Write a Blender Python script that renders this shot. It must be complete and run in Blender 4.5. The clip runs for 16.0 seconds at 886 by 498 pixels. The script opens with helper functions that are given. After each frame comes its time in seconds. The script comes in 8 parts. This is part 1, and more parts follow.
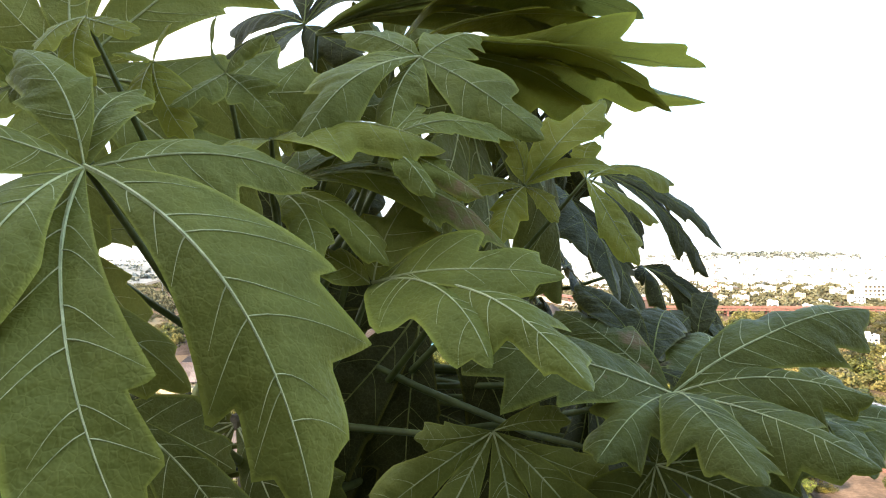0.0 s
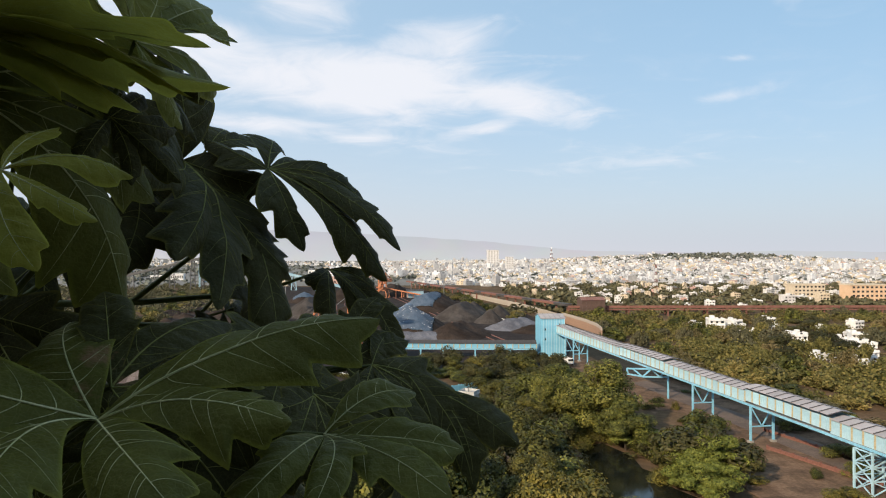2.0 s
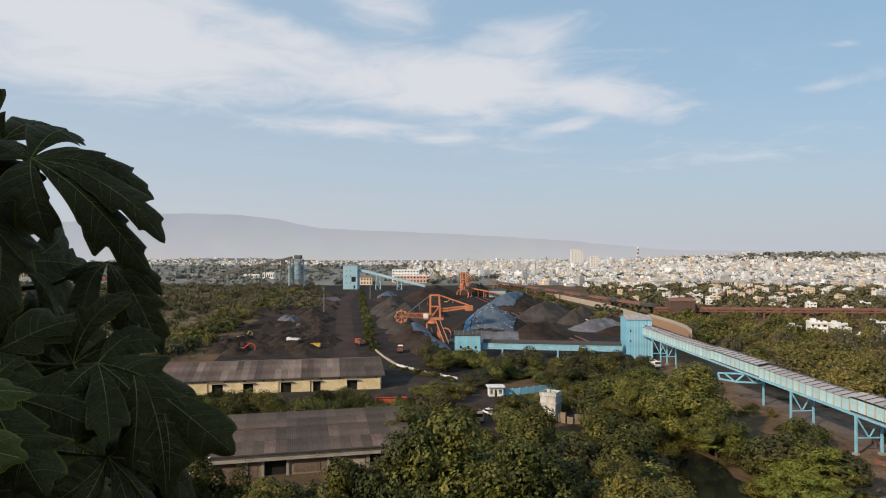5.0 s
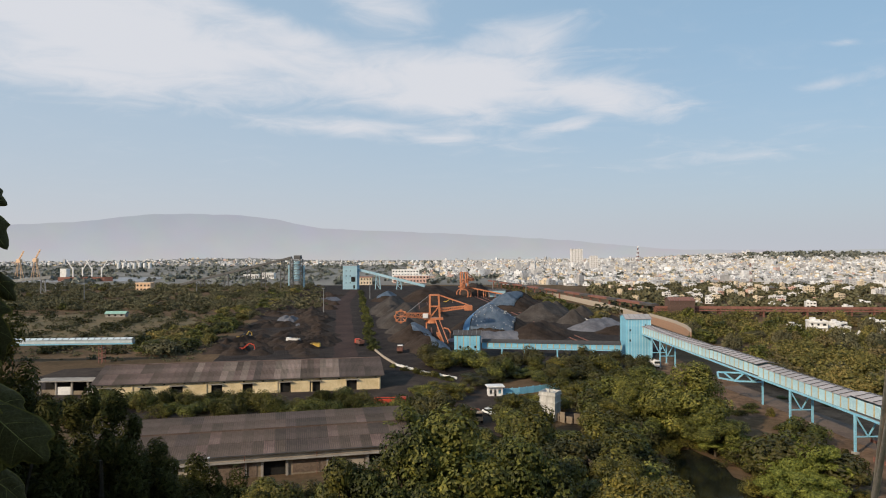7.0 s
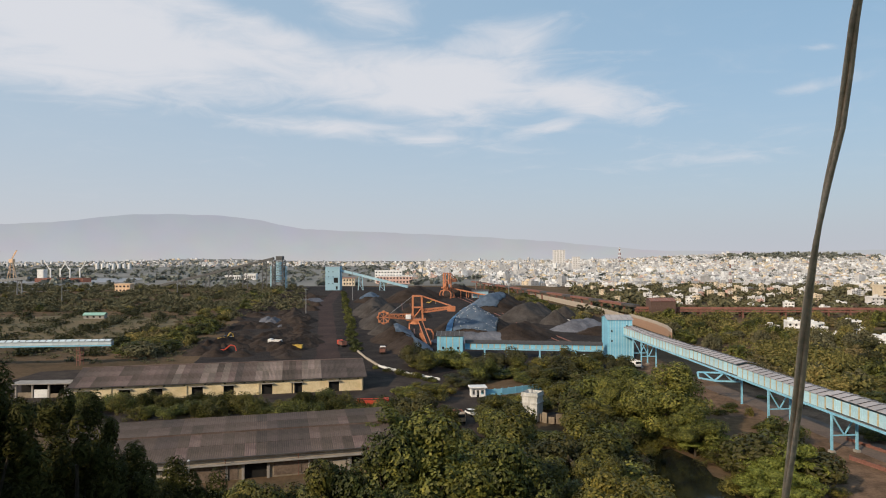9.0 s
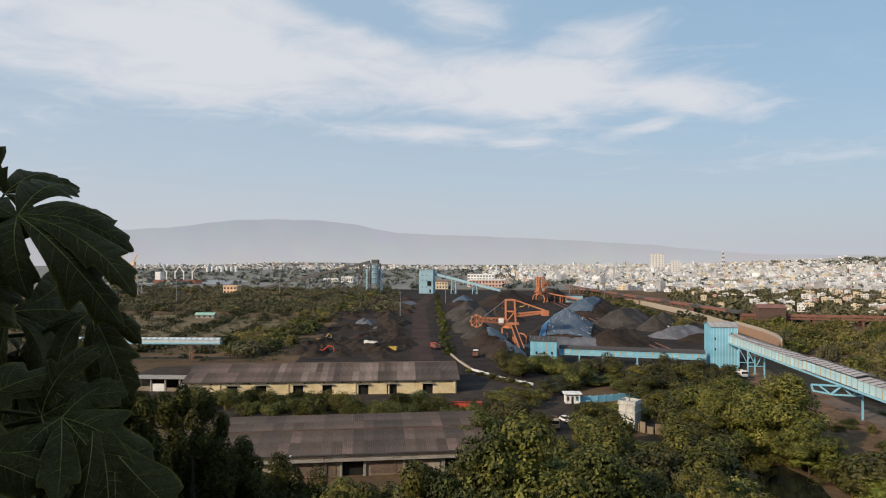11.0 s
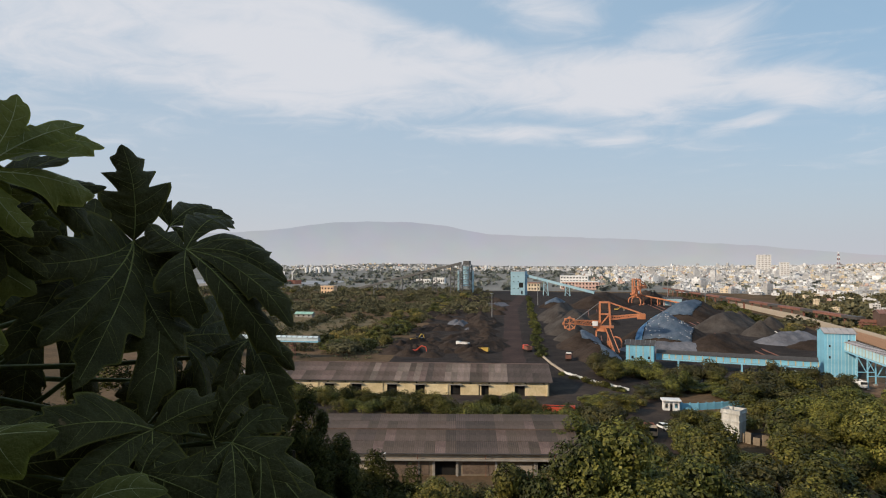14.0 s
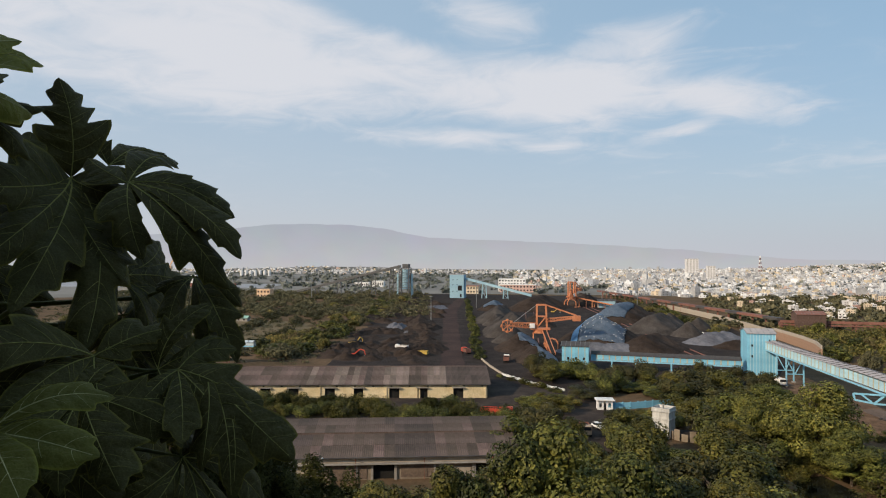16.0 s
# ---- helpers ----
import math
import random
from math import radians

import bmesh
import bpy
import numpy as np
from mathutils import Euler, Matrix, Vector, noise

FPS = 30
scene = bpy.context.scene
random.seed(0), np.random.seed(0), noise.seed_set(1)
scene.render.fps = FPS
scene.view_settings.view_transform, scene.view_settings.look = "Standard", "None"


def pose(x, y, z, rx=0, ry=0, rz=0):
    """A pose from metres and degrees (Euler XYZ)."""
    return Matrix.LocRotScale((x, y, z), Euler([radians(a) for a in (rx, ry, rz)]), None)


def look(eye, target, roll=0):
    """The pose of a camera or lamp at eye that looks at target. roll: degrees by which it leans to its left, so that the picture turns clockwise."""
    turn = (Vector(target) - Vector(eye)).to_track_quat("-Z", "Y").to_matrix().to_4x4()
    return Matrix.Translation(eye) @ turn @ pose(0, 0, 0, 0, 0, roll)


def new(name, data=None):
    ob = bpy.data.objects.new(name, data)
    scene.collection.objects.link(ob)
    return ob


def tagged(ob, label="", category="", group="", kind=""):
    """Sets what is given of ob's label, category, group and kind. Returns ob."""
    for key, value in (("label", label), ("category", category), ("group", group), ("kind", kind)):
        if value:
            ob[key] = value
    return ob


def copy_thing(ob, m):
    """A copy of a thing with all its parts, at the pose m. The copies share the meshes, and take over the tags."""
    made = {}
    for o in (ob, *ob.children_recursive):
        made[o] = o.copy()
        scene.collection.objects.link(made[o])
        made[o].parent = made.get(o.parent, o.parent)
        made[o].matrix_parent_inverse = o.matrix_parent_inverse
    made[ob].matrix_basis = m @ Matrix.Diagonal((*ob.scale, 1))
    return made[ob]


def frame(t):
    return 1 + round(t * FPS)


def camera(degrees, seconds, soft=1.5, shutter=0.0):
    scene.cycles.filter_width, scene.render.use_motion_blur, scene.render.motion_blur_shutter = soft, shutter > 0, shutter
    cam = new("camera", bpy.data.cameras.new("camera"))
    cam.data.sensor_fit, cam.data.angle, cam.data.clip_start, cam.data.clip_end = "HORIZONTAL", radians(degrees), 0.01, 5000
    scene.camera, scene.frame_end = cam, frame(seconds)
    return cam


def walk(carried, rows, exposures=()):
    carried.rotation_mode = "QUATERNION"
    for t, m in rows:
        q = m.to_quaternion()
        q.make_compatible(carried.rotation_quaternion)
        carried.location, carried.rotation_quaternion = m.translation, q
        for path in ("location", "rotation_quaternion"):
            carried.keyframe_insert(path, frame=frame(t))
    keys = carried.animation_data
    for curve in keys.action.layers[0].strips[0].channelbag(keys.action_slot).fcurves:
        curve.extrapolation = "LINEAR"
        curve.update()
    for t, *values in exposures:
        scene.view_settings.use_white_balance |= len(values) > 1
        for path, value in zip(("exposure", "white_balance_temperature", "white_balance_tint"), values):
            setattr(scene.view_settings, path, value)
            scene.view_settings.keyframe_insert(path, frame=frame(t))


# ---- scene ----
cam = camera(67.79, 16.0, soft=1.1)
PATH = [
    (0.0, pose(0.000, 0.000, 41.600, 90.42, 0.00, 0.15)),
    (0.5, pose(0.097, 0.033, 41.603, 90.42, -0.15, -1.36)),
    (1.0, pose(0.200, 0.068, 41.602, 90.40, -0.01, -2.83)),
    (1.5, pose(0.294, 0.073, 41.603, 90.42, 0.12, -4.08)),
    (2.0, pose(0.404, 0.058, 41.602, 90.51, -0.05, -4.34)),
    (2.5, pose(0.504, 0.071, 41.604, 90.51, -0.00, -3.65)),
    (3.0, pose(0.578, 0.101, 41.591, 90.33, 0.07, -3.41)),
    (3.5, pose(0.640, 0.127, 41.588, 90.34, 0.13, -1.29)),
    (6.0, pose(0.984, 0.131, 41.595, 90.51, 0.02, 3.45)),
    (6.5, pose(1.046, 0.120, 41.586, 90.45, 0.07, 3.65)),
    (7.0, pose(1.035, 0.142, 41.600, 90.45, 0.13, 2.80)),
    (7.5, pose(1.086, 0.150, 41.606, 90.45, 0.14, 1.91)),
    (8.0, pose(1.136, 0.157, 41.612, 90.47, 0.08, 1.23)),
    (10.5, pose(1.026, 0.150, 41.655, 90.66, 0.10, 2.89)),
    (11.0, pose(0.978, 0.163, 41.660, 90.85, 0.01, 9.36)),
    (11.5, pose(0.948, 0.166, 41.660, 90.90, -0.04, 15.74)),
    (12.0, pose(0.935, 0.168, 41.657, 90.91, -0.14, 19.59)),
    (12.5, pose(0.942, 0.167, 41.674, 90.85, -0.10, 20.46)),
    (13.0, pose(0.942, 0.168, 41.693, 91.00, -0.10, 19.93)),
    (13.5, pose(0.926, 0.160, 41.708, 90.95, -0.05, 19.13)),
    (14.0, pose(0.905, 0.142, 41.705, 90.96, -0.02, 17.29)),
    (14.5, pose(0.867, 0.159, 41.683, 90.88, -0.05, 15.43)),
    (15.0, pose(0.848, 0.156, 41.652, 90.89, -0.03, 14.52)),
    (15.5, pose(0.851, 0.144, 41.612, 91.02, -0.08, 13.67)),
    (16.0, pose(0.893, 0.127, 41.602, 91.24, -0.14, 12.02)),
]
walk(cam, PATH, ((0.0, 2.42), (0.5, 1.8), (1.0, 1.06), (1.5, 0.66), (2.0, 0.52), (2.5, 0.42), (3.0, 0.36), (3.5, 0.29), (6.0, 0.2), (16.0, 0.2)))

# ---- world, sun, exposure ----
SUN_AZ, SUN_EL = 224.0, 27.0          # compass degrees from +y towards +x, and height


def sun_vector():
    a, e = radians(SUN_AZ), radians(SUN_EL)
    return Vector((math.sin(a) * math.cos(e), math.cos(a) * math.cos(e), math.sin(e)))


def build_world():
    world = bpy.data.worlds.new("sky")
    scene.world = world
    world.use_nodes = True
    nt = world.node_tree
    nt.nodes.clear()
    N, L = nt.nodes.new, nt.links.new

    def put(socket, v):
        if isinstance(v, bpy.types.NodeSocket):
            L(v, socket)
        else:
            socket.default_value = v

    def m(op, a, b=0.0, c=0.0, clamp=False):
        n = N("ShaderNodeMath")
        n.operation, n.use_clamp = op, clamp
        for s, v in zip(n.inputs, (a, b, c)):
            put(s, v)
        return n.outputs[0]

    def mix(f, a, b):
        n = N("ShaderNodeMix")
        n.data_type = "RGBA"
        put(n.inputs[0], f), put(n.inputs[6], a), put(n.inputs[7], b)
        return n.outputs[2]

    def ramp(v, lo, hi):
        n = N("ShaderNodeMapRange")
        n.interpolation_type = "SMOOTHSTEP"
        put(n.inputs[0], v)
        n.inputs[1].default_value, n.inputs[2].default_value = lo, hi
        return n.outputs[0]

    sky = N("ShaderNodeTexSky")
    sky.sky_type, sky.sun_disc = "NISHITA", False
    sky.sun_elevation, sky.sun_rotation = radians(SUN_EL), radians(SUN_AZ)
    sky.air_density, sky.dust_density, sky.ozone_density = 1.0, 1.5, 1.2
    tc = N("ShaderNodeTexCoord")
    sep = N("ShaderNodeSeparateXYZ")
    L(tc.outputs["Generated"], sep.inputs[0])
    x, y, z = sep.outputs
    az = m("MULTIPLY", m("ARCTAN2", x, y), 57.2958)
    el = m("MULTIPLY", m("ARCSINE", z), 57.2958)

    # stretched noise on the cloud layer
    flat = N("ShaderNodeCombineXYZ")
    zz = m("ADD", m("MAXIMUM", z, 0.0), 0.10)
    put(flat.inputs[0], m("DIVIDE", x, zz)), put(flat.inputs[1], m("DIVIDE", y, zz))
    mp = N("ShaderNodeMapping")
    L(flat.outputs[0], mp.inputs[0])
    mp.inputs["Rotation"].default_value = (0, 0, radians(28))
    mp.inputs["Scale"].default_value = (1.0, 1.15, 1)

    def fbm(scale, detail, rough, dist=0.0):
        n = N("ShaderNodeTexNoise")
        L(mp.outputs[0], n.inputs["Vector"])
        n.inputs["Scale"].default_value, n.inputs["Detail"].default_value = scale, detail
        n.inputs["Roughness"].default_value, n.inputs["Distortion"].default_value = rough, dist
        return n.outputs[0]

    big, fine = fbm(0.9, 3, 0.5, 0.3), fbm(3.2, 8, 0.62, 0.8)

    # the cloud banks: centre azimuth and height, half widths, slant, weight
    banks = ((-3, 14.6, 15, 3.4, -0.04, 1.15), (-28, 16.6, 20, 3.6, -0.13, 1.2), (-9, 21.0, 6.5, 2.6, -0.25, 0.8), (3, 17.8, 7.5, 2.4, 0.18, 0.8), (10, 13.4, 8.0, 2.0, -0.22, 1.0), (-11.5, 10.9, 9, 1.15, -0.03, 0.85), (-3, 9.9, 5, 0.6, 0.0, 0.6),
             (7.8, 10.9, 5.0, 0.7, 0.22, 0.75), (5.8, 18.0, 3.6, 0.65, 0.34, 0.7), (10, 18.6, 2.0, 0.6, 0.5, 0.4), (18.5, 7.6, 10, 1.2, 0.02, 0.5), (28, 12.6, 3.4, 0.6, 0.10, 0.6),
             (28.5, 15.3, 1.6, 0.4, 0.0, 0.45), (33, 20, 4, 1.2, 0.3, 0.5), (-75, 18, 32, 14, 0.0, 0.9), (100, 25, 40, 10, 0.0, 0.6), (170, 35, 60, 12, 0.0, 0.6))
    total = None
    for a0, e0, ra, re, k, w in banks:
        da = m("SUBTRACT", az, a0)
        de = m("SUBTRACT", m("SUBTRACT", el, e0), m("MULTIPLY", da, k))
        q = m("ADD", m("POWER", m("ABSOLUTE", m("DIVIDE", da, ra)), 2.0), m("POWER", m("ABSOLUTE", m("DIVIDE", de, re)), 2.0))
        f = m("MULTIPLY", m("POWER", 2.71828, m("MULTIPLY", q, -1.1)), w)
        total = f if total is None else m("MAXIMUM", total, f)
    # the broad sheet: above a level base, under an edge that falls to the right
    top_edge = m("SUBTRACT", m("ADD", 20.6, m("MULTIPLY", m("ADD", az, 20.0), -0.31)), el)
    sheet = m("MULTIPLY", m("MULTIPLY", ramp(el, 9.6, 15.0), ramp(top_edge, -1.4, 1.6)), m("MULTIPLY", ramp(az, 6.0, -4.0), ramp(az, -62.0, -48.0)))
    total = m("MAXIMUM", total, m("MULTIPLY", sheet, 0.82))
    dens = m("ADD", total, m("ADD", m("MULTIPLY", m("SUBTRACT", fine, 0.5), 1.15), m("MULTIPLY", m("SUBTRACT", big, 0.5), 0.9)))
    cloud = m("MULTIPLY", ramp(dens, 0.16, 1.05), 0.94)
    wisps = m("MULTIPLY", ramp(m("ADD", m("MULTIPLY", fine, 0.7), m("MULTIPLY", big, 0.4)), 0.52, 0.85), 0.16)

    haze = m("POWER", 2.71828, m("MULTIPLY", m("MAXIMUM", el, 0.0), -0.135))
    side = ramp(az, 45.0, -45.0)
    hazecol = mix(side, (4.55, 4.70, 5.15, 1), (5.38, 5.22, 5.42, 1))
    blue = mix(0.62, sky.outputs[0], (2.50, 4.35, 6.05, 1))
    blue = mix(m("MULTIPLY", side, 0.34), blue, (5.4, 6.1, 6.9, 1))
    col = mix(m("MULTIPLY", haze, 0.97), blue, hazecol)
    col = mix(m("MULTIPLY", wisps, ramp(el, 2, 9)), col, (6.0, 6.2, 6.6, 1))
    col = mix(m("MULTIPLY", cloud, ramp(el, 3.0, 9.0)), col, (6.2, 6.3, 6.7, 1))
    bg = N("ShaderNodeBackground")
    L(col, bg.inputs[0])
    bg.inputs[1].default_value = 0.10
    out = N("ShaderNodeOutputWorld")
    L(bg.outputs[0], out.inputs[0])


build_world()
sun_data = bpy.data.lights.new("sun", "SUN")
sun_data.energy, sun_data.angle, sun_data.color = 3.6, radians(0.53), (1.0, 0.82, 0.60)
sun = new("sun", sun_data)
sun.matrix_world = look(sun_vector() * 300, (0, 0, 0))

# ---- materials ----
def material(name, cols, scale=1.0, fine=12.0, rough=0.8, bump=0.2, bump_scale=None, metal=0.0, island=0.0, objrand=0.0, spec=0.3, stretch=(1, 1, 1), translucency=0.0, grain=0.6):
    """Procedural surface: cols are two or three colours mixed by noise at two sizes; scale in 1/metre."""
    mat = bpy.data.materials.new(name)
    mat.use_nodes = True
    nt = mat.node_tree
    N, L = nt.nodes.new, nt.links.new
    b = nt.nodes["Principled BSDF"]
    tc = N("ShaderNodeTexCoord")
    mp = N("ShaderNodeMapping")
    L(tc.outputs["Object"], mp.inputs[0])
    mp.inputs["Scale"].default_value = stretch

    def noise_at(s, detail=5, r=0.6):
        n = N("ShaderNodeTexNoise")
        L(mp.outputs[0], n.inputs["Vector"])
        n.inputs["Scale"].default_value, n.inputs["Detail"].default_value, n.inputs["Roughness"].default_value = s, detail, r
        return n.outputs[0]

    n1, n2 = noise_at(scale), noise_at(fine, 4, 0.65)
    r = N("ShaderNodeValToRGB")
    L(n1, r.inputs[0])
    e = r.color_ramp.elements
    e[0].position, e[1].position = 0.36, 0.64
    e[0].color, e[1].color = (*cols[0], 1), (*cols[1], 1)
    if len(cols) > 2:
        k = e.new(0.72)
        k.color = (*cols[2], 1)
    mul = N("ShaderNodeMix")
    mul.data_type, mul.blend_type = "RGBA", "MULTIPLY"
    mul.inputs[0].default_value = grain
    r2 = N("ShaderNodeMapRange")
    L(n2, r2.inputs[0])
    r2.inputs[1].default_value, r2.inputs[2].default_value, r2.inputs[3].default_value, r2.inputs[4].default_value = 0.25, 0.75, 0.45, 1.45
    cmb = N("ShaderNodeCombineColor")
    for i in range(3):
        L(r2.outputs[0], cmb.inputs[i])
    L(r.outputs[0], mul.inputs[6]), L(cmb.outputs[0], mul.inputs[7])
    col = mul.outputs[2]
    for amount, kind in ((island, "island"), (objrand, "object")):
        if amount:
            src = N("ShaderNodeNewGeometry").outputs["Random Per Island"] if kind == "island" else N("ShaderNodeObjectInfo").outputs["Random"]
            hsv = N("ShaderNodeHueSaturation")
            mr = N("ShaderNodeMapRange")
            L(src, mr.inputs[0])
            mr.inputs[3].default_value, mr.inputs[4].default_value = 1 - amount, 1 + amount
            L(mr.outputs[0], hsv.inputs["Value"])
            mh = N("ShaderNodeMapRange")
            L(src, mh.inputs[0])
            mh.inputs[3].default_value, mh.inputs[4].default_value = 0.5 + 0.035 * amount, 0.5 - 0.035 * amount
            L(mh.outputs[0], hsv.inputs["Hue"])
            L(col, hsv.inputs["Color"])
            col = hsv.outputs[0]
    L(col, b.inputs["Base Color"])
    b.inputs["Roughness"].default_value, b.inputs["Metallic"].default_value = rough, metal
    b.inputs["Specular IOR Level"].default_value = spec
    if bump:
        bp = N("ShaderNodeBump")
        bp.inputs["Strength"].default_value = bump
        bp.inputs["Distance"].default_value = 0.3 / fine
        L(noise_at(bump_scale or fine, 5, 0.7), bp.inputs["Height"])
        L(bp.outputs[0], b.inputs["Normal"])
    if translucency:
        tr = N("ShaderNodeBsdfTranslucent")
        L(col, tr.inputs[0])
        ms = N("ShaderNodeMixShader")
        ms.inputs[0].default_value = translucency
        L(b.outputs[0], ms.inputs[1]), L(tr.outputs[0], ms.inputs[2])
        L(ms.outputs[0], nt.nodes["Material Output"].inputs[0])
    return mat


M = {}
M["soil"] = material("dry_soil_and_grass", [(0.078, 0.056, 0.034), (0.150, 0.098, 0.060), (0.205, 0.130, 0.082)], 0.03, 0.6, 0.95, 0.4, spec=0.05)
# far ground is greyed and lightened: air haze mixed into its colour
M["far_plain"] = material("haze_tinted_plain", [(0.15, 0.145, 0.13), (0.21, 0.20, 0.185)], 0.006, 0.05, 0.95, 0, grain=0.3)
M["slope"] = material("hillside_undergrowth", [(0.030, 0.040, 0.016), (0.070, 0.062, 0.036)], 0.2, 2.0, 0.95, 0.5)
M["coal"] = material("coal_dust", [(0.026, 0.022, 0.021), (0.050, 0.040, 0.036), (0.078, 0.058, 0.049)], 0.12, 0.9, 0.9, 0.9, spec=0.05)
M["coal_pile"] = material("heaped_coal", [(0.028, 0.020, 0.016), (0.058, 0.043, 0.035)], 0.10, 1.6, 0.85, 0.8, spec=0.05)
M["dusty_pile"] = material("dusty_heaped_coal", [(0.042, 0.036, 0.033), (0.080, 0.070, 0.065)], 0.12, 1.6, 0.9, 0.8, spec=0.05)
M["grey_pile"] = material("grey_ore_heap", [(0.10, 0.10, 0.115), (0.17, 0.17, 0.19)], 0.12, 1.6, 0.9, 0.6, spec=0.05)
M["road_dust"] = material("rust_brown_dust_track", [(0.046, 0.033, 0.031), (0.070, 0.047, 0.042)], 0.06, 0.9, 0.95, 0.3, spec=0.05)
M["dirt"] = material("bare_brown_dirt", [(0.105, 0.070, 0.048), (0.215, 0.138, 0.092)], 0.22, 1.4, 0.95, 0.7, spec=0.05)
M["drygrass"] = material("dry_grass", [(0.15, 0.105, 0.052), (0.10, 0.082, 0.040)], 0.05, 0.7, 0.95, 0.5)
M["asphalt"] = material("worn_asphalt", [(0.038, 0.031, 0.028), (0.070, 0.055, 0.047)], 0.15, 2.0, 0.9, 0.2, spec=0.05)
M["water"] = material("still_dark_water", [(0.010, 0.012, 0.010), (0.016, 0.018, 0.014)], 0.2, 1.0, 0.06, 0.05, spec=0.6)
M["blue_sheet"] = material("light_blue_painted_sheet", [(0.17, 0.42, 0.58), (0.23, 0.52, 0.68)], 0.25, 3.0, 0.55, 0.1, objrand=0.10, grain=0.22)
M["blue_pale"] = material("pale_blue_painted_sheet", [(0.34, 0.54, 0.64), (0.44, 0.63, 0.71)], 0.25, 3.0, 0.6, 0.1, objrand=0.08, grain=0.22)
M["blue_steel"] = material("light_blue_steel", [(0.20, 0.46, 0.62), (0.27, 0.54, 0.70)], 0.5, 5.0, 0.5, 0.1)
# blue of the far towers, greyed to carry the haze in its colour
M["blue_far"] = material("haze_greyed_blue_cladding", [(0.26, 0.42, 0.52), (0.34, 0.50, 0.58)], 0.1, 1.0, 0.7, 0.1, grain=0.22)
M["tarp"] = material("blue_tarpaulin", [(0.10, 0.26, 0.50), (0.17, 0.36, 0.60)], 0.3, 2.0, 0.6, 0.4)
M["tarp_grey"] = material("dusty_blue_grey_tarpaulin", [(0.13, 0.19, 0.27), (0.20, 0.25, 0.33)], 0.3, 2.0, 0.7, 0.6)
M["strip"] = material("faded_yellow_translucent_sheet", [(0.42, 0.36, 0.22), (0.52, 0.44, 0.27)], 0.4, 3.0, 0.6, 0.1)
M["roof_metal"] = material("dusty_grey_roof_sheet", [(0.34, 0.31, 0.31), (0.46, 0.42, 0.41)], 0.2, 3.0, 0.6, 0.1, objrand=0.12, grain=0.22)
M["roof_dark"] = material("dusty_dark_roof_sheet", [(0.055, 0.05, 0.05), (0.085, 0.078, 0.075)], 0.2, 3.0, 0.7, 0.1)
M["steel_dark"] = material("dark_dusty_steel", [(0.075, 0.075, 0.078), (0.115, 0.113, 0.112)], 0.4, 4.0, 0.7, 0.1)
M["roof_pale"] = material("bleached_grey_roof_sheet", [(0.150, 0.112, 0.092), (0.205, 0.158, 0.132)], 0.22, 3.0, 0.9, 0.2, objrand=0.30)
M["roof_slate"] = material("dark_replaced_roof_sheet", [(0.060, 0.045, 0.039), (0.090, 0.068, 0.059)], 0.22, 3.0, 0.9, 0.2, objrand=0.20)
M["old_brick"] = material("weathered_dull_brick", [(0.135, 0.098, 0.075), (0.195, 0.145, 0.112)], 0.5, 3.0, 0.9, 0.3)
M["stained"] = material("rain_stained_white_render", [(0.36, 0.35, 0.33), (0.62, 0.61, 0.59)], 0.6, 3.0, 0.9, 0.2, stretch=(1, 1, 0.35), grain=0.4)
M["asbestos"] = material("weathered_brown_grey_roof_sheet", [(0.085, 0.058, 0.047), (0.135, 0.098, 0.082)], 0.22, 3.0, 0.9, 0.2, objrand=0.42)
M["asbestos_grey"] = material("weathered_grey_roof_sheet", [(0.080, 0.058, 0.047), (0.115, 0.085, 0.069)], 0.22, 3.0, 0.9, 0.2, objrand=0.22)
M["cream"] = material("cream_yellow_plaster", [(0.58, 0.46, 0.27), (0.76, 0.63, 0.41), (0.80, 0.73, 0.58)], 0.25, 2.5, 0.9, 0.1, grain=0.42)
M["beige"] = material("stained_beige_plaster", [(0.17, 0.135, 0.10), (0.29, 0.235, 0.175)], 0.3, 2.0, 0.9, 0.2, grain=0.22)
# near-black that stands for the shade inside openings
M["dark"] = material("interior_shade_black", [(0.010, 0.010, 0.010), (0.018, 0.017, 0.016)], 0.5, 3.0, 0.9, 0.0)
M["white"] = material("dirty_white_paint", [(0.62, 0.61, 0.60), (0.78, 0.77, 0.76)], 0.3, 2.5, 0.85, 0.1, grain=0.22)
M["green_sheet"] = material("pale_green_sheet", [(0.22, 0.40, 0.33), (0.34, 0.52, 0.44)], 0.3, 2.5, 0.6, 0.1)
M["concrete"] = material("grey_concrete", [(0.24, 0.22, 0.20), (0.34, 0.31, 0.28)], 0.4, 3.0, 0.9, 0.3, grain=0.22)
M["tan_wall"] = material("tan_masonry", [(0.28, 0.175, 0.12), (0.37, 0.24, 0.17)], 0.12, 1.6, 0.9, 0.3, grain=0.3)
M["pale_wall"] = material("pale_boundary_wall", [(0.34, 0.29, 0.24), (0.46, 0.40, 0.33)], 0.1, 1.5, 0.9, 0.2, grain=0.22)
M["orange"] = material("orange_machine_paint", [(0.44, 0.16, 0.075), (0.54, 0.22, 0.11)], 0.3, 3.0, 0.6, 0.1)
M["rust"] = material("rusty_red_steel", [(0.17, 0.078, 0.060), (0.25, 0.115, 0.088)], 0.3, 2.5, 0.8, 0.2)
M["brown_sheet"] = material("dark_brown_sheet", [(0.085, 0.055, 0.045), (0.13, 0.08, 0.065)], 0.3, 2.5, 0.8, 0.2)
M["steel"] = material("grey_steel", [(0.16, 0.165, 0.17), (0.25, 0.255, 0.26)], 0.4, 4.0, 0.6, 0.1)
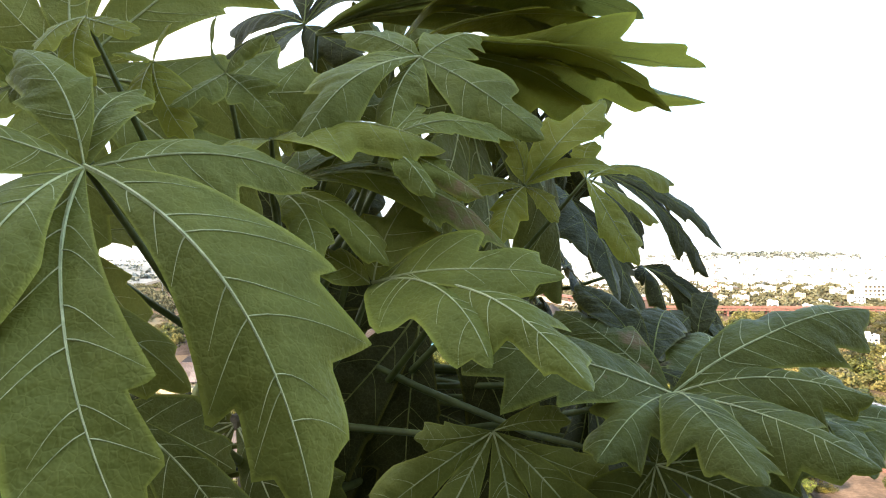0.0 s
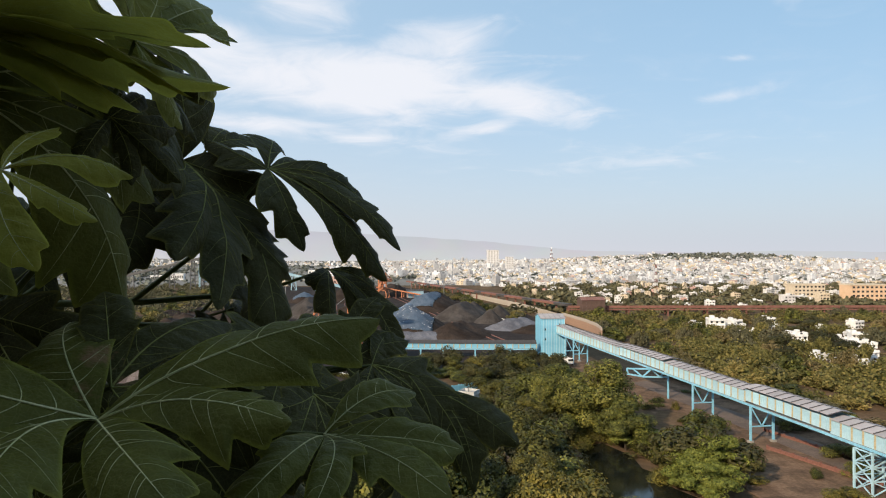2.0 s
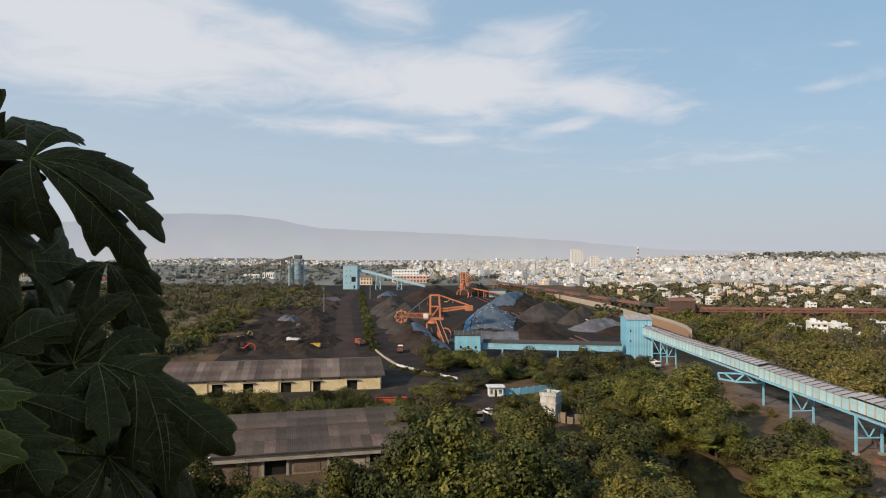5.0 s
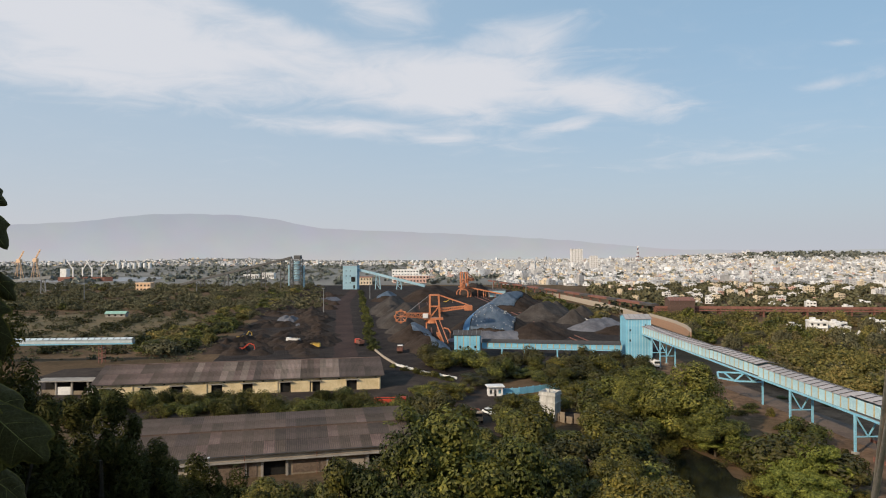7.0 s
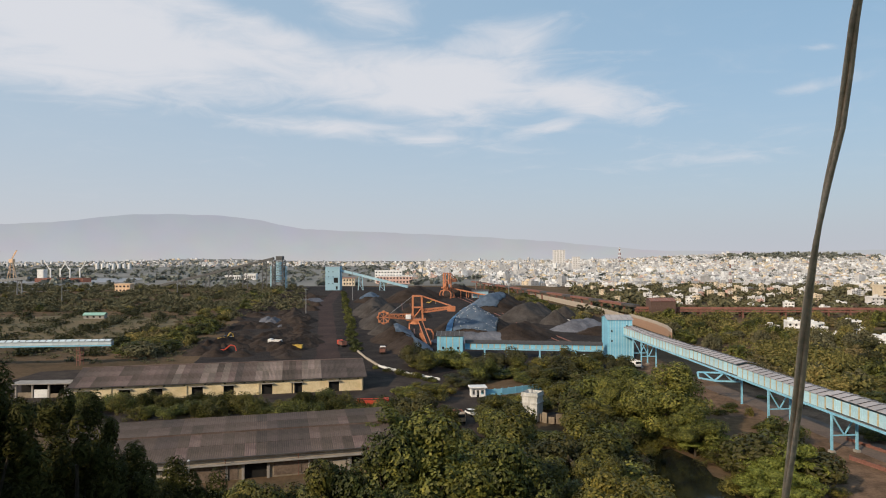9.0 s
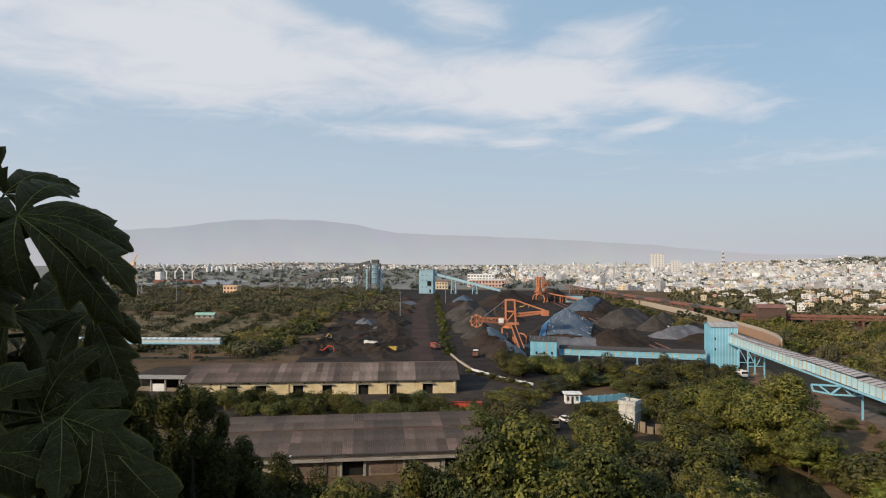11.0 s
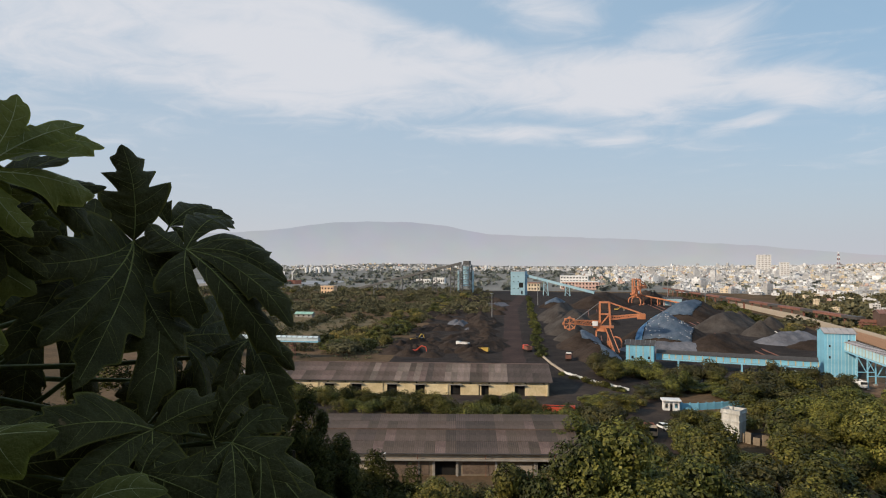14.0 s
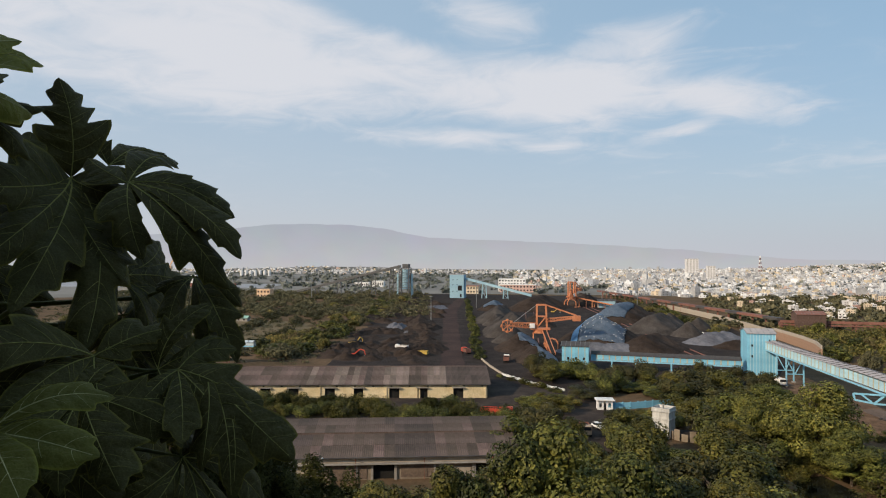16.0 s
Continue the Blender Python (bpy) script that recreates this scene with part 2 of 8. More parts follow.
M["yellow"] = material("yellow_machine_paint", [(0.46, 0.30, 0.06), (0.56, 0.38, 0.09)], 0.5, 4.0, 0.6, 0.1)
M["red"] = material("red_vehicle_paint", [(0.48, 0.06, 0.035), (0.58, 0.09, 0.05)], 0.5, 4.0, 0.5, 0.1)
M["rubber"] = material("black_rubber", [(0.015, 0.015, 0.015), (0.025, 0.025, 0.025)], 3, 20, 0.9, 0.1)
M["glass_dark"] = material("dark_window_glass", [(0.02, 0.025, 0.03), (0.035, 0.04, 0.045)], 1, 8, 0.15, 0.0, spec=0.6)
M["bark"] = material("grey_brown_bark", [(0.045, 0.034, 0.025), (0.09, 0.07, 0.052)], 1.5, 8, 0.9, 0.5, stretch=(1, 1, 0.25))
M["leaf_olive"] = material("olive_green_foliage", [(0.043, 0.043, 0.009), (0.134, 0.123, 0.020)], 0.25, 1.5, 0.6, 0, island=0.55, objrand=0.40, translucency=0.08)
M["leaf_green"] = material("mid_green_foliage", [(0.042, 0.048, 0.010), (0.132, 0.138, 0.025)], 0.25, 1.5, 0.6, 0, island=0.55, objrand=0.45, translucency=0.08)
M["leaf_bright"] = material("fresh_green_foliage", [(0.145, 0.168, 0.030), (0.215, 0.232, 0.046)], 0.25, 1.5, 0.6, 0, island=0.40, objrand=0.12, translucency=0.25)
M["leaf_scrub"] = material("dusty_olive_scrub", [(0.130, 0.118, 0.034), (0.245, 0.205, 0.062), (0.34, 0.235, 0.125)], 0.06, 0.8, 0.8, 0, island=0.55, objrand=0.4, translucency=0.2)
M["leaf_deep"] = material("deep_green_foliage", [(0.034, 0.033, 0.010), (0.072, 0.066, 0.017)], 0.25, 1.5, 0.6, 0, island=0.38, objrand=0.35, translucency=0.08)
# green lowered so the shade of the hill is part of the leaf colour
M["leaf_dark"] = material("shade_darkened_green_foliage", [(0.034, 0.036, 0.011), (0.068, 0.068, 0.018)], 0.4, 2.0, 0.55, 0, island=0.5, objrand=0.15, translucency=0.2, spec=0.08)
M["leaf_yellow"] = material("yellowing_foliage", [(0.13, 0.115, 0.022), (0.20, 0.165, 0.035)], 0.4, 2.0, 0.6, 0, island=0.4, translucency=0.25)
M["leaf_dry"] = material("brownish_foliage", [(0.125, 0.100, 0.040), (0.180, 0.142, 0.058)], 0.3, 2.0, 0.7, 0, island=0.45, objrand=0.15, translucency=0.2)
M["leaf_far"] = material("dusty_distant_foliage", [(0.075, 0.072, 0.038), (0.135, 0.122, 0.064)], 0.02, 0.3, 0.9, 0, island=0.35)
# city trees get a pale grey-green with distance haze put into it
M["leaf_city"] = material("haze_tinted_foliage", [(0.13, 0.14, 0.115), (0.18, 0.185, 0.16)], 0.01, 0.1, 0.9, 0, island=0.3)

# ---- mesh helpers ----
def link_mesh(name, bm, mat, parent=None, smooth=False):
    me = bpy.data.meshes.new(name)
    bm.to_mesh(me)
    bm.free()
    for mt in (mat if isinstance(mat, (list, tuple)) else [mat]):
        me.materials.append(mt)
    if smooth:
        me.polygons.foreach_set("use_smooth", [True] * len(me.polygons))
    ob = new(name, me)
    if parent is not None:
        ob.parent = parent
    return ob


def part(name, bm, mat, parent, label="", smooth=False):
    ob = link_mesh(name, bm, mat, parent, smooth)
    return tagged(ob, label)


def shared(name, me, parent, m):
    """A piece on a mesh that it shares with its like."""
    ob = new(name, me)
    ob.parent = parent
    ob.matrix_basis = m
    return ob


def mesh_of(name, bm, mat):
    me = bpy.data.meshes.new(name)
    bm.to_mesh(me)
    bm.free()
    me.materials.append(mat)
    return me


def box(bm, c, s, rz=0.0, bevel=0.0, index=0):
    """A box with centre c and size s, turned rz degrees about z."""
    mtx = Matrix.Translation(c) @ Matrix.Rotation(radians(rz), 4, "Z") @ Matrix.Diagonal((*s, 1))
    r = bmesh.ops.create_cube(bm, size=1, matrix=mtx)
    fs = {f for v in r["verts"] for f in v.link_faces}
    for f in fs:
        f.material_index = index
    if bevel:
        bmesh.ops.bevel(bm, geom=list({e for v in r["verts"] for e in v.link_edges}), offset=bevel, segments=1, affect="EDGES")
    return r["verts"]


def beam(bm, p, q, w, h=None):
    """A straight bar from p to q of section w by h."""
    p, q = Vector(p), Vector(q)
    d = q - p
    mtx = Matrix.Translation((p + q) / 2) @ d.to_track_quat("Y", "Z").to_matrix().to_4x4() @ Matrix.Diagonal((w, d.length, h or w, 1))
    bmesh.ops.create_cube(bm, size=1, matrix=mtx)


def tube(bm, pts, radii, sides=6):
    """A tapered tube along pts."""
    rings = []
    for i, p in enumerate(pts):
        a, b = Vector(pts[max(i - 1, 0)]), Vector(pts[min(i + 1, len(pts) - 1)])
        q = (b - a).to_track_quat("Z", "Y")
        rings.append([bm.verts.new(Vector(p) + q @ Vector((math.cos(t) * radii[i], math.sin(t) * radii[i], 0)))
                      for t in [2 * math.pi * k / sides for k in range(sides)]])
    for r0, r1 in zip(rings, rings[1:]):
        for k in range(sides):
            bm.faces.new((r0[k], r0[(k + 1) % sides], r1[(k + 1) % sides], r1[k]))
    bm.faces.new(rings[0][::-1])
    bm.faces.new(rings[-1])


def slab(bm, outline, z0, z1):
    """A flat plate with the given outline between two heights."""
    bot = [bm.verts.new((x, y, z0)) for x, y in outline]
    top = [bm.verts.new((x, y, z1)) for x, y in outline]
    n = len(outline)
    bm.faces.new(top)
    bm.faces.new(bot[::-1])
    for i in range(n):
        bm.faces.new((bot[i], bot[(i + 1) % n], top[(i + 1) % n], top[i]))


def empty(name, x=0, y=0, z=0, rz=0.0):
    ob = new(name)
    ob.matrix_basis = pose(x, y, z, 0, 0, rz)
    return ob


def smoothstep(a, b, v):
    t = min(max((v - a) / (b - a), 0.0), 1.0)
    return t * t * (3 - 2 * t)


# ---- ground ----
def ground_height(x, y):
    r = math.hypot(x, y)
    h = 0.0
    if r < 260:
        fall = 40.0 - max(y - 1.8, 0) * 0.80
        down = fall if fall > 6 else 6 * math.exp((fall - 6) / 6)
        # unseen rise behind the viewpoint, added to keep sun off the near trees
        top = 40.0 + 27.0 * smoothstep(-3.0, -24.0, y) * smoothstep(48, 24, x)
        h = (down if y > 1.8 else top) * (1 - smoothstep(120, 250, math.hypot(x, min(y, 0))))
    if r > 900:
        h += 34 * math.exp(-((x - 1180) / 520) ** 2 - ((y - 2900) / 520) ** 2)
        h += 20 * math.exp(-((x - 1700) / 420) ** 2 - ((y - 2750) / 480) ** 2)
        h += 6 * math.exp(-((x - 350) / 420) ** 2 - ((y - 3300) / 420) ** 2)
        h += 22 * math.exp(-((x + 1400) / 500) ** 2 - ((y - 3700) / 300) ** 2)
    if r > 200:
        h += 1.6 * (noise.noise((x / 160, y / 160, 3.1)) - 0.1) * smoothstep(900, 1500, r)
    return h


def build_ground():
    bm = bmesh.new()
    radii = [0.0, 1.2, 2.2, 3.5, 5, 7, 9.5, 12, 15, 19, 23, 28, 33, 39, 45, 52, 60, 70, 82, 95, 110, 130, 150, 170, 200, 240, 300, 380, 480, 600, 760, 900]
    radii += [1050 + 150 * k for k in range(26)] + [4960]
    seg = 96
    centre = bm.verts.new((0, 0, ground_height(0, 0)))
    prev = None
    for r in radii[1:]:
        ring = []
        for k in range(seg):
            a = 2 * math.pi * k / seg
            x, y = r * math.sin(a), r * math.cos(a)
            bump = 0.0 if r < 4 or r > 170 else 0.35 * noise.noise((x / 4, y / 4, 0))
            ring.append(bm.verts.new((x, y, ground_height(x, y) + bump)))
        for k in range(seg):
            j = (k + 1) % seg
            if prev is None:
                bm.faces.new((centre, ring[j], ring[k])).material_index = 1
            else:
                f = bm.faces.new((prev[k], prev[j], ring[j], ring[k]))
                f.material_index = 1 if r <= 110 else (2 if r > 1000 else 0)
        prev = ring
    ob = link_mesh("ground", bm, [M["soil"], M["slope"], M["far_plain"]], smooth=True)
    tagged(ob, "dry scrub plain at the foot of a steep overgrown hillside", "ground", kind="structure")


def pad(name, outline, mat, z, label, category, wander=0.0):
    """A thin layer on the ground with a ragged edge."""
    pts = []
    for (x0, y0), (x1, y1) in zip(outline, outline[1:] + outline[:1]):
        n = max(1, int(math.hypot(x1 - x0, y1 - y0) / 12)) if wander else 1
        for k in range(n):
            t = k / n
            x, y = x0 + (x1 - x0) * t, y0 + (y1 - y0) * t
            pts.append((x + wander * noise.noise((x / 9, y / 9, 1.7)) * 2, y + wander * noise.noise((x / 9, y / 9, 8.7)) * 2))
    bm = bmesh.new()
    slab(bm, pts, -0.5, z)
    bmesh.ops.triangulate(bm, faces=[f for f in bm.faces if len(f.verts) > 4])
    ob = link_mesh(name, bm, mat)
    return tagged(ob, label, category, kind="structure")


M["road_brown"] = material("dusty_brown_asphalt", [(0.115, 0.082, 0.064), (0.165, 0.118, 0.090)], 0.15, 2.0, 0.9, 0.2)
build_ground()
pad("stockyard_floor", [(-100, 250), (-45, 236), (-18, 222), (2, 225), (60, 245), (72, 268), (98, 330), (97, 420), (88, 510), (64, 680), (10, 860), (-215, 880), (-190, 660), (-158, 500), (-128, 370), (-112, 300)],
    M["coal"], 0.10, "black coal stockyard ground with wheel tracks", "ground", 3.0)
pad("haul_road", [(-56, 262), (-46, 262), (-74, 400), (-106, 560), (-134, 760), (-144, 760), (-118, 560), (-84, 400)], M["road_dust"], 0.16,
    "rust-brown dusty haul road through the coal yard", "road", 0.6)
pad("shed_yard", [(-150, 176), (-84, 158), (-30, 158), (0, 150), (10, 150), (12, 200), (-28, 246), (-46, 258), (-110, 246), (-150, 232)], M["asphalt"], 0.04, "dark coal-dusted ground round the sheds", "pavement", 2.0)
pad("yard_apron", [(-26, 205), (4, 150), (12, 150), (14, 196), (2, 224), (-28, 246), (-46, 262), (-52, 255)], M["asphalt"], 0.07, "dark dusty lorry yard beside the boundary wall", "pavement", 1.0)
pad("access_road", [(60, 258), (74, 262), (92, 225), (99, 180), (104, 140), (110, 60), (66, 60), (63, 112), (67, 140), (72, 190), (66, 235)], M["dirt"], 0.06, "bare brown earth strip under the conveyor", "ground", 1.5)
pad("service_road", [(78, 210), (84, 212), (92, 160), (98, 110), (104, 60), (96, 60), (88, 112), (84, 158)], M["road_brown"], 0.12, "narrow dusty brown service road", "road", 0.4)
pad("pond", [(34, 92), (41, 94), (47, 96), (49, 102), (53, 108), (50, 114), (52, 120), (48, 127), (50, 134), (46, 142), (41, 139), (39, 131), (34, 127), (36, 118), (31, 110), (32, 101)], M["water"], 0.14, "still dark pond among trees", "water", 2.0)
pad("stream", [(128, 246), (135, 247), (141, 262), (139, 274), (132, 270)], M["water"], 0.12, "shallow dark pool in the scrubland", "water", 2.5)
pad("dry_field", [(-330, 300), (-210, 290), (-150, 330), (-160, 400), (-230, 470), (-300, 440), (-380, 420)], M["drygrass"], 0.05, "dry brown grass field", "ground", 6.0)
pad("bare_field", [(-280, 470), (-200, 440), (-168, 520), (-200, 660), (-260, 640)], M["soil"], 0.09, "bare reddish scrub field", "ground", 6.0)
pad("rear_track", [(98, 330), (106, 332), (112, 420), (106, 520), (78, 690), (66, 690), (94, 510), (100, 420)], M["soil"], 0.07, "brown earth track outside the boundary wall", "ground", 1.5)


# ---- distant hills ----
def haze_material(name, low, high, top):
    """Far slopes that glow: haze is painted in as emission, paler low down."""
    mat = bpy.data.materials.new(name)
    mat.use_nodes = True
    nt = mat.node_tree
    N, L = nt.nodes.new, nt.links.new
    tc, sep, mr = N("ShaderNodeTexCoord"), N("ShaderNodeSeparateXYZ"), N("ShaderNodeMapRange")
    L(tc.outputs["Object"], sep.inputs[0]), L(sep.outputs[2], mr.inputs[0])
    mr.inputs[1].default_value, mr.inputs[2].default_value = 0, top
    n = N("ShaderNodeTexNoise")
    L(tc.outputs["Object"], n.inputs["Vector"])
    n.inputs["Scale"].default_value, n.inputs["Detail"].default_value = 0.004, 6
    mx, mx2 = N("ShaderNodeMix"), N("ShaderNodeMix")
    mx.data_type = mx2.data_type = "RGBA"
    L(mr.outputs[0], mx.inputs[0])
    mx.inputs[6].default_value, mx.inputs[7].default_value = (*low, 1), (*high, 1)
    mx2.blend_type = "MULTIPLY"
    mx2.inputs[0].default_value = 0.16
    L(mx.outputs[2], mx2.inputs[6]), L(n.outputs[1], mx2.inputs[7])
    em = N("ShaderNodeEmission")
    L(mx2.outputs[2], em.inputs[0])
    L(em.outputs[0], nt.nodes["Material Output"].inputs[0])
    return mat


def ridge(name, rng, knots, mat, label, wobble=6.0):
    """A long far ridge: knots of azimuth and crest height."""
    bm = bmesh.new()
    az = [a for a, _ in knots]
    hs = [h for _, h in knots]
    rows = []
    n = 220
    for k in range(n + 1):
        a = az[0] + (az[-1] - az[0]) * k / n
        h = float(np.interp(a, az, hs))
        h += wobble * (noise.noise((a * 0.55, 2.2, 0)) + 0.5 * noise.noise((a * 1.7, 5.1, 0)))
        s, c = math.sin(radians(a)), math.cos(radians(a))
        col = []
        for t, dr in ((0.0, -260), (0.35, -150), (0.72, -60), (1.0, 0), (0.0, 60)):
            hh = h * t + (6 * noise.noise((a * 0.9, t * 5, 1)) if 0 < t < 1 else 0)
            col.append(bm.verts.new(((rng + dr) * s, (rng + dr) * c, max(hh, -2))))
        rows.append(col)
    for c0, c1 in zip(rows, rows[1:]):
        for i in range(4):
            bm.faces.new((c0[i], c1[i], c1[i + 1], c0[i + 1]))
    ob = link_mesh(name, bm, mat, smooth=True)
    tagged(ob, label, "hill", kind="structure")


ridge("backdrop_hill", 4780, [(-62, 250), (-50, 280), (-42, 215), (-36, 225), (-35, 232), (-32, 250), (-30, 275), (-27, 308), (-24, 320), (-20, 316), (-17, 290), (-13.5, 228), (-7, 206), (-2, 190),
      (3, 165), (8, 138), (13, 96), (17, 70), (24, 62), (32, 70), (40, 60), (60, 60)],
      haze_material("far_hillside_painted_haze", (0.480, 0.482, 0.500), (0.390, 0.412, 0.460), 300), "long far hill range with blue-grey haze painted as glow")

# ---- vegetation ----
def tree_meshes(seed, height, spread, trunk_h, clumps, leaves, leaf, flat=0.62, long=1.7):
    """Trunk with limbs, and a crown of many small leaf blades in uneven clumps; base at the origin."""
    rnd = random.Random(seed)
    wood, blades = bmesh.new(), []
    top = Vector((rnd.uniform(-.06, .06) * height, rnd.uniform(-.06, .06) * height, height * 0.75))
    r0 = height * 0.022 + 0.05
    tube(wood, [(0, 0, -1.0), (0, 0, trunk_h * 0.5), top * (trunk_h / top.z), top], [r0 * 1.3, r0, r0 * 0.8, r0 * 0.25], 7)
    centres = []
    for i in range(clumps):
        a, q = rnd.uniform(0, 2 * math.pi), math.sqrt(rnd.random())
        rr = spread * 0.5 * q
        zc = trunk_h + (height - trunk_h) * (0.02 + 0.92 * rnd.random() ** 0.8 * (1 - 0.60 * q * q))
        centres.append((Vector((rr * math.cos(a), rr * math.sin(a), zc)), spread * rnd.uniform(0.65, 1.15) / math.sqrt(clumps)))
    for c, cr in centres[:: max(1, clumps // 12)]:
        s = top * rnd.uniform(trunk_h / top.z * 0.8, 0.9)
        mid = (s + c) / 2 + Vector((0, 0, -0.05 * height))
        tube(wood, [s, mid, c], [r0 * 0.45, r0 * 0.3, r0 * 0.1], 5)
    per = leaves // clumps
    verts, faces = [], []
    for c, cr in centres:
        for _ in range(per):
            d = Vector((rnd.gauss(0, 1), rnd.gauss(0, 1), rnd.gauss(0, 1))).normalized()
            p = c + Vector((d.x, d.y, d.z * flat)) * cr * (0.70 + 0.36 * rnd.random() ** 0.6)
            up = (d + Vector((rnd.uniform(-.38, .38), rnd.uniform(-.38, .38), rnd.uniform(-.1, .5)))).normalized()
            side = up.cross(Vector((rnd.uniform(-1, 1), rnd.uniform(-1, 1), rnd.uniform(-.6, .3)))).normalized()
            fwd = up.cross(side)
            s = leaf * rnd.uniform(0.6, 1.3)
            k = len(verts)
            verts += [p - fwd * s * long * .5, p + side * s * .5 - fwd * s * .1, p + fwd * s * long * .5 - up * s * .3, p - side * s * .5 - fwd * s * .1]
            faces.append((k, k + 1, k + 2, k + 3))
    me_w = bpy.data.meshes.new("trunk")
    wood.to_mesh(me_w)
    wood.free()
    me_w.materials.append(M["bark"])
    me_c = bpy.data.meshes.new("crown")
    me_c.from_pydata(verts, [], faces)
    return me_w, me_c


class Trees:
    """A kind of tree built a few times over and then planted."""

    def __init__(self, name, variants, mats, label, category="tree", **kw):
        self.sets, self.name, self.label, self.category, self.kw = [], name, label, category, kw
        for i in range(variants):
            w, c = tree_meshes(hash_of(name) + i, **kw)
            c.materials.append(M[mats[i % len(mats)]])
            self.sets.append((w, c))

    def plant(self, x, y, height, spread, rnd, group, z=None, variant=None, name=None):
        w, c = self.sets[rnd.randrange(len(self.sets)) if variant is None else variant]
        ob = empty(name or self.name, x, y, (ground_height(x, y) if z is None else z), rnd.uniform(0, 360))
        sz, sx = height / self.kw["height"], spread / self.kw["spread"]
        for nm, me in (("trunk", w), ("crown", c)):
            o = shared(nm, me, ob, Matrix.Diagonal((sx, sx * rnd.uniform(.85, 1.15), sz, 1)))
        return tagged(ob, self.label, self.category, group)


def hash_of(s):
    return sum((i + 1) * ord(ch) for i, ch in enumerate(s))


big = Trees("broadleaf_tree", 3, ["leaf_olive", "leaf_green", "leaf_olive"], "tall olive-green broadleaf tree on the lower hillside", height=18, spread=16, trunk_h=5, clumps=30, leaves=15000, leaf=0.36, flat=0.85)
mid = Trees("broadleaf_tree", 4, ["leaf_green", "leaf_olive", "leaf_green", "leaf_deep"], "rounded dusty green broadleaf tree below the hillside", height=10, spread=10, trunk_h=2.2, clumps=14, leaves=4600, leaf=0.38, flat=0.85)
feathery = Trees("feathery_tree", 2, ["leaf_bright"], "bright yellow-green spreading feathery tree beside the pond", height=10, spread=16, trunk_h=3, clumps=70, leaves=14000, leaf=0.22, flat=0.4, long=2.6)
shaded = Trees("mango_tree", 2, ["leaf_dark"], "dark long-leaved tree in the shade of the hill", height=16, spread=6, trunk_h=2, clumps=80, leaves=26000, leaf=0.085, flat=1.2, long=3.8)
shrub = Trees("shrub", 3, ["leaf_green", "leaf_olive", "leaf_dark"], "low dense green shrub", "bush", height=4, spread=6, trunk_h=0.5, clumps=18, leaves=3600, leaf=0.19, flat=0.9)
scrub = Trees("scrub_tree", 4, ["leaf_scrub", "leaf_far", "leaf_dry", "leaf_green"], "low dusty scrub tree on the dry plain", height=6, spread=9, trunk_h=1.0, clumps=20, leaves=1800, leaf=0.52, flat=0.8)


EXTRA = ((-12, 205, 2.0, 5), (-6, 203, 2.2, 5), (1, 206, 4, 7), (-16, 196, 2.4, 6), (-10, 194, 3, 6.5), (-3, 197, 3, 6), (-9.8, 252, 5, 8), (-4.3, 246, 6.5, 9), (1.2, 244, 7, 9), (6.5, 236.9, 6, 9), (-7.1, 186.5, 5, 8), (-9.1, 167.1, 8, 9), (-13.8, 189.8, 4, 7), (9.8, 162.5, 7, 9), (3.4, 145.3, 3.5, 7), (27.9, 199.5, 7, 9), (-12.7, 151.3, 8, 9), (39.3, 227.6, 6, 9), (43.1, 217.8, 7, 9), (44.8, 200.4, 8, 10), (10, 183, 3, 6), (14, 158, 5, 8), (21, 176, 5, 8), (-2, 160, 5, 7), (8, 152, 6, 8))


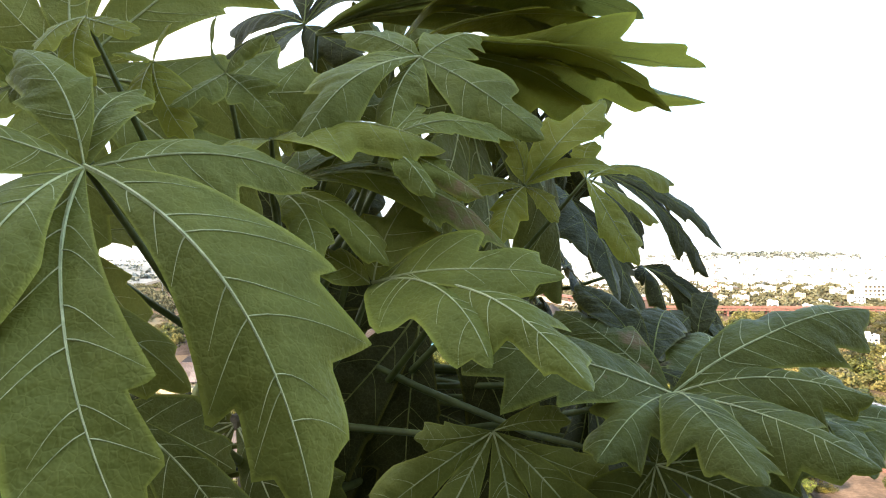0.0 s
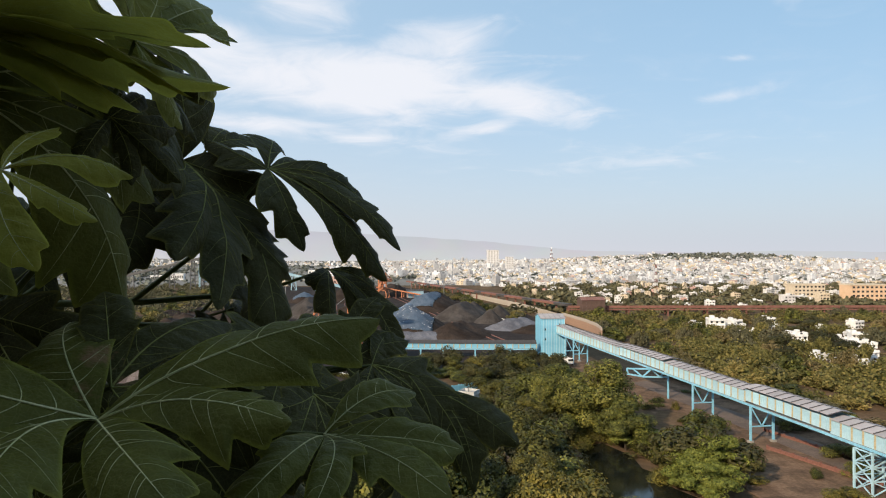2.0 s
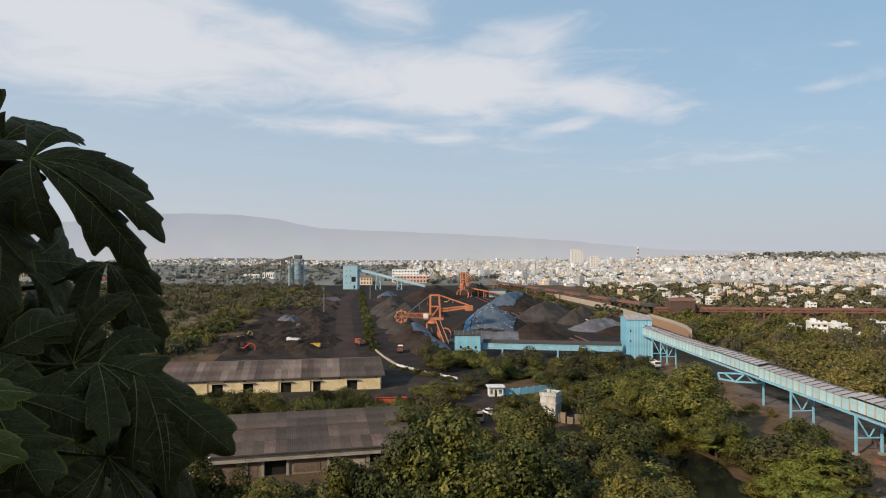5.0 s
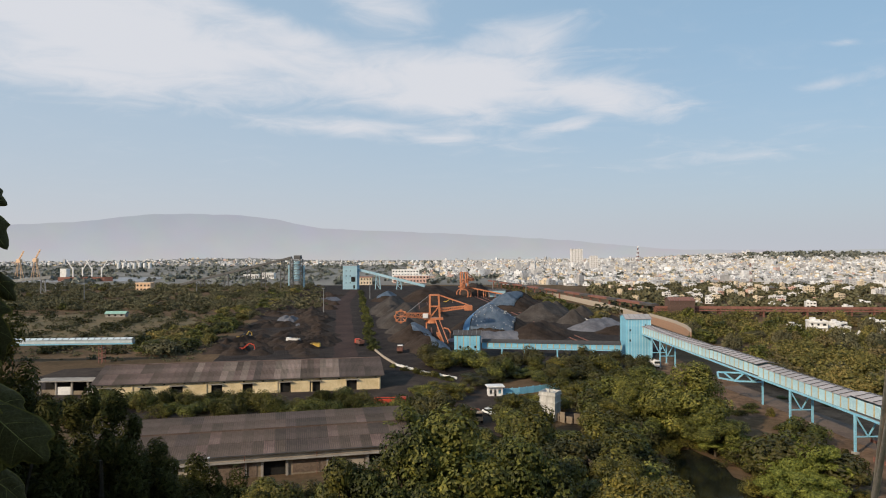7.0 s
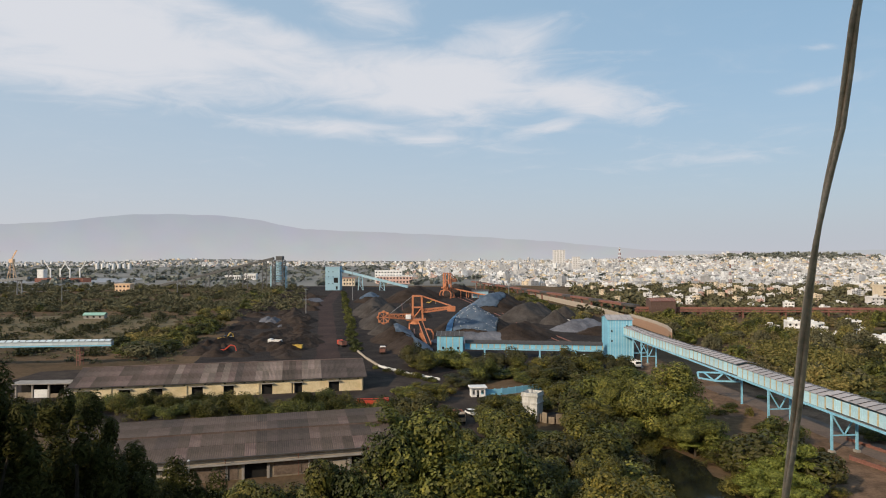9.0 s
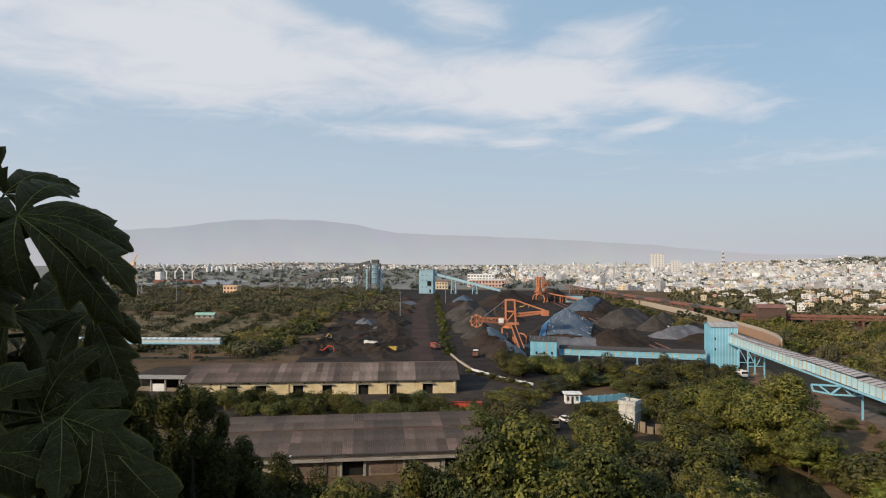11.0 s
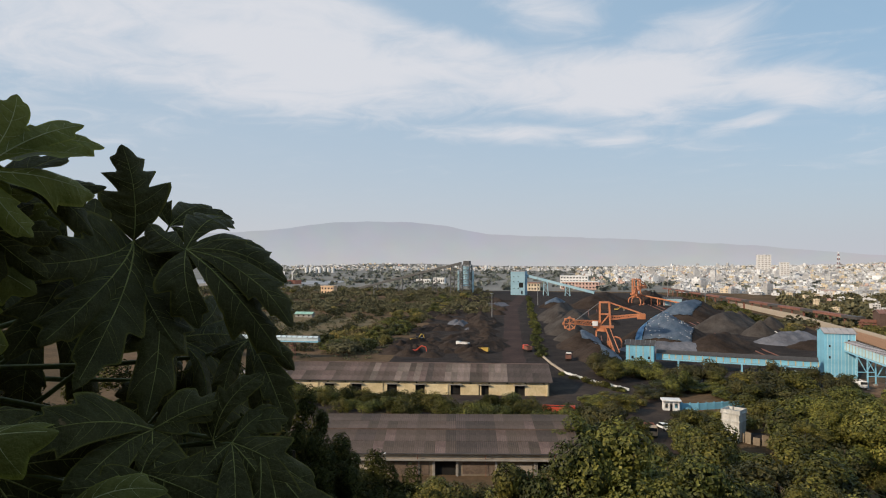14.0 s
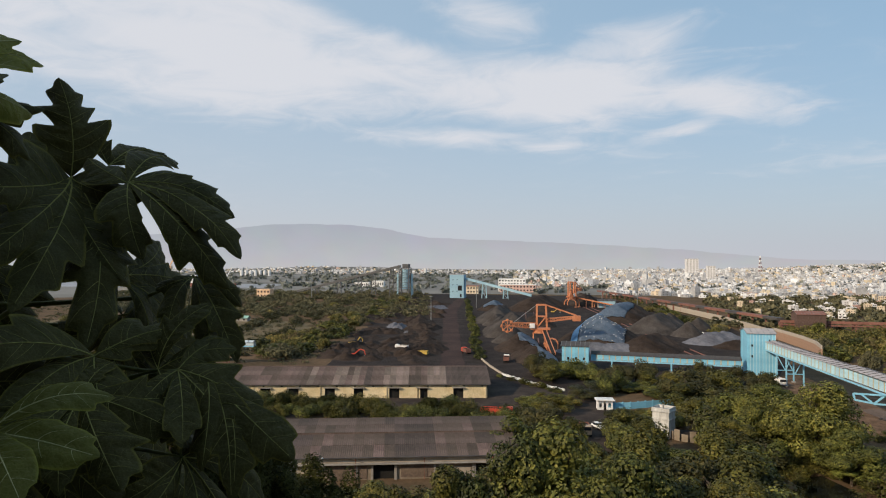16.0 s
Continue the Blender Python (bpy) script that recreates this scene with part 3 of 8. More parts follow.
def plant_woods():
    rnd = random.Random(11)
    # tall trees on the lower slope: x, y, height, spread
    for x, y, h, s in ((-1.5, 84, 21.0, 15), (-8.5, 82, 19.6, 13), (-14.5, 80, 17.0, 11), (6, 84, 18.2, 13), (10, 74, 15, 14), (-12, 70, 13.5, 11), (22, 84, 15.5, 15), (23, 102, 12, 11), (13, 92, 14, 13), (0, 88, 13, 12), (-22, 84, 9.5, 10), (7, 58, 15.5, 10), (24, 70, 11, 11)):
        big.plant(x, y, h, s, rnd, "trees on the lower hillside", 0 if y > 60 else None)
    for x, y, h, s in ((48, 150, 17, 17), (52, 168, 9, 11), (38, 158, 12, 13), (30, 148, 9.5, 11), (44, 176, 12, 14), (51, 197, 7, 9), (50, 138, 10, 11)):
        big.plant(x, y, h, s, rnd, "trees between the yard and the conveyor", 0)
    for x, y, h, s in ((54, 110, 7, 12), (56.5, 124, 8, 12), (52, 138, 6, 10), (58, 117, 10, 13), (60, 128, 8, 11)):
        feathery.plant(x, y, h, s, rnd, "trees round the pond", 0)
    for x, y, h, s in ((72, 146, 7.0, 9), (92, 128, 4, 6), (88, 118, 3, 5), (66, 133, 3, 5), (95, 150, 4, 7), (76, 104, 3, 6)):
        mid.plant(x, y, h, s, rnd, "trees beside the service road", 0)
    # belt of trees in front of the level conveyor
    for i in range(34):
        x = -16 + 2.35 * i + rnd.uniform(-2, 2)
        y = 214 + rnd.uniform(0, 30) + 0.05 * i
        if x < 2:
            y += 18
        if 4 < x < 30 and y < 210:
            continue
        mid.plant(x, y, rnd.choice((3.5, 5.5, 7.5, 9.0)), rnd.uniform(6.5, 11), rnd, "belt of trees before the level conveyor", 0)
    for x, y, h, s in ((16, 182, 3.2, 6), (22, 178, 4, 7), (11, 176, 3.2, 6), (30, 184, 6, 9), (36, 190, 9, 11), (14, 150, 8, 9), (20, 144, 4.5, 8), (9, 140, 8, 9), (3, 134, 5.5, 8), (-4, 138, 8, 9), (26, 134, 9, 11), (12, 126, 9, 11), (36, 142, 8, 9),
                       (19, 118, 10, 12), (4, 116, 10, 12), (30, 122, 10, 12)):
        mid.plant(x, y, h, s, rnd, "trees round the small yard buildings", 0)
    # thick cover on the low ground between the yard and the pond
    k = 0
    while k < 62:
        x, y = rnd.uniform(-14, 74), rnd.uniform(98, 212)
        if (x < 14 and y > 146) or (-4 < x < 9 and y > 122) or (12 < x < 29 and 128 < y < 158) or (30 < x < 58 and 94 < y < 140) or (13 < x < 30 and 158 < y < 174) or x > 55 + (212 - y) * 0.06 or (y > 185 and x < 30):
            continue
        h = rnd.choice((3.0, 4.5, 6.0, 8.0, 10.5)) * rnd.uniform(0.85, 1.15)
        if y > 146 and x > 49:
            h *= 0.42
        mid.plant(x, y, h, 4.0 + h * rnd.uniform(0.65, 0.95), rnd, "trees on the low ground", 0)
        k += 1
    # trees round the lorry yard and along the pond
    for x, y, h, s in EXTRA:
        mid.plant(x, y, h, s, rnd, "trees round the lorry yard", 0)
    for x, y in ((30, 100), (30, 110), (32, 120), (35, 131), (40, 141), (46, 145), (51, 143), (53, 133), (54, 122), (53, 113), (36, 95), (43, 94)):
        shrub.plant(x + rnd.uniform(-1, 1), y, rnd.uniform(2.2, 4.2), rnd.uniform(5, 7.5), rnd, "shrubs on the bank of the pond", 0)
        shrub.plant(x + rnd.uniform(-2.5, 2.5), y + rnd.uniform(3, 6), rnd.uniform(1.6, 3.4), rnd.uniform(4, 7), rnd, "shrubs on the bank of the pond", 0)
    for x, y, h, s in ((171, 276, 8, 13), (188, 268, 8.5, 14), (180, 300, 6, 9), (205, 300, 7, 10), (160, 262, 5, 8), (236, 359, 8, 13), (212, 330, 6, 9)):
        mid.plant(x, y, h, s, rnd, "dark trees between the houses", 0, variant=3)
    # low bushes on the bare ground under the conveyor
    for i in range(46):
        x, y = rnd.uniform(64, 106), rnd.uniform(84, 205)
        if 80 < x + (y - 140) * 0.06 < 90:
            continue
        shrub.plant(x, y, rnd.uniform(0.7, 2.2), rnd.uniform(1.5, 4.5), rnd, "low bushes under the conveyor", 0, name="low_bush")
    # dense shrubs between the two sheds
    for i in range(64):
        x = -112 + 1.55 * i + rnd.uniform(-1, 1)
        y = 168 + 0.12 * i + rnd.uniform(-6, 12)
        if -34 < x < -12 and y > 171:
            y -= 9
        shrub.plant(x, y, rnd.uniform(3.0, 4.8), rnd.uniform(5, 7.5), rnd, "shrubs between the sheds", 0)
    for i in range(22):
        x = -78 + 3.2 * i + rnd.uniform(-1.5, 1.5)
        y = 100 + 0.10 * i + rnd.uniform(-9, 6)
        mid.plant(x, y, rnd.uniform(5.5, 8.2), rnd.uniform(6, 9), rnd, "trees before the long shed", 0)
    low = random.Random(21)
    for i in range(17):
        t = i / 16
        x, y = -29.5 + 23.5 * t, 243.5 - 26 * t
        if low.random() < 0.68:
            shrub.plant(x + low.uniform(-1, 0.6), y - low.uniform(0.6, 2.2), low.uniform(0.7, 2.0), low.uniform(2.0, 4.2), low, "bushes along the white wall", 0, name="low_bush")
    dark = random.Random(5)
    # dark trees close under the viewpoint: azimuth, distance, height of the top, spread
    for az, d, top, s in ((-34.8, 27, 39.3, 4.6), (-38, 31, 38.5, 6), (-41, 26, 38, 6), (-27.9, 29, 36.7, 4.6), (-25.6, 33, 33.6, 5.0), (-29.5, 36, 32.8, 6.5), (-32.5, 38, 33.4, 7), (-22.5, 40, 29.0, 5.5), (-36, 42, 32, 8), (-19, 44, 27.2, 6),
                          (-27, 46, 29, 8), (-15.5, 48, 25.6, 6.5), (-12, 52, 23.6, 6), (-45, 36, 36, 8), (-50, 32, 37, 8), (-33, 52, 27.5, 9), (-40, 54, 28, 10),
                          (-31.6, 30, 35.9, 5.2), (-30.0, 33, 35.0, 6), (-33.6, 31, 36.2, 5.2), (-26.4, 31, 34.2, 5), (-24.4, 34, 32.0, 6), (-21.8, 37, 30.6, 6), (-18.8, 41, 28.4, 6.5), (-29, 40, 31.0, 8), (-25, 42, 29.8, 8), (-22, 46, 28.0, 7)):
        x, y = d * math.sin(radians(az)), d * math.cos(radians(az))
        g = ground_height(x, y)
        shaded.plant(x, y, top - g + 1.2, s * 0.92, dark, "dark trees under the viewpoint", g)
    for i in range(26):
        x, y = rnd.uniform(-46, 26), rnd.uniform(48, 62)
        shrub.plant(x, y, rnd.uniform(3, 5), rnd.uniform(5, 8), rnd, "shrubs on the lower hillside", name="bush")
    for x, y, top, s in ((-16.6, 27.4, 34.6, 4.0), (-13.2, 29.6, 33.2, 2.6), (-9, 52, 23.5, 4)):
        w, c = tree_meshes(77, **shaded.kw)
        c.materials.append(M["leaf_yellow"])
        g = ground_height(x, y)
        ob = empty("yellowing_tree", x, y, g)
        for nm, me in (("trunk", w), ("crown", c)):
            shared(nm, me, ob, Matrix.Diagonal((s / 6, s / 6, (top - g) / 16, 1)))
        tagged(ob, "slender tree with yellowing leaves on the shaded slope", "tree")
    # woods to the right of the conveyor
    for i in range(112):
        y = rnd.uniform(205, 420)
        x = rnd.uniform(92 + (y - 200) * 0.10, 120 + (y - 120) * 0.68)
        if (112 < x < 138 and 236 < y < 332) or (x > 160 and 225 < y < 380 and rnd.random() < 0.75):
            continue
        scrub.plant(x, y, rnd.uniform(4.0, 8.5), rnd.uniform(6, 12), rnd, "scrub woods beside the conveyor", 0)
    for i in range(30):
        y = rnd.uniform(120, 205)
        x = rnd.uniform(104, 120 + (y - 120) * 0.7 + 10)
        scrub.plant(x, y, rnd.uniform(3.5, 6.0), rnd.uniform(7, 11), rnd, "scrub woods beside the conveyor", 0)
    # bands of scrub on the plain by the coal yard
    for i in range(80):
        t = rnd.random() ** 1.3
        y = 300 + 520 * t
        edge = -118 - (y - 300) * 0.17
        x = edge - rnd.random() ** 1.4 * (60 + 0.62 * y)
        if -330 < x < -160 and 300 < y < 470 and rnd.random() < 0.6:
            continue
        scrub.plant(x, y, rnd.uniform(3.0, 5.5), rnd.uniform(5, 10), rnd, "scrub trees on the plain", 0)
    for i in range(12):
        y = 262 + rnd.uniform(0, 90)
        scrub.plant(-120 - rnd.uniform(0, 26) - (y - 262) * 0.2, y, rnd.uniform(4, 7), rnd.uniform(8, 12), rnd, "scrub trees on the plain", 0)
    for i in range(34):
        y = 285 + 13 * i + rnd.uniform(-5, 5)
        scrub.plant(-122 - (y - 285) * 0.17 - rnd.random() ** 2 * 26, y, rnd.uniform(3.5, 6.5), rnd.uniform(7, 12), rnd, "green scrub along the edge of the yard", 0, variant=rnd.choice((0, 3, 3)))
    # green strip beside the haul road
    for i in range(26):
        y = 285 + 17 * i
        scrub.plant(-43.5 - (y - 285) * 0.188 + rnd.uniform(-1, 1), y, rnd.uniform(2.0, 3.4), rnd.uniform(4, 6), rnd, "hedge beside the haul road", 0, variant=3, name="hedge_bush")
    for i in range(34):
        y = 420 + 12 * i
        scrub.plant(88 - (y - 420) * 0.10 + rnd.uniform(-12, 5), y, rnd.uniform(3, 5), rnd.uniform(8, 12), rnd, "scrub along the boundary wall", 0)


plant_woods()


def far_woods(name, count, place, size, mat, label, seed, blades=26, fine=0.5):
    """Distant crowns, too many to count, each a loose heap of leaf blades."""
    rnd = random.Random(seed)
    verts, faces = [], []
    for _ in range(count):
        x, y = place(rnd)
        z = ground_height(x, y)
        r = size * rnd.uniform(0.6, 1.5)
        for _ in range(blades):
            d = Vector((rnd.gauss(0, 1), rnd.gauss(0, 1), abs(rnd.gauss(0, 0.8)))).normalized() * r * rnd.uniform(0.4, 1.0)
            p = Vector((x + d.x * 1.3, y + d.y * 1.3, z + d.z * 0.9 + r * 0.15))
            u = Vector((rnd.uniform(-1, 1), rnd.uniform(-1, 1), rnd.uniform(-.5, .5))).normalized() * r * fine
            v = u.cross(Vector((rnd.uniform(-1, 1), rnd.uniform(-1, 1), rnd.uniform(-1, 1)))).normalized() * r * fine * 0.8
            k = len(verts)
            verts += [p - u, p + v, p + u, p - v]
            faces.append((k, k + 1, k + 2, k + 3))
    me = bpy.data.meshes.new(name)
    me.from_pydata(verts, [], faces)
    me.materials.append(M[mat])
    tagged(new(name, me), label, "trees", kind="stuff")


def plain_place(rnd):
    y = rnd.uniform(480, 880)
    return rnd.uniform(-0.85, -0.235) * y, y


def field_place(rnd):
    y = rnd.uniform(250, 560)
    return -118 - (y - 300) * 0.17 - rnd.random() * (30 + 0.75 * y), y


def row_place(rnd):
    """Lines of scrub along old tracks, running the way of the yard's edge."""
    k = rnd.choice((0, 0, 1, 2, 2, 3, 4, 5))
    y = 270 + 480 * rnd.random() ** 1.2
    return -132 - 27 * k - (y - 300) * (0.17 + 0.055 * k) + rnd.gauss(0, 2.6 + 0.5 * k), y


def canopy_place(rnd):
    y = rnd.uniform(175, 440)
    x = rnd.uniform(106 + (y - 175) * 0.04, 118 + (y - 120) * 0.85)
    return (x, y) if x < 160 or not 225 < y < 380 or rnd.random() < 0.35 else (106 + (x - 106) * 0.4, y)


def belt_place(rnd):
    y = rnd.uniform(455, 900)
    return rnd.uniform(0.14, 0.85) * y + 20, y


def city_place(rnd):
    y = rnd.uniform(900, 3600)
    return rnd.uniform(-0.75, 0.85) * y, y


def crest_place(rnd):
    return rnd.gauss(1330, 170), rnd.gauss(2620, 90)


far_woods("field_scrub", 1700, field_place, 1.3, "leaf_far", "low dry bushes scattered over the field", 13, 36, 0.24)
far_woods("scrub_rows", 520, row_place, 2.5, "leaf_deep", "rows of dark green scrub between bare tracks on the plain", 33, 120, 0.16)
far_woods("scrub_canopy", 230, canopy_place, 4.2, "leaf_scrub", "continuous olive scrub canopy beside the conveyor", 14, 420, 0.095)
far_woods("dry_scrub", 380, canopy_place, 2.0, "leaf_dry", "low brown leafless scrub beside the conveyor", 24, 130, 0.13)
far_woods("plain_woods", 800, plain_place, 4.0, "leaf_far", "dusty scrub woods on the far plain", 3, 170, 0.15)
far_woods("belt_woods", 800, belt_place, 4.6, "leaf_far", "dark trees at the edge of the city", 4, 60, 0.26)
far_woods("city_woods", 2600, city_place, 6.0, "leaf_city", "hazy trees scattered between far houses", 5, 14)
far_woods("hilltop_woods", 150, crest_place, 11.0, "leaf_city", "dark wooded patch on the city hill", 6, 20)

# ---- long sheds ----
def roof_sheet_mesh(name, w, l, mat, waves=5):
    """A corrugated sheet w wide (x), l long (y), with its ribs."""
    bm = bmesh.new()
    n = waves * 2
    rows = [[bm.verts.new((-w / 2 + w * i / n, y, 0.05 * (i % 2))) for i in range(n + 1)] for y in (-l / 2, l / 2)]
    low = [[bm.verts.new((-w / 2 + w * i / n, y, 0.05 * (i % 2) - 0.03)) for i in range(n + 1)] for y in (-l / 2, l / 2)]
    for i in range(n):
        bm.faces.new((rows[0][i], rows[0][i + 1], rows[1][i + 1], rows[1][i]))
        bm.faces.new((low[0][i + 1], low[0][i], low[1][i], low[1][i + 1]))
        bm.faces.new((low[0][i], low[0][i + 1], rows[0][i + 1], rows[0][i]))
    return mesh_of(name, bm, mat)


def wall_with_doors(bm, length, h, thick, doors, y=0.0):
    """A wall along x from 0 to length with rectangular openings (x0, x1, z0, z1)."""
    cuts = sorted(doors)
    x = 0.0
    for x0, x1, z0, z1 in cuts:
        if x0 > x:
            box(bm, ((x + x0) / 2, y, h / 2), (x0 - x, thick, h))
        if z1 < h:
            box(bm, ((x0 + x1) / 2, y, (z1 + h) / 2), (x1 - x0, thick, h - z1))
        if z0 > 0:
            box(bm, ((x0 + x1) / 2, y, z0 / 2), (x1 - x0, thick, z0))
        x = x1
    if x < length:
        box(bm, ((x + length) / 2, y, h / 2), (length - x, thick, h))


def shed_one():
    """Cream shed; x along its front, origin at the front's left foot."""
    L_, D, H = 82.5, 27.0, 4.2
    ob = empty("warehouse", -108.5, 184.2, 0, 13.4)
    doors = [(1.5 + 9.9 * k + (1.2 if k % 2 else 0), 4.6 + 9.9 * k + (1.2 if k % 2 else 0), 0, 3.0) for k in range(8)] + [(78.0, 81.0, 0, 3.2)]
    doors = doors[:8]
    bm = bmesh.new()
    wall_with_doors(bm, L_, H, 0.4, doors, 0.2)
    part("front_wall", bm, M["cream"], ob, "sunlit cream-yellow plaster wall")
    for k in range(9):
        bm = bmesh.new()
        box(bm, (0.3 + k * 10.2, -0.12, H / 2), (0.45, 0.24, H))
        part("pilaster", bm, M["cream"], ob)
    bm = bmesh.new()
    box(bm, (L_ / 2, D - 0.2, H / 2), (L_, 0.4, H))
    part("back_wall", bm, M["cream"], ob)
    for x in (0.2, L_ - 0.2):
        bm = bmesh.new()
        vs = [bm.verts.new((x + s, y, z)) for s in (-0.2, 0.2) for y, z in ((0.4, 0), (D - 0.4, 0), (D - 0.4, H), (D / 2, 7.2), (0.4, H))]
        bm.faces.new(vs[4::-1]), bm.faces.new(vs[5:])
        for i in range(5):
            j = (i + 1) % 5
            bm.faces.new((vs[i], vs[j], vs[5 + j], vs[5 + i]))
        part("gable_wall", bm, M["cream"], ob)
    for x0, x1, z0, z1 in doors:
        # black panel just inside the opening, painted as the unlit interior
        bm = bmesh.new()
        box(bm, ((x0 + x1) / 2, 0.55, z1 / 2), (x1 - x0, 0.1, z1))
        part("doorway", bm, M["dark"], ob, "black panel painted as shade in an open loading doorway")
        bm = bmesh.new()
        box(bm, ((x0 + x1) / 2, -0.45, z1 + 0.28), (x1 - x0 + 0.8, 0.9, 0.14))
        part("canopy", bm, M["concrete"], ob)
    for k in range(15):
        bm = bmesh.new()
        box(bm, (2.5 + k * 5.6, -0.06, 3.72), (0.55, 0.12, 0.30))
        part("vent", bm, M["dark"], ob)
    bm = bmesh.new()
    box(bm, (L_ / 2, -0.75, H + 0.02), (L_ + 1.4, 0.16, 0.22))
    part("gutter", bm, M["roof_dark"], ob)
    # roof sheets, two slopes
    run, rise = D / 2 + 0.8, 3.3
    slope = math.hypot(run, rise)
    tilt = math.degrees(math.atan2(rise, run))
    w = 1.96
    sheet, bleached, slate = (roof_sheet_mesh("roof_sheet", w, slope / 2 + 0.1, M[k]) for k in ("asbestos", "roof_pale", "roof_slate"))
    age = random.Random(31)
    n = 43
    for i in range(n):
        for j in range(2):
            t = 0.25 + 0.5 * j
            lift = 0.05 * j + 0.02 * (i % 2)
            if j == 0:
                worn = slate if i >= 36 or age.random() < 0.10 else sheet
                if 12 <= i < 36 and age.random() < (0.55 if 18 <= i else 0.30):
                    worn = bleached
            shared("roof_sheet", worn, ob, pose(-0.7 + w * (i + 0.5), -0.8 + run * t, H + 0.15 + rise * t + lift, tilt))
            shared("roof_sheet", sheet, ob, pose(-0.7 + w * (i + 0.5), D + 0.8 - run * t, H + 0.15 + rise * t + lift, -tilt))
    bm = bmesh.new()
    box(bm, (L_ / 2, D / 2, H + 0.15 + rise + 0.12), (L_ + 1.6, 0.7, 0.14))
    part("ridge_cap", bm, M["asbestos"], ob)
    tagged(ob, "long cream-yellow warehouse with a rusty brown corrugated roof", "warehouse")
    # loading platform with ruined bays at the left end
    ob = empty("ruined_shed", -128, 190, 0, 6)
    for k in range(5):
        bm = bmesh.new()
        box(bm, (k * 4.6, 0, 2.0), (0.5, 0.5, 4.0), bevel=0.04)
        part("post", bm, M["concrete"], ob)
    bm = bmesh.new()
    box(bm, (9, 2.0, 4.15), (21, 6, 0.3), bevel=0.05)
    part("roof_slab", bm, M["concrete"], ob)
    for k, (w_, h_) in enumerate(((4, 1.6), (3.8, 2.4), (4.1, 1.2), (3.6, 2.8))):
        bm = bmesh.new()
        box(bm, (2.3 + 4.6 * k, 0.1, h_ / 2), (w_, 0.25, h_), bevel=0.04)
        part("infill_wall", bm, M["white"] if k % 2 else M["beige"], ob)
    # rear wall coloured black for the shade under the slab
    bm = bmesh.new()
    box(bm, (9, 4.8, 2.0), (20, 0.2, 4.0))
    part("rear_wall", bm, M["dark"], ob)
    tagged(ob, "roofed concrete frame with broken infill walls", "shed")


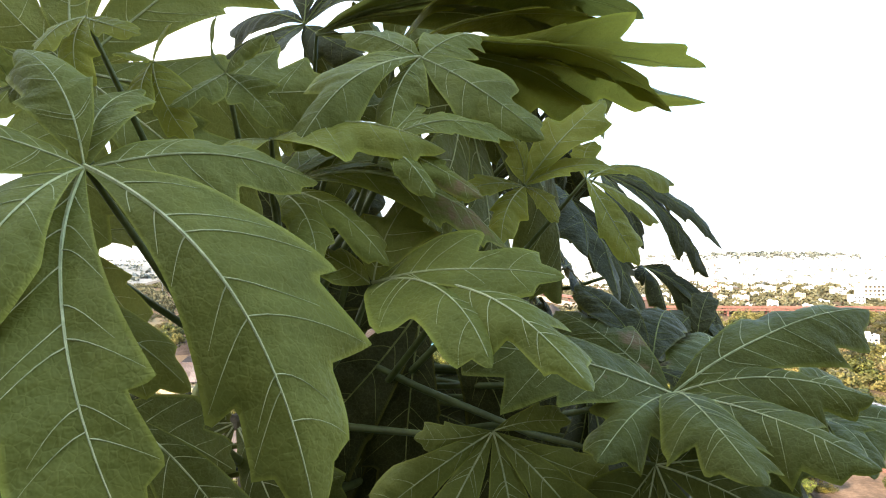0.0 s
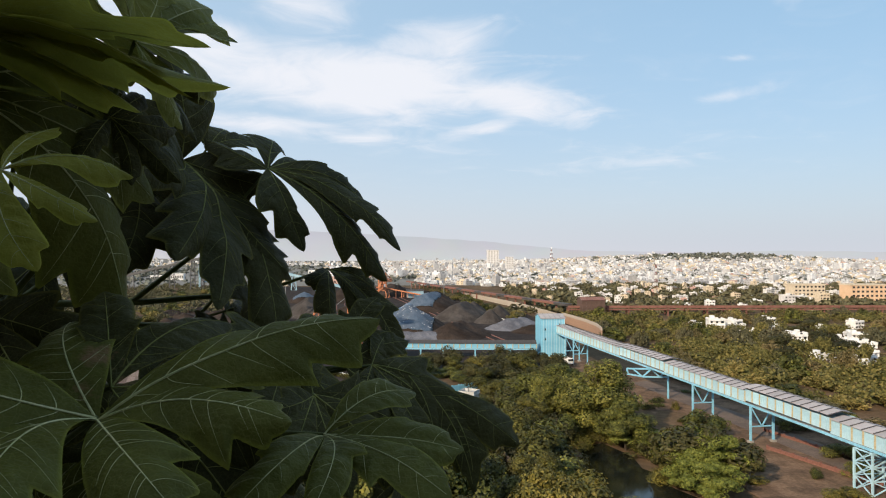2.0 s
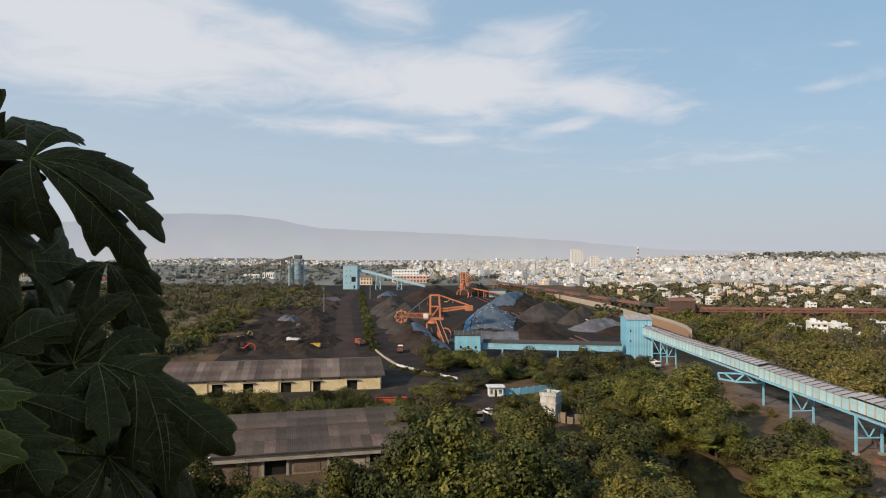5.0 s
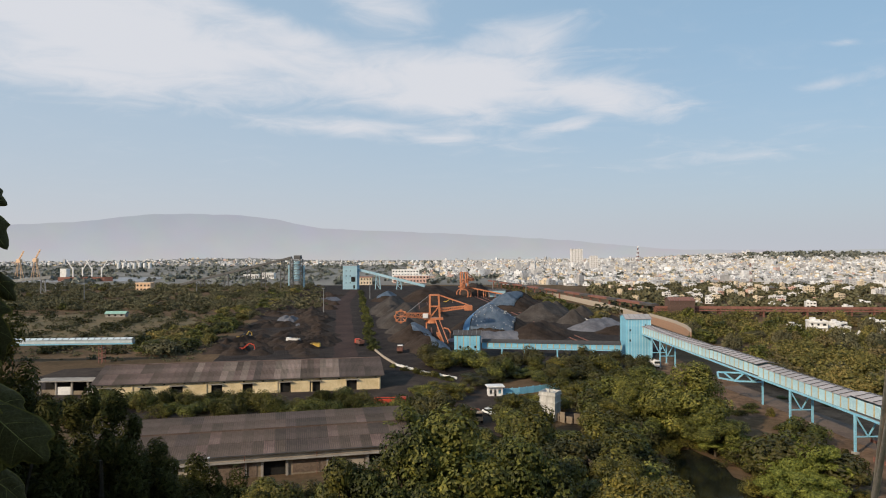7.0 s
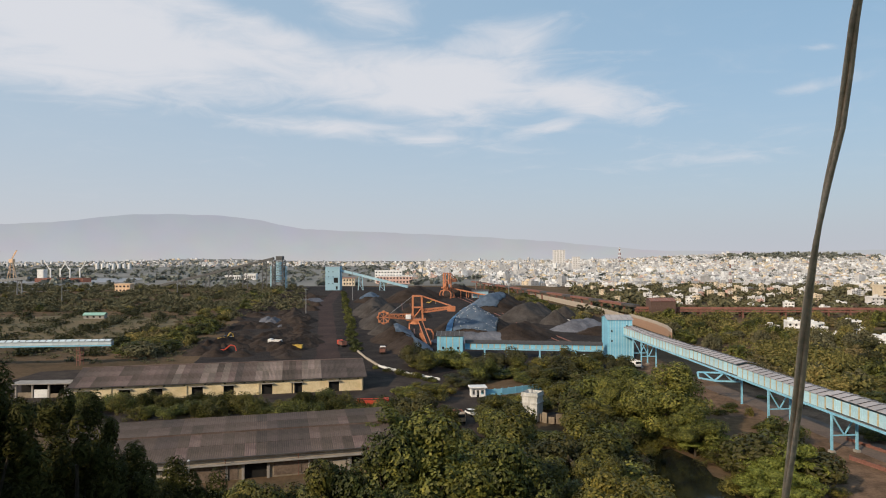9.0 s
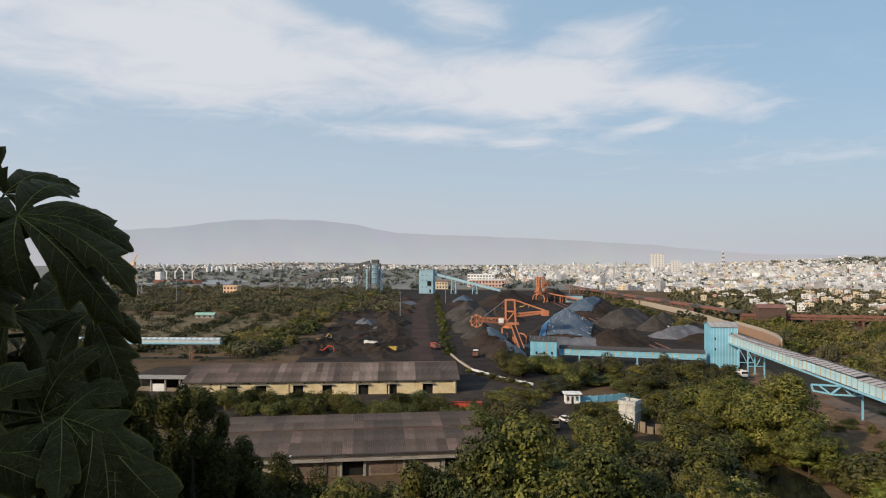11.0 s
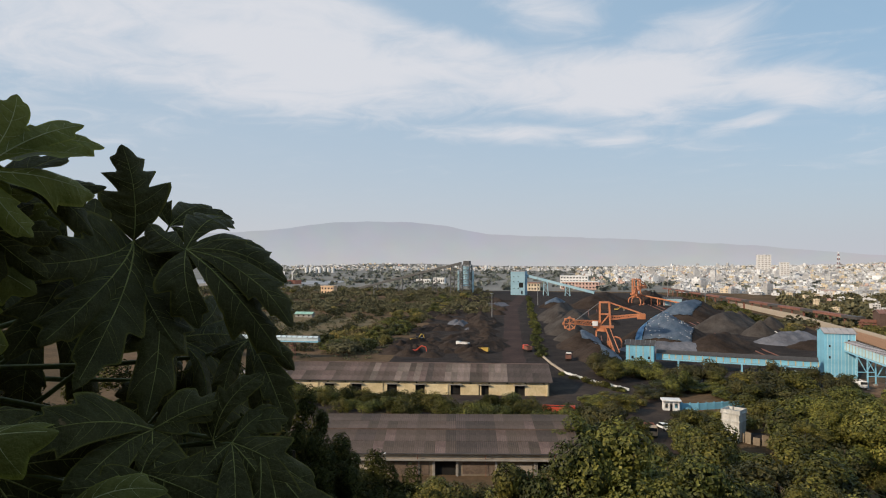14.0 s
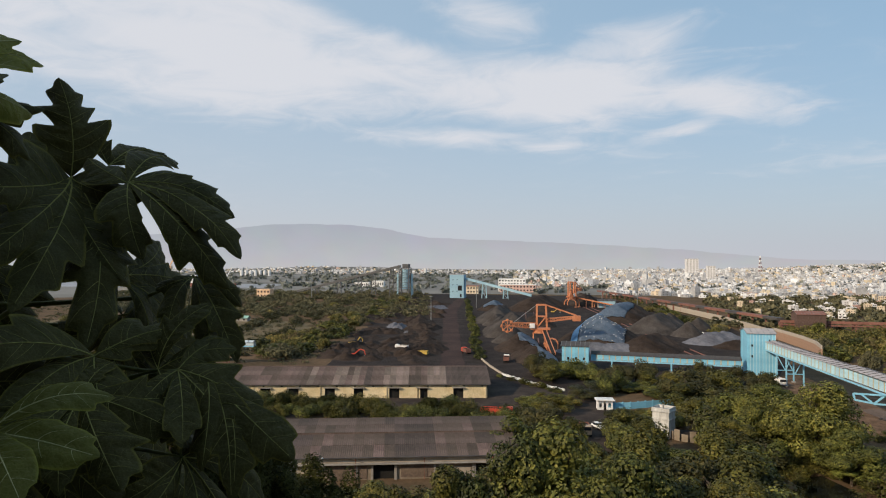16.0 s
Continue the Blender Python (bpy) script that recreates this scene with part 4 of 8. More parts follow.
def shed_two():
    """Grey shed nearer to the hill; a low skirt roof and a taller one behind."""
    L_, D, H = 62.0, 26.0, 4.3
    ob = empty("warehouse", -71.5, 112.6, 0, 16.2)
    doors = [(34.2, 38.2, 0, 2.9), (12, 15, 0, 2.7), (54, 57, 0, 2.7)]
    bm = bmesh.new()
    wall_with_doors(bm, L_, 3.2, 0.4, doors, 0.2)
    part("front_wall", bm, M["beige"], ob, "stained beige plaster wall with patches of bare masonry")
    bm = bmesh.new()
    box(bm, (L_ / 2, 0.2, 3.75), (L_, 0.36, 0.9))
    part("upper_band", bm, M["pale_wall"], ob, "pale weathered band under the eaves")
    bm = bmesh.new()
    box(bm, (L_ / 2, -0.5, 3.22), (L_ + 0.4, 1.3, 0.12))
    part("ledge", bm, M["concrete"], ob)
    for x0, x1, z0, z1 in doors:
        # black panel behind the opening, in place of a shaded interior
        bm = bmesh.new()
        box(bm, ((x0 + x1) / 2, 0.6, z1 / 2), (x1 - x0, 0.1, z1))
        part("doorway", bm, M["dark"], ob, "black panel painted as shade in an open doorway")
    for x0, x1, z0, z1 in doors:
        for x_ in (x0 - 0.25, x1 + 0.25):
            bm = bmesh.new()
            box(bm, (x_, -0.12, z1 / 2), (0.5, 0.24, z1), bevel=0.03)
            part("door_jamb", bm, M["concrete"], ob, "pale rendered door jamb")
    for x0, x1, z0, z1, mt, words in ((25.5, 33.0, 0.2, 2.7, "old_brick", "bare dull brown brick infill"), (39.5, 46.0, 0.4, 2.9, "old_brick", "bare dull brown brick infill"), (47.2, 53.0, 0.1, 2.2, "pale_wall", "flaking pale plaster panel"),
                                      (17.0, 24.0, 0.3, 2.6, "pale_wall", "flaking pale plaster panel"), (3.0, 10.5, 0.5, 2.8, "old_brick", "bare dull brown brick infill")):
        bm = bmesh.new()
        box(bm, ((x0 + x1) / 2, -0.03, (z0 + z1) / 2), (x1 - x0, 0.12, z1 - z0), bevel=0.03)
        part("infill_panel", bm, M[mt], ob, words)
    for k in range(9):
        bm = bmesh.new()
        box(bm, (1 + k * 7.5, -0.15, 1.6), (0.4, 0.3, 3.2))
        part("buttress", bm, M["concrete"], ob)
    for k in range(5):
        bm = bmesh.new()
        tube(bm, [(4.4 + 13.2 * k, -0.42, 0), (4.4 + 13.2 * k, -0.42, 3.1), (4.4 + 13.2 * k, -0.75, H)], [0.08, 0.08, 0.08], 6)
        part("downpipe", bm, M["rust"], ob, "rusty rainwater pipe")
    bm = bmesh.new()
    box(bm, (L_ / 2, D - 0.2, 2.2), (L_, 0.4, 4.4))
    part("back_wall", bm, M["beige"], ob)
    for x in (0.2, L_ - 0.2):
        bm = bmesh.new()
        vs = [bm.verts.new((x + s, y, z)) for s in (-0.2, 0.2) for y, z in ((0.4, 0), (D - 0.4, 0), (D - 0.4, 4.6), (17.5, 7.3), (9, 6.2), (0.4, H))]
        bm.faces.new(vs[5::-1]), bm.faces.new(vs[6:])
        for i in range(6):
            j = (i + 1) % 6
            bm.faces.new((vs[i], vs[j], vs[6 + j], vs[6 + i]))
        part("gable_wall", bm, M["beige"], ob)
    w, age = 2.05, random.Random(17)
    for y0, z0, y1, z1 in ((-0.7, H, 9.4, 6.35), (9.2, 6.65, 17.6, 7.6), (26.6, 4.7, 17.5, 7.6)):
        run, rise = y1 - y0, z1 - z0
        sl = math.hypot(run, rise)
        sheet, bleached, slate = (roof_sheet_mesh("roof_sheet", w, sl / 2 + 0.1, M[k]) for k in ("asbestos_grey", "asbestos", "roof_slate"))
        for i in range(31):
            for j in range(2):
                worn = sheet
                if 19 <= i < 23 or (i % 9 < 2 and j):
                    worn = slate
                elif age.random() < 0.16 or (26 <= i < 29 and j == 0):
                    worn = bleached
                t = 0.25 + 0.5 * j
                lift = 0.05 * j + 0.02 * (i % 2) + 0.12
                shared("roof_sheet", worn, ob, pose(-0.7 + w * (i + 0.5), y0 + run * t, z0 + rise * t + lift, math.degrees(math.atan2(rise, run)) if run > 0 else -math.degrees(math.atan2(rise, -run))))
    bm = bmesh.new()
    box(bm, (L_ / 2, 9.3, 6.62), (L_ + 1.2, 0.25, 0.3))
    part("roof_step", bm, M["asbestos"], ob)
    bm = bmesh.new()
    box(bm, (L_ / 2, -0.72, H + 0.1), (L_ + 1.2, 0.18, 0.2))
    part("gutter", bm, M["roof_dark"], ob)
    tagged(ob, "long grey shed with a stepped corrugated roof and beige walls", "warehouse")
    # lamp post before the shed
    post = empty("street_lamp", -45.5, 113.5, 0)
    bm = bmesh.new()
    tube(bm, [(0, 0, 0), (0, 0, 6.2)], [0.09, 0.06], 6)
    part("pole", bm, M["steel"], post)
    bm = bmesh.new()
    box(bm, (0, -0.3, 6.2), (0.25, 0.7, 0.12), bevel=0.02)
    part("lamp_head", bm, M["white"], post)
    tagged(post, "thin grey lamp post before the shed", "lamp post")


shed_one()
shed_two()


# ---- conveyors ----
def trestle(parent, x, y0, y1, z, rz=0.0, braced=True):
    """A two-legged blue support across the conveyor at x; legs at y0 and y1."""
    t = new("trestle")
    t.parent = parent
    t.matrix_basis = Matrix.Translation((x, 0, 0))
    for y in (y0, y1):
        bm = bmesh.new()
        beam(bm, (0, y, 0), (0, y, z), 0.5, 0.35)
        part("leg", bm, M["blue_steel"], t)
        bm = bmesh.new()
        box(bm, (0, y, 0.3), (1.1, 1.1, 0.6), bevel=0.05)
        part("footing", bm, M["concrete"], t)
    if braced:
        zb = z * 0.45
        for a, b in (((0, y0, zb), (0, y1, zb)), ((0, y0, z), (0, (y0 + y1) / 2, zb)), ((0, y1, z), (0, (y0 + y1) / 2, zb)), ((0, y0, z), (0, y1, z))):
            bm = bmesh.new()
            beam(bm, a, b, 0.25, 0.25)
            part("brace", bm, M["blue_steel"], t)
    return t


def gallery(name, p, q, width, side_h, bay, label, supports=(), strips=2, steps=(), roof_mat="roof_metal", legs=None, side_mat="blue_pale", rise=0.6):
    """A covered conveyor from p to q (near edge, underside): framed panels, strips of yellow sheet, roof sheets, trestles."""
    p, q = Vector(p), Vector(q)
    flat = Vector((q.x - p.x, q.y - p.y, 0))
    rz = math.degrees(math.atan2(flat.y, flat.x))
    length = flat.length
    slope = (q.z - p.z) / length
    ob = empty(name, p.x, p.y, 0, rz)
    n = int(length / bay)
    bay = length / n
    bm = bmesh.new()
    box(bm, (0, 0, 0), (bay * 0.985, 0.10, side_h))
    for k in range(4):
        box(bm, (-bay * 0.36 + k * bay * 0.24, -0.07, 0), (0.07, 0.05, side_h))
    panel = mesh_of("wall_panel", bm, M[side_mat])
    bm = bmesh.new()
    box(bm, (0, 0, 0), (bay * 0.17, 0.12, side_h * 0.98))
    strip = mesh_of("yellow_strip", bm, M["strip"])
    bm = bmesh.new()
    nseg = 6
    pr = [(-0.35 + (width + 0.7) * k / nseg, rise * (1 - abs(2 * k / nseg - 1))) for k in range(nseg + 1)]
    a = [bm.verts.new((-bay * 0.48, y, z)) for y, z in pr] + [bm.verts.new((-bay * 0.48, y, z - 0.06)) for y, z in pr]
    b = [bm.verts.new((bay * 0.48, y, z)) for y, z in pr] + [bm.verts.new((bay * 0.48, y, z - 0.06)) for y, z in pr]
    m_ = nseg + 1
    for k in range(nseg):
        bm.faces.new((a[k], b[k], b[k + 1], a[k + 1]))
        bm.faces.new((a[m_ + k + 1], b[m_ + k + 1], b[m_ + k], a[m_ + k]))
        bm.faces.new((a[k + 1], a[m_ + k + 1], a[m_ + k], a[k]))
        bm.faces.new((b[k], b[m_ + k], b[m_ + k + 1], b[k + 1]))
    bm.faces.new((a[0], a[m_], b[m_], b[0])), bm.faces.new((b[nseg], b[m_ + nseg], a[m_ + nseg], a[nseg]))
    roof = mesh_of("roof_sheet", bm, M[roof_mat])
    bm = bmesh.new()
    for (y0, z0), (y1, z1) in zip(pr, pr[1:]):
        beam(bm, (0, y0, z0 + 0.05), (0, y1, z1 + 0.05), bay * 0.10, 0.08)
    seam = mesh_of("roof_seam", bm, M["roof_dark"])
    for i in range(n):
        x = bay * (i + 0.5)
        z = p.z + slope * x
        lift = sum(dz for s0, s1, dz in steps if s0 <= x <= s1)
        shared("wall_panel", panel, ob, pose(x, 0, z + side_h / 2 + lift / 2, 0, -math.degrees(math.atan(slope))))
        shared("wall_panel", panel, ob, pose(x, width, z + side_h / 2 + lift / 2, 0, 0, 180))
        if strips and i % strips == 0:
            shared("yellow_strip", strip, ob, pose(x + bay * 0.5, -0.02, z + side_h / 2 + lift / 2, 0, -math.degrees(math.atan(slope))))
        shared("roof_sheet", roof, ob, pose(x, 0, z + side_h + 0.2 + lift, 0, -math.degrees(math.atan(slope))))
        shared("roof_seam", seam, ob, pose(x + bay * 0.5, 0, z + side_h + 0.2 + lift, 0, -math.degrees(math.atan(slope))))
    bm = bmesh.new()
    beam(bm, (0, width / 2, p.z - 0.1), (length, width / 2, q.z - 0.1), width + 0.1, 0.2)
    part("floor_deck", bm, M["steel"], ob)
    for y in (0, width):
        bm = bmesh.new()
        beam(bm, (0, y, p.z - 0.35), (length, y, q.z - 0.35), 0.3, 0.5)
        part("girder", bm, M["blue_steel"], ob)
    for s in supports:
        trestle(ob, s, *(legs or (-0.2, width + 0.2)), p.z + slope * s - 0.5)
    tagged(ob, label, "conveyor")
    return ob


inclined = gallery("conveyor_gallery", (66.0, 266.0, 10.4), (88.3, 60.0, 7.5), 5.2, 2.5, 2.5, "long pale-blue covered conveyor with a grey ribbed roof",
                   supports=(14, 22, 103, 126, 180), steps=((61, 88, 0.5), (123, 150, 0.7)), strips=1)
level = gallery("conveyor_gallery", (3.6, 266.5, 4.2), (58.0, 262.0, 4.0), 4.6, 1.7, 2.3, "level light-blue covered conveyor with yellow strips and a dark roof", supports=(8, 17, 30, 44), roof_mat="roof_dark", strips=1, side_mat="blue_sheet", rise=1.1)

def lattice_support(parent, x, y0, y1, z):
    """A four-legged pale lattice tower under the conveyor."""
    t = new("lattice_support")
    t.parent = parent
    t.matrix_basis = Matrix.Translation((x, 0, 0))
    ring = [(-2, y0), (2, y0), (2, y1), (-2, y1)]
    levels = [0, z * 0.34, z * 0.67, z]
    for i, (a, b) in enumerate(ring):
        bm = bmesh.new()
        beam(bm, (a, b, 0), (a, b, z), 0.32, 0.32)
        part("leg", bm, M["blue_pale"], t)
        c, d = ring[(i + 1) % 4]
        for z0, z1 in zip(levels, levels[1:]):
            for p0, p1 in (((a, b, z0), (c, d, z1)), ((c, d, z0), (a, b, z1)), ((a, b, z1), (c, d, z1))):
                bm = bmesh.new()
                beam(bm, p0, p1, 0.18, 0.18)
                part("brace", bm, M["blue_pale"], t)


lattice_support(inclined, 157, -0.4, 5.6, 7.4)

# cross girder that carries the inclined conveyor over the gap
truss = empty("girder_bridge", 68.5, 188.1, 0, 0)
for a, b in (((0, 0, 8.5), (11.5, -2, 8.5)), ((0.3, 0, 6.8), (0, 0, 8.5)), ((4.4, -.8, 6.2), (11.5, -2, 6.2)), ((0.3, 0, 6.9), (4.2, -.7, 6.3)), ((1.6, -.3, 8.5), (4.4, -.8, 6.2)), ((4.4, -.8, 6.2), (6.8, -1.2, 8.5)), ((6.8, -1.2, 8.5), (9.2, -1.6, 6.2)), ((9.2, -1.6, 6.2), (11.5, -2, 8.5)), ((11.5, -2, 0), (11.5, -2, 9.0))):
    bm = bmesh.new()
    beam(bm, a, b, 0.42, 0.42)
    part("girder", bm, M["blue_steel"], truss)
tagged(truss, "light-blue steel truss under the conveyor", "truss")


def clad_house(name, x, y, rz, w, d, h, label, bays, ridge_h=1.4, windows=(), mats=("blue_sheet", "strip", "roof_dark"), strip_each=2):
    """A sheet-clad house: wall panels with yellow strips, gabled roof; origin at the front's left foot, x along the front."""
    ob = empty(name, x, y, 0, rz)
    bm = bmesh.new()
    box(bm, (w / 2, d / 2, h / 2), (w - 0.3, d - 0.3, h - 0.04))
    part("frame", bm, M["steel"], ob)
    pw = w / bays
    bm = bmesh.new()
    box(bm, (0, 0, h / 2), (pw * 0.985, 0.1, h), bevel=0.0)
    for k in range(3):
        box(bm, (-pw * 0.33 + k * pw * 0.33, -0.06, h / 2), (0.10, 0.05, h))
    panel = mesh_of("wall_panel", bm, M[mats[0]])
    bm = bmesh.new()
    box(bm, (0, 0, h / 2), (pw * 0.20, 0.1, h * 0.96))
    st = mesh_of("yellow_strip", bm, M[mats[1]])
    for i in range(bays):
        shared("wall_panel", panel, ob, pose(pw * (i + 0.5), 0, 0))
        shared("wall_panel", panel, ob, pose(pw * (i + 0.5), d, 0, 0, 0, 180))
        if strip_each and i % strip_each == 0:
            shared("yellow_strip", st, ob, pose(pw * (i + 0.9), -0.09, 0))
    nb = max(1, round(d / pw))
    bm = bmesh.new()
    box(bm, (0, 0, h / 2), (d / nb * 0.985, 0.1, h))
    side = mesh_of("wall_panel", bm, M[mats[0]])
    for i in range(nb):
        shared("wall_panel", side, ob, pose(0, d / nb * (i + 0.5), 0, 0, 0, -90))
        shared("wall_panel", side, ob, pose(w, d / nb * (i + 0.5), 0, 0, 0, 90))
    for s in (0, 1):
        bm = bmesh.new()
        vs = [(-0.4, -0.5, h), (w + 0.4, -0.5, h), (w + 0.4, d / 2, h + ridge_h), (-0.4, d / 2, h + ridge_h)]
        if s:
            vs = [(x_, d - y_, z_) for x_, y_, z_ in vs[::-1]]
        top = [bm.verts.new(v) for v in vs]
        bot = [bm.verts.new((v[0], v[1], v[2] - 0.12)) for v in vs]
        bm.faces.new(top), bm.faces.new(bot[::-1])
        for i in range(4):
            bm.faces.new((bot[i], bot[(i + 1) % 4], top[(i + 1) % 4], top[i]))
        n = int(w / 1.6)
        for i in range(n + 1):
            a, b = Vector(vs[0]).lerp(Vector(vs[1]), i / n), Vector(vs[3]).lerp(Vector(vs[2]), i / n)
            rib = bmesh.new()
            beam(rib, a + Vector((0, 0, .05)), b + Vector((0, 0, .05)), 0.12, 0.10)
            part("roof_rib", rib, M["steel"], ob)
        bmesh.ops.recalc_face_normals(bm, faces=bm.faces)
        part("roof_slope", bm, M[mats[2]], ob)
    for x_ in (0.06, w - 0.06):
        bm = bmesh.new()
        vs = [bm.verts.new((x_ + e, y_, z_)) for e in (-.06, .06) for y_, z_ in ((0, h), (d, h), (d / 2, h + ridge_h - 0.1))]
        bm.faces.new(vs[:3]), bm.faces.new(vs[5:2:-1])
        part("gable", bm, M[mats[0]], ob)
    for wx, wz, ww, wh in windows:
        bm = bmesh.new()
        box(bm, (wx, -0.10, wz), (ww, 0.14, wh))
        part("window", bm, M["dark"], ob)
    return tagged(ob, label, "industrial building")


clad_house("transfer_house", -7.4, 263.5, -2.6, 10.2, 9.0, 9.4, "small light-blue sheet-clad transfer house with yellow strips", 8, windows=((2.4, 4.6, .8, 1), (5.4, 4.6, .8, 1), (8.4, 4.6, .8, 1)))
clad_house("transfer_house", 60.2, 263.0, -1.5, 9.6, 12.0, 16.0, "tall light-blue sheet-clad transfer house with a ribbed roof", 9, windows=((1.6, 11.5, .5, .8), (1.6, 7.5, .5, .8), (7.5, 13.5, .5, .7)), mats=("blue_sheet", "blue_pale", "roof_metal"), strip_each=1)
clad_house("transfer_tower", -156.0, 776.0, 0, 17.0, 16.0, 28.2, "tall pale-blue tower clad in sheet at the end of the yard", 8, 0.6, windows=((12.5, 12.0, 5.0, 6.0), (13.5, 3, 2, 4), (4, 8, 1, 1.2), (9, 8, 1, 1.2), (4, 16, 1, 1.2), (9, 16, 1, 1.2), (4, 22, 1, 1.2), (9, 22, 1, 1.2)), mats=("blue_far", "blue_far", "roof_metal"))


def far_conveyor(name, p, q, w, h, mat, legs, label):
    ob = empty(name, 0, 0, 0)
    bm = bmesh.new()
    beam(bm, p, q, w, h)
    part("gallery", bm, M[mat], ob)
    p, q = Vector(p), Vector(q)
    for t in legs:
        c = p.lerp(q, t)
        for dx in (-3, 3):
            bm = bmesh.new()
            beam(bm, (c.x + dx, c.y, 0), (c.x + dx * .6, c.y, c.z), 0.9, 0.9)
            part("leg", bm, M[mat], ob)
        n = max(2, int(c.z / 6))
        for k in range(n):
            s = 1 if k % 2 else -1
            for a, b in (((c.x - 2.8 * s, c.y, c.z * k / n), (c.x + 2.6 * s, c.y, c.z * (k + 1) / n)), ((c.x - 2.8, c.y, c.z * k / n), (c.x + 2.8, c.y, c.z * k / n))):
                bm = bmesh.new()
                beam(bm, a, b, 0.42)
                part("brace", bm, M[mat], ob)
    return tagged(ob, label, "conveyor")


far_conveyor("inclined_conveyor", (-139, 783, 23.5), (-58, 770, 4.5), 3.6, 2.6, "blue_far", (0.3, 0.62), "thin pale-blue conveyor slanting down from the tower")
far_conveyor("inclined_conveyor", (-363, 800, 4.8), (-219, 782, 38.0), 3.6, 2.6, "steel_dark", (0.2, 0.42, 0.62, 0.75, 0.92), "dark grey inclined conveyor on lattice legs")


def silo_tower():
    ob = empty("conveyor_tower", -212, 778, 0)
    bm = bmesh.new()
    for s in (-1, 1):
        for u in (-1, 1):
            beam(bm, (6 * s, 6 * u, 0), (6 * s, 6 * u, 36), 0.9)
    for k in range(6):
        z = 6 * k
        for a, b in (((-6, -6), (6, -6)), ((6, -6), (6, 6)), ((-6, -6), (-6, 6))):
            beam(bm, (*a, z + 6), (*b, z + 6), 0.5)
            beam(bm, (*a, z), (*b, z + 6), 0.4)
    part("lattice", bm, M["steel_dark"], ob)
    bm = bmesh.new()
    tube(bm, [(1, 0, 10), (1, 0, 34)], [4.6, 4.6], 14)
    part("bin", bm, M["blue_far"], ob, "pale-blue steel bin")
    bm = bmesh.new()
    box(bm, (1.5, 0, 38.4), (8, 8, 4.5), bevel=0.3)
    part("head_house", bm, M["steel_dark"], ob)
    for x_ in (-9, 9):
        bm = bmesh.new()
        for u in (-3, 3):
            beam(bm, (x_, u, 0), (x_, u, 29), 0.8)
        for k in range(7):
            beam(bm, (x_, -3, 4 * k), (x_, 3, 4 * k + 4), 0.35)
        part("stair_tower", bm, M["blue_far"], ob)
    return tagged(ob, "grey lattice conveyor tower with a pale-blue bin", "tower")


silo_tower()


# ---- heaps ----
def heap_height(px, v, length, width, h, seed, top=0.05, rough=0.5):
    """Height of a long heap with a narrow crest at px along it and v (-1 to 1) across it."""
    over = max((length - width) / 2, 0)
    dx = max(abs(px) - over, 0) / (width / 2)
    z = h * max(0.0, min(1.0, (1 - math.hypot(dx, v)) / (1 - top)))
    py = v * width / 2
    z *= 1 + 0.22 * noise.noise((px / 9 + seed, py / 14, 0))
    z += rough * noise.noise((px / 3.0, py / 3.0, seed)) * min(1, z / 1.5)
    return z + 0.22 * noise.noise((px / 1.1, py / 1.1, seed)) * min(1, z / 0.8)


def heap(x, y, length, width, h, rz, seed, mat, label, rough=0.5, tarps=()):
    """A long heap; tarps: material, u and v ranges (-1 to 1) that a sheet covers."""
    bm = bmesh.new()
    nu, nv = (72, 48) if h > 3 else (34, 22)
    rows = []
    for i in range(nu + 1):
        px = (-1 + 2 * i / nu) * length / 2
        row = []
        for j in range(nv + 1):
            v = -1 + 2 * j / nv
            row.append(bm.verts.new((px, v * width / 2, heap_height(px, v, length, width, h, seed, rough=rough) - 0.08)))
        rows.append(row)
    for r0, r1 in zip(rows, rows[1:]):
        for j in range(nv):
            bm.faces.new((r0[j], r1[j], r1[j + 1], r0[j + 1]))
    ob = link_mesh("coal_mound" if mat != "grey_pile" else "ore_mound", bm, M[mat], smooth=True)
    ob.matrix_basis = pose(x, y, 0.1, 0, 0, rz)
    tagged(ob, label, "heap", "heaps in the stockyard")
    for tm, u0, u1, v0, v1, words in tarps:
        bm = bmesh.new()
        n1, n2 = 30, 18
        rows = []
        for i in range(n1 + 1):
            row = []
            for j in range(n2 + 1):
                u, v = u0 + (u1 - u0) * i / n1, v0 + (v1 - v0) * j / n2
                if i in (0, n1):
                    u += 0.03 * noise.noise((v * 9, seed, 1))
                if j in (0, n2):
                    v += 0.03 * noise.noise((u * 9, seed, 2))
                z = heap_height(u * length / 2, v, length, width, h, seed, rough=rough) + 0.22 + 0.12 * noise.noise((u * length / 2.4, v * width / 2.4, 4.0))
                row.append(bm.verts.new((u * length / 2, v * width / 2, z)))
            rows.append(row)
        for r0, r1 in zip(rows, rows[1:]):
            for j in range(n2):
                bm.faces.new((r0[j], r1[j], r1[j + 1], r0[j + 1]))
        bmesh.ops.solidify(bm, geom=bm.faces[:], thickness=0.06)
        o = link_mesh("tarpaulin", bm, M[tm], smooth=True)
        o.matrix_basis = pose(x, y, 0.1, 0, 0, rz)
        tagged(o, words, "tarpaulin", "sheets over the heaps")


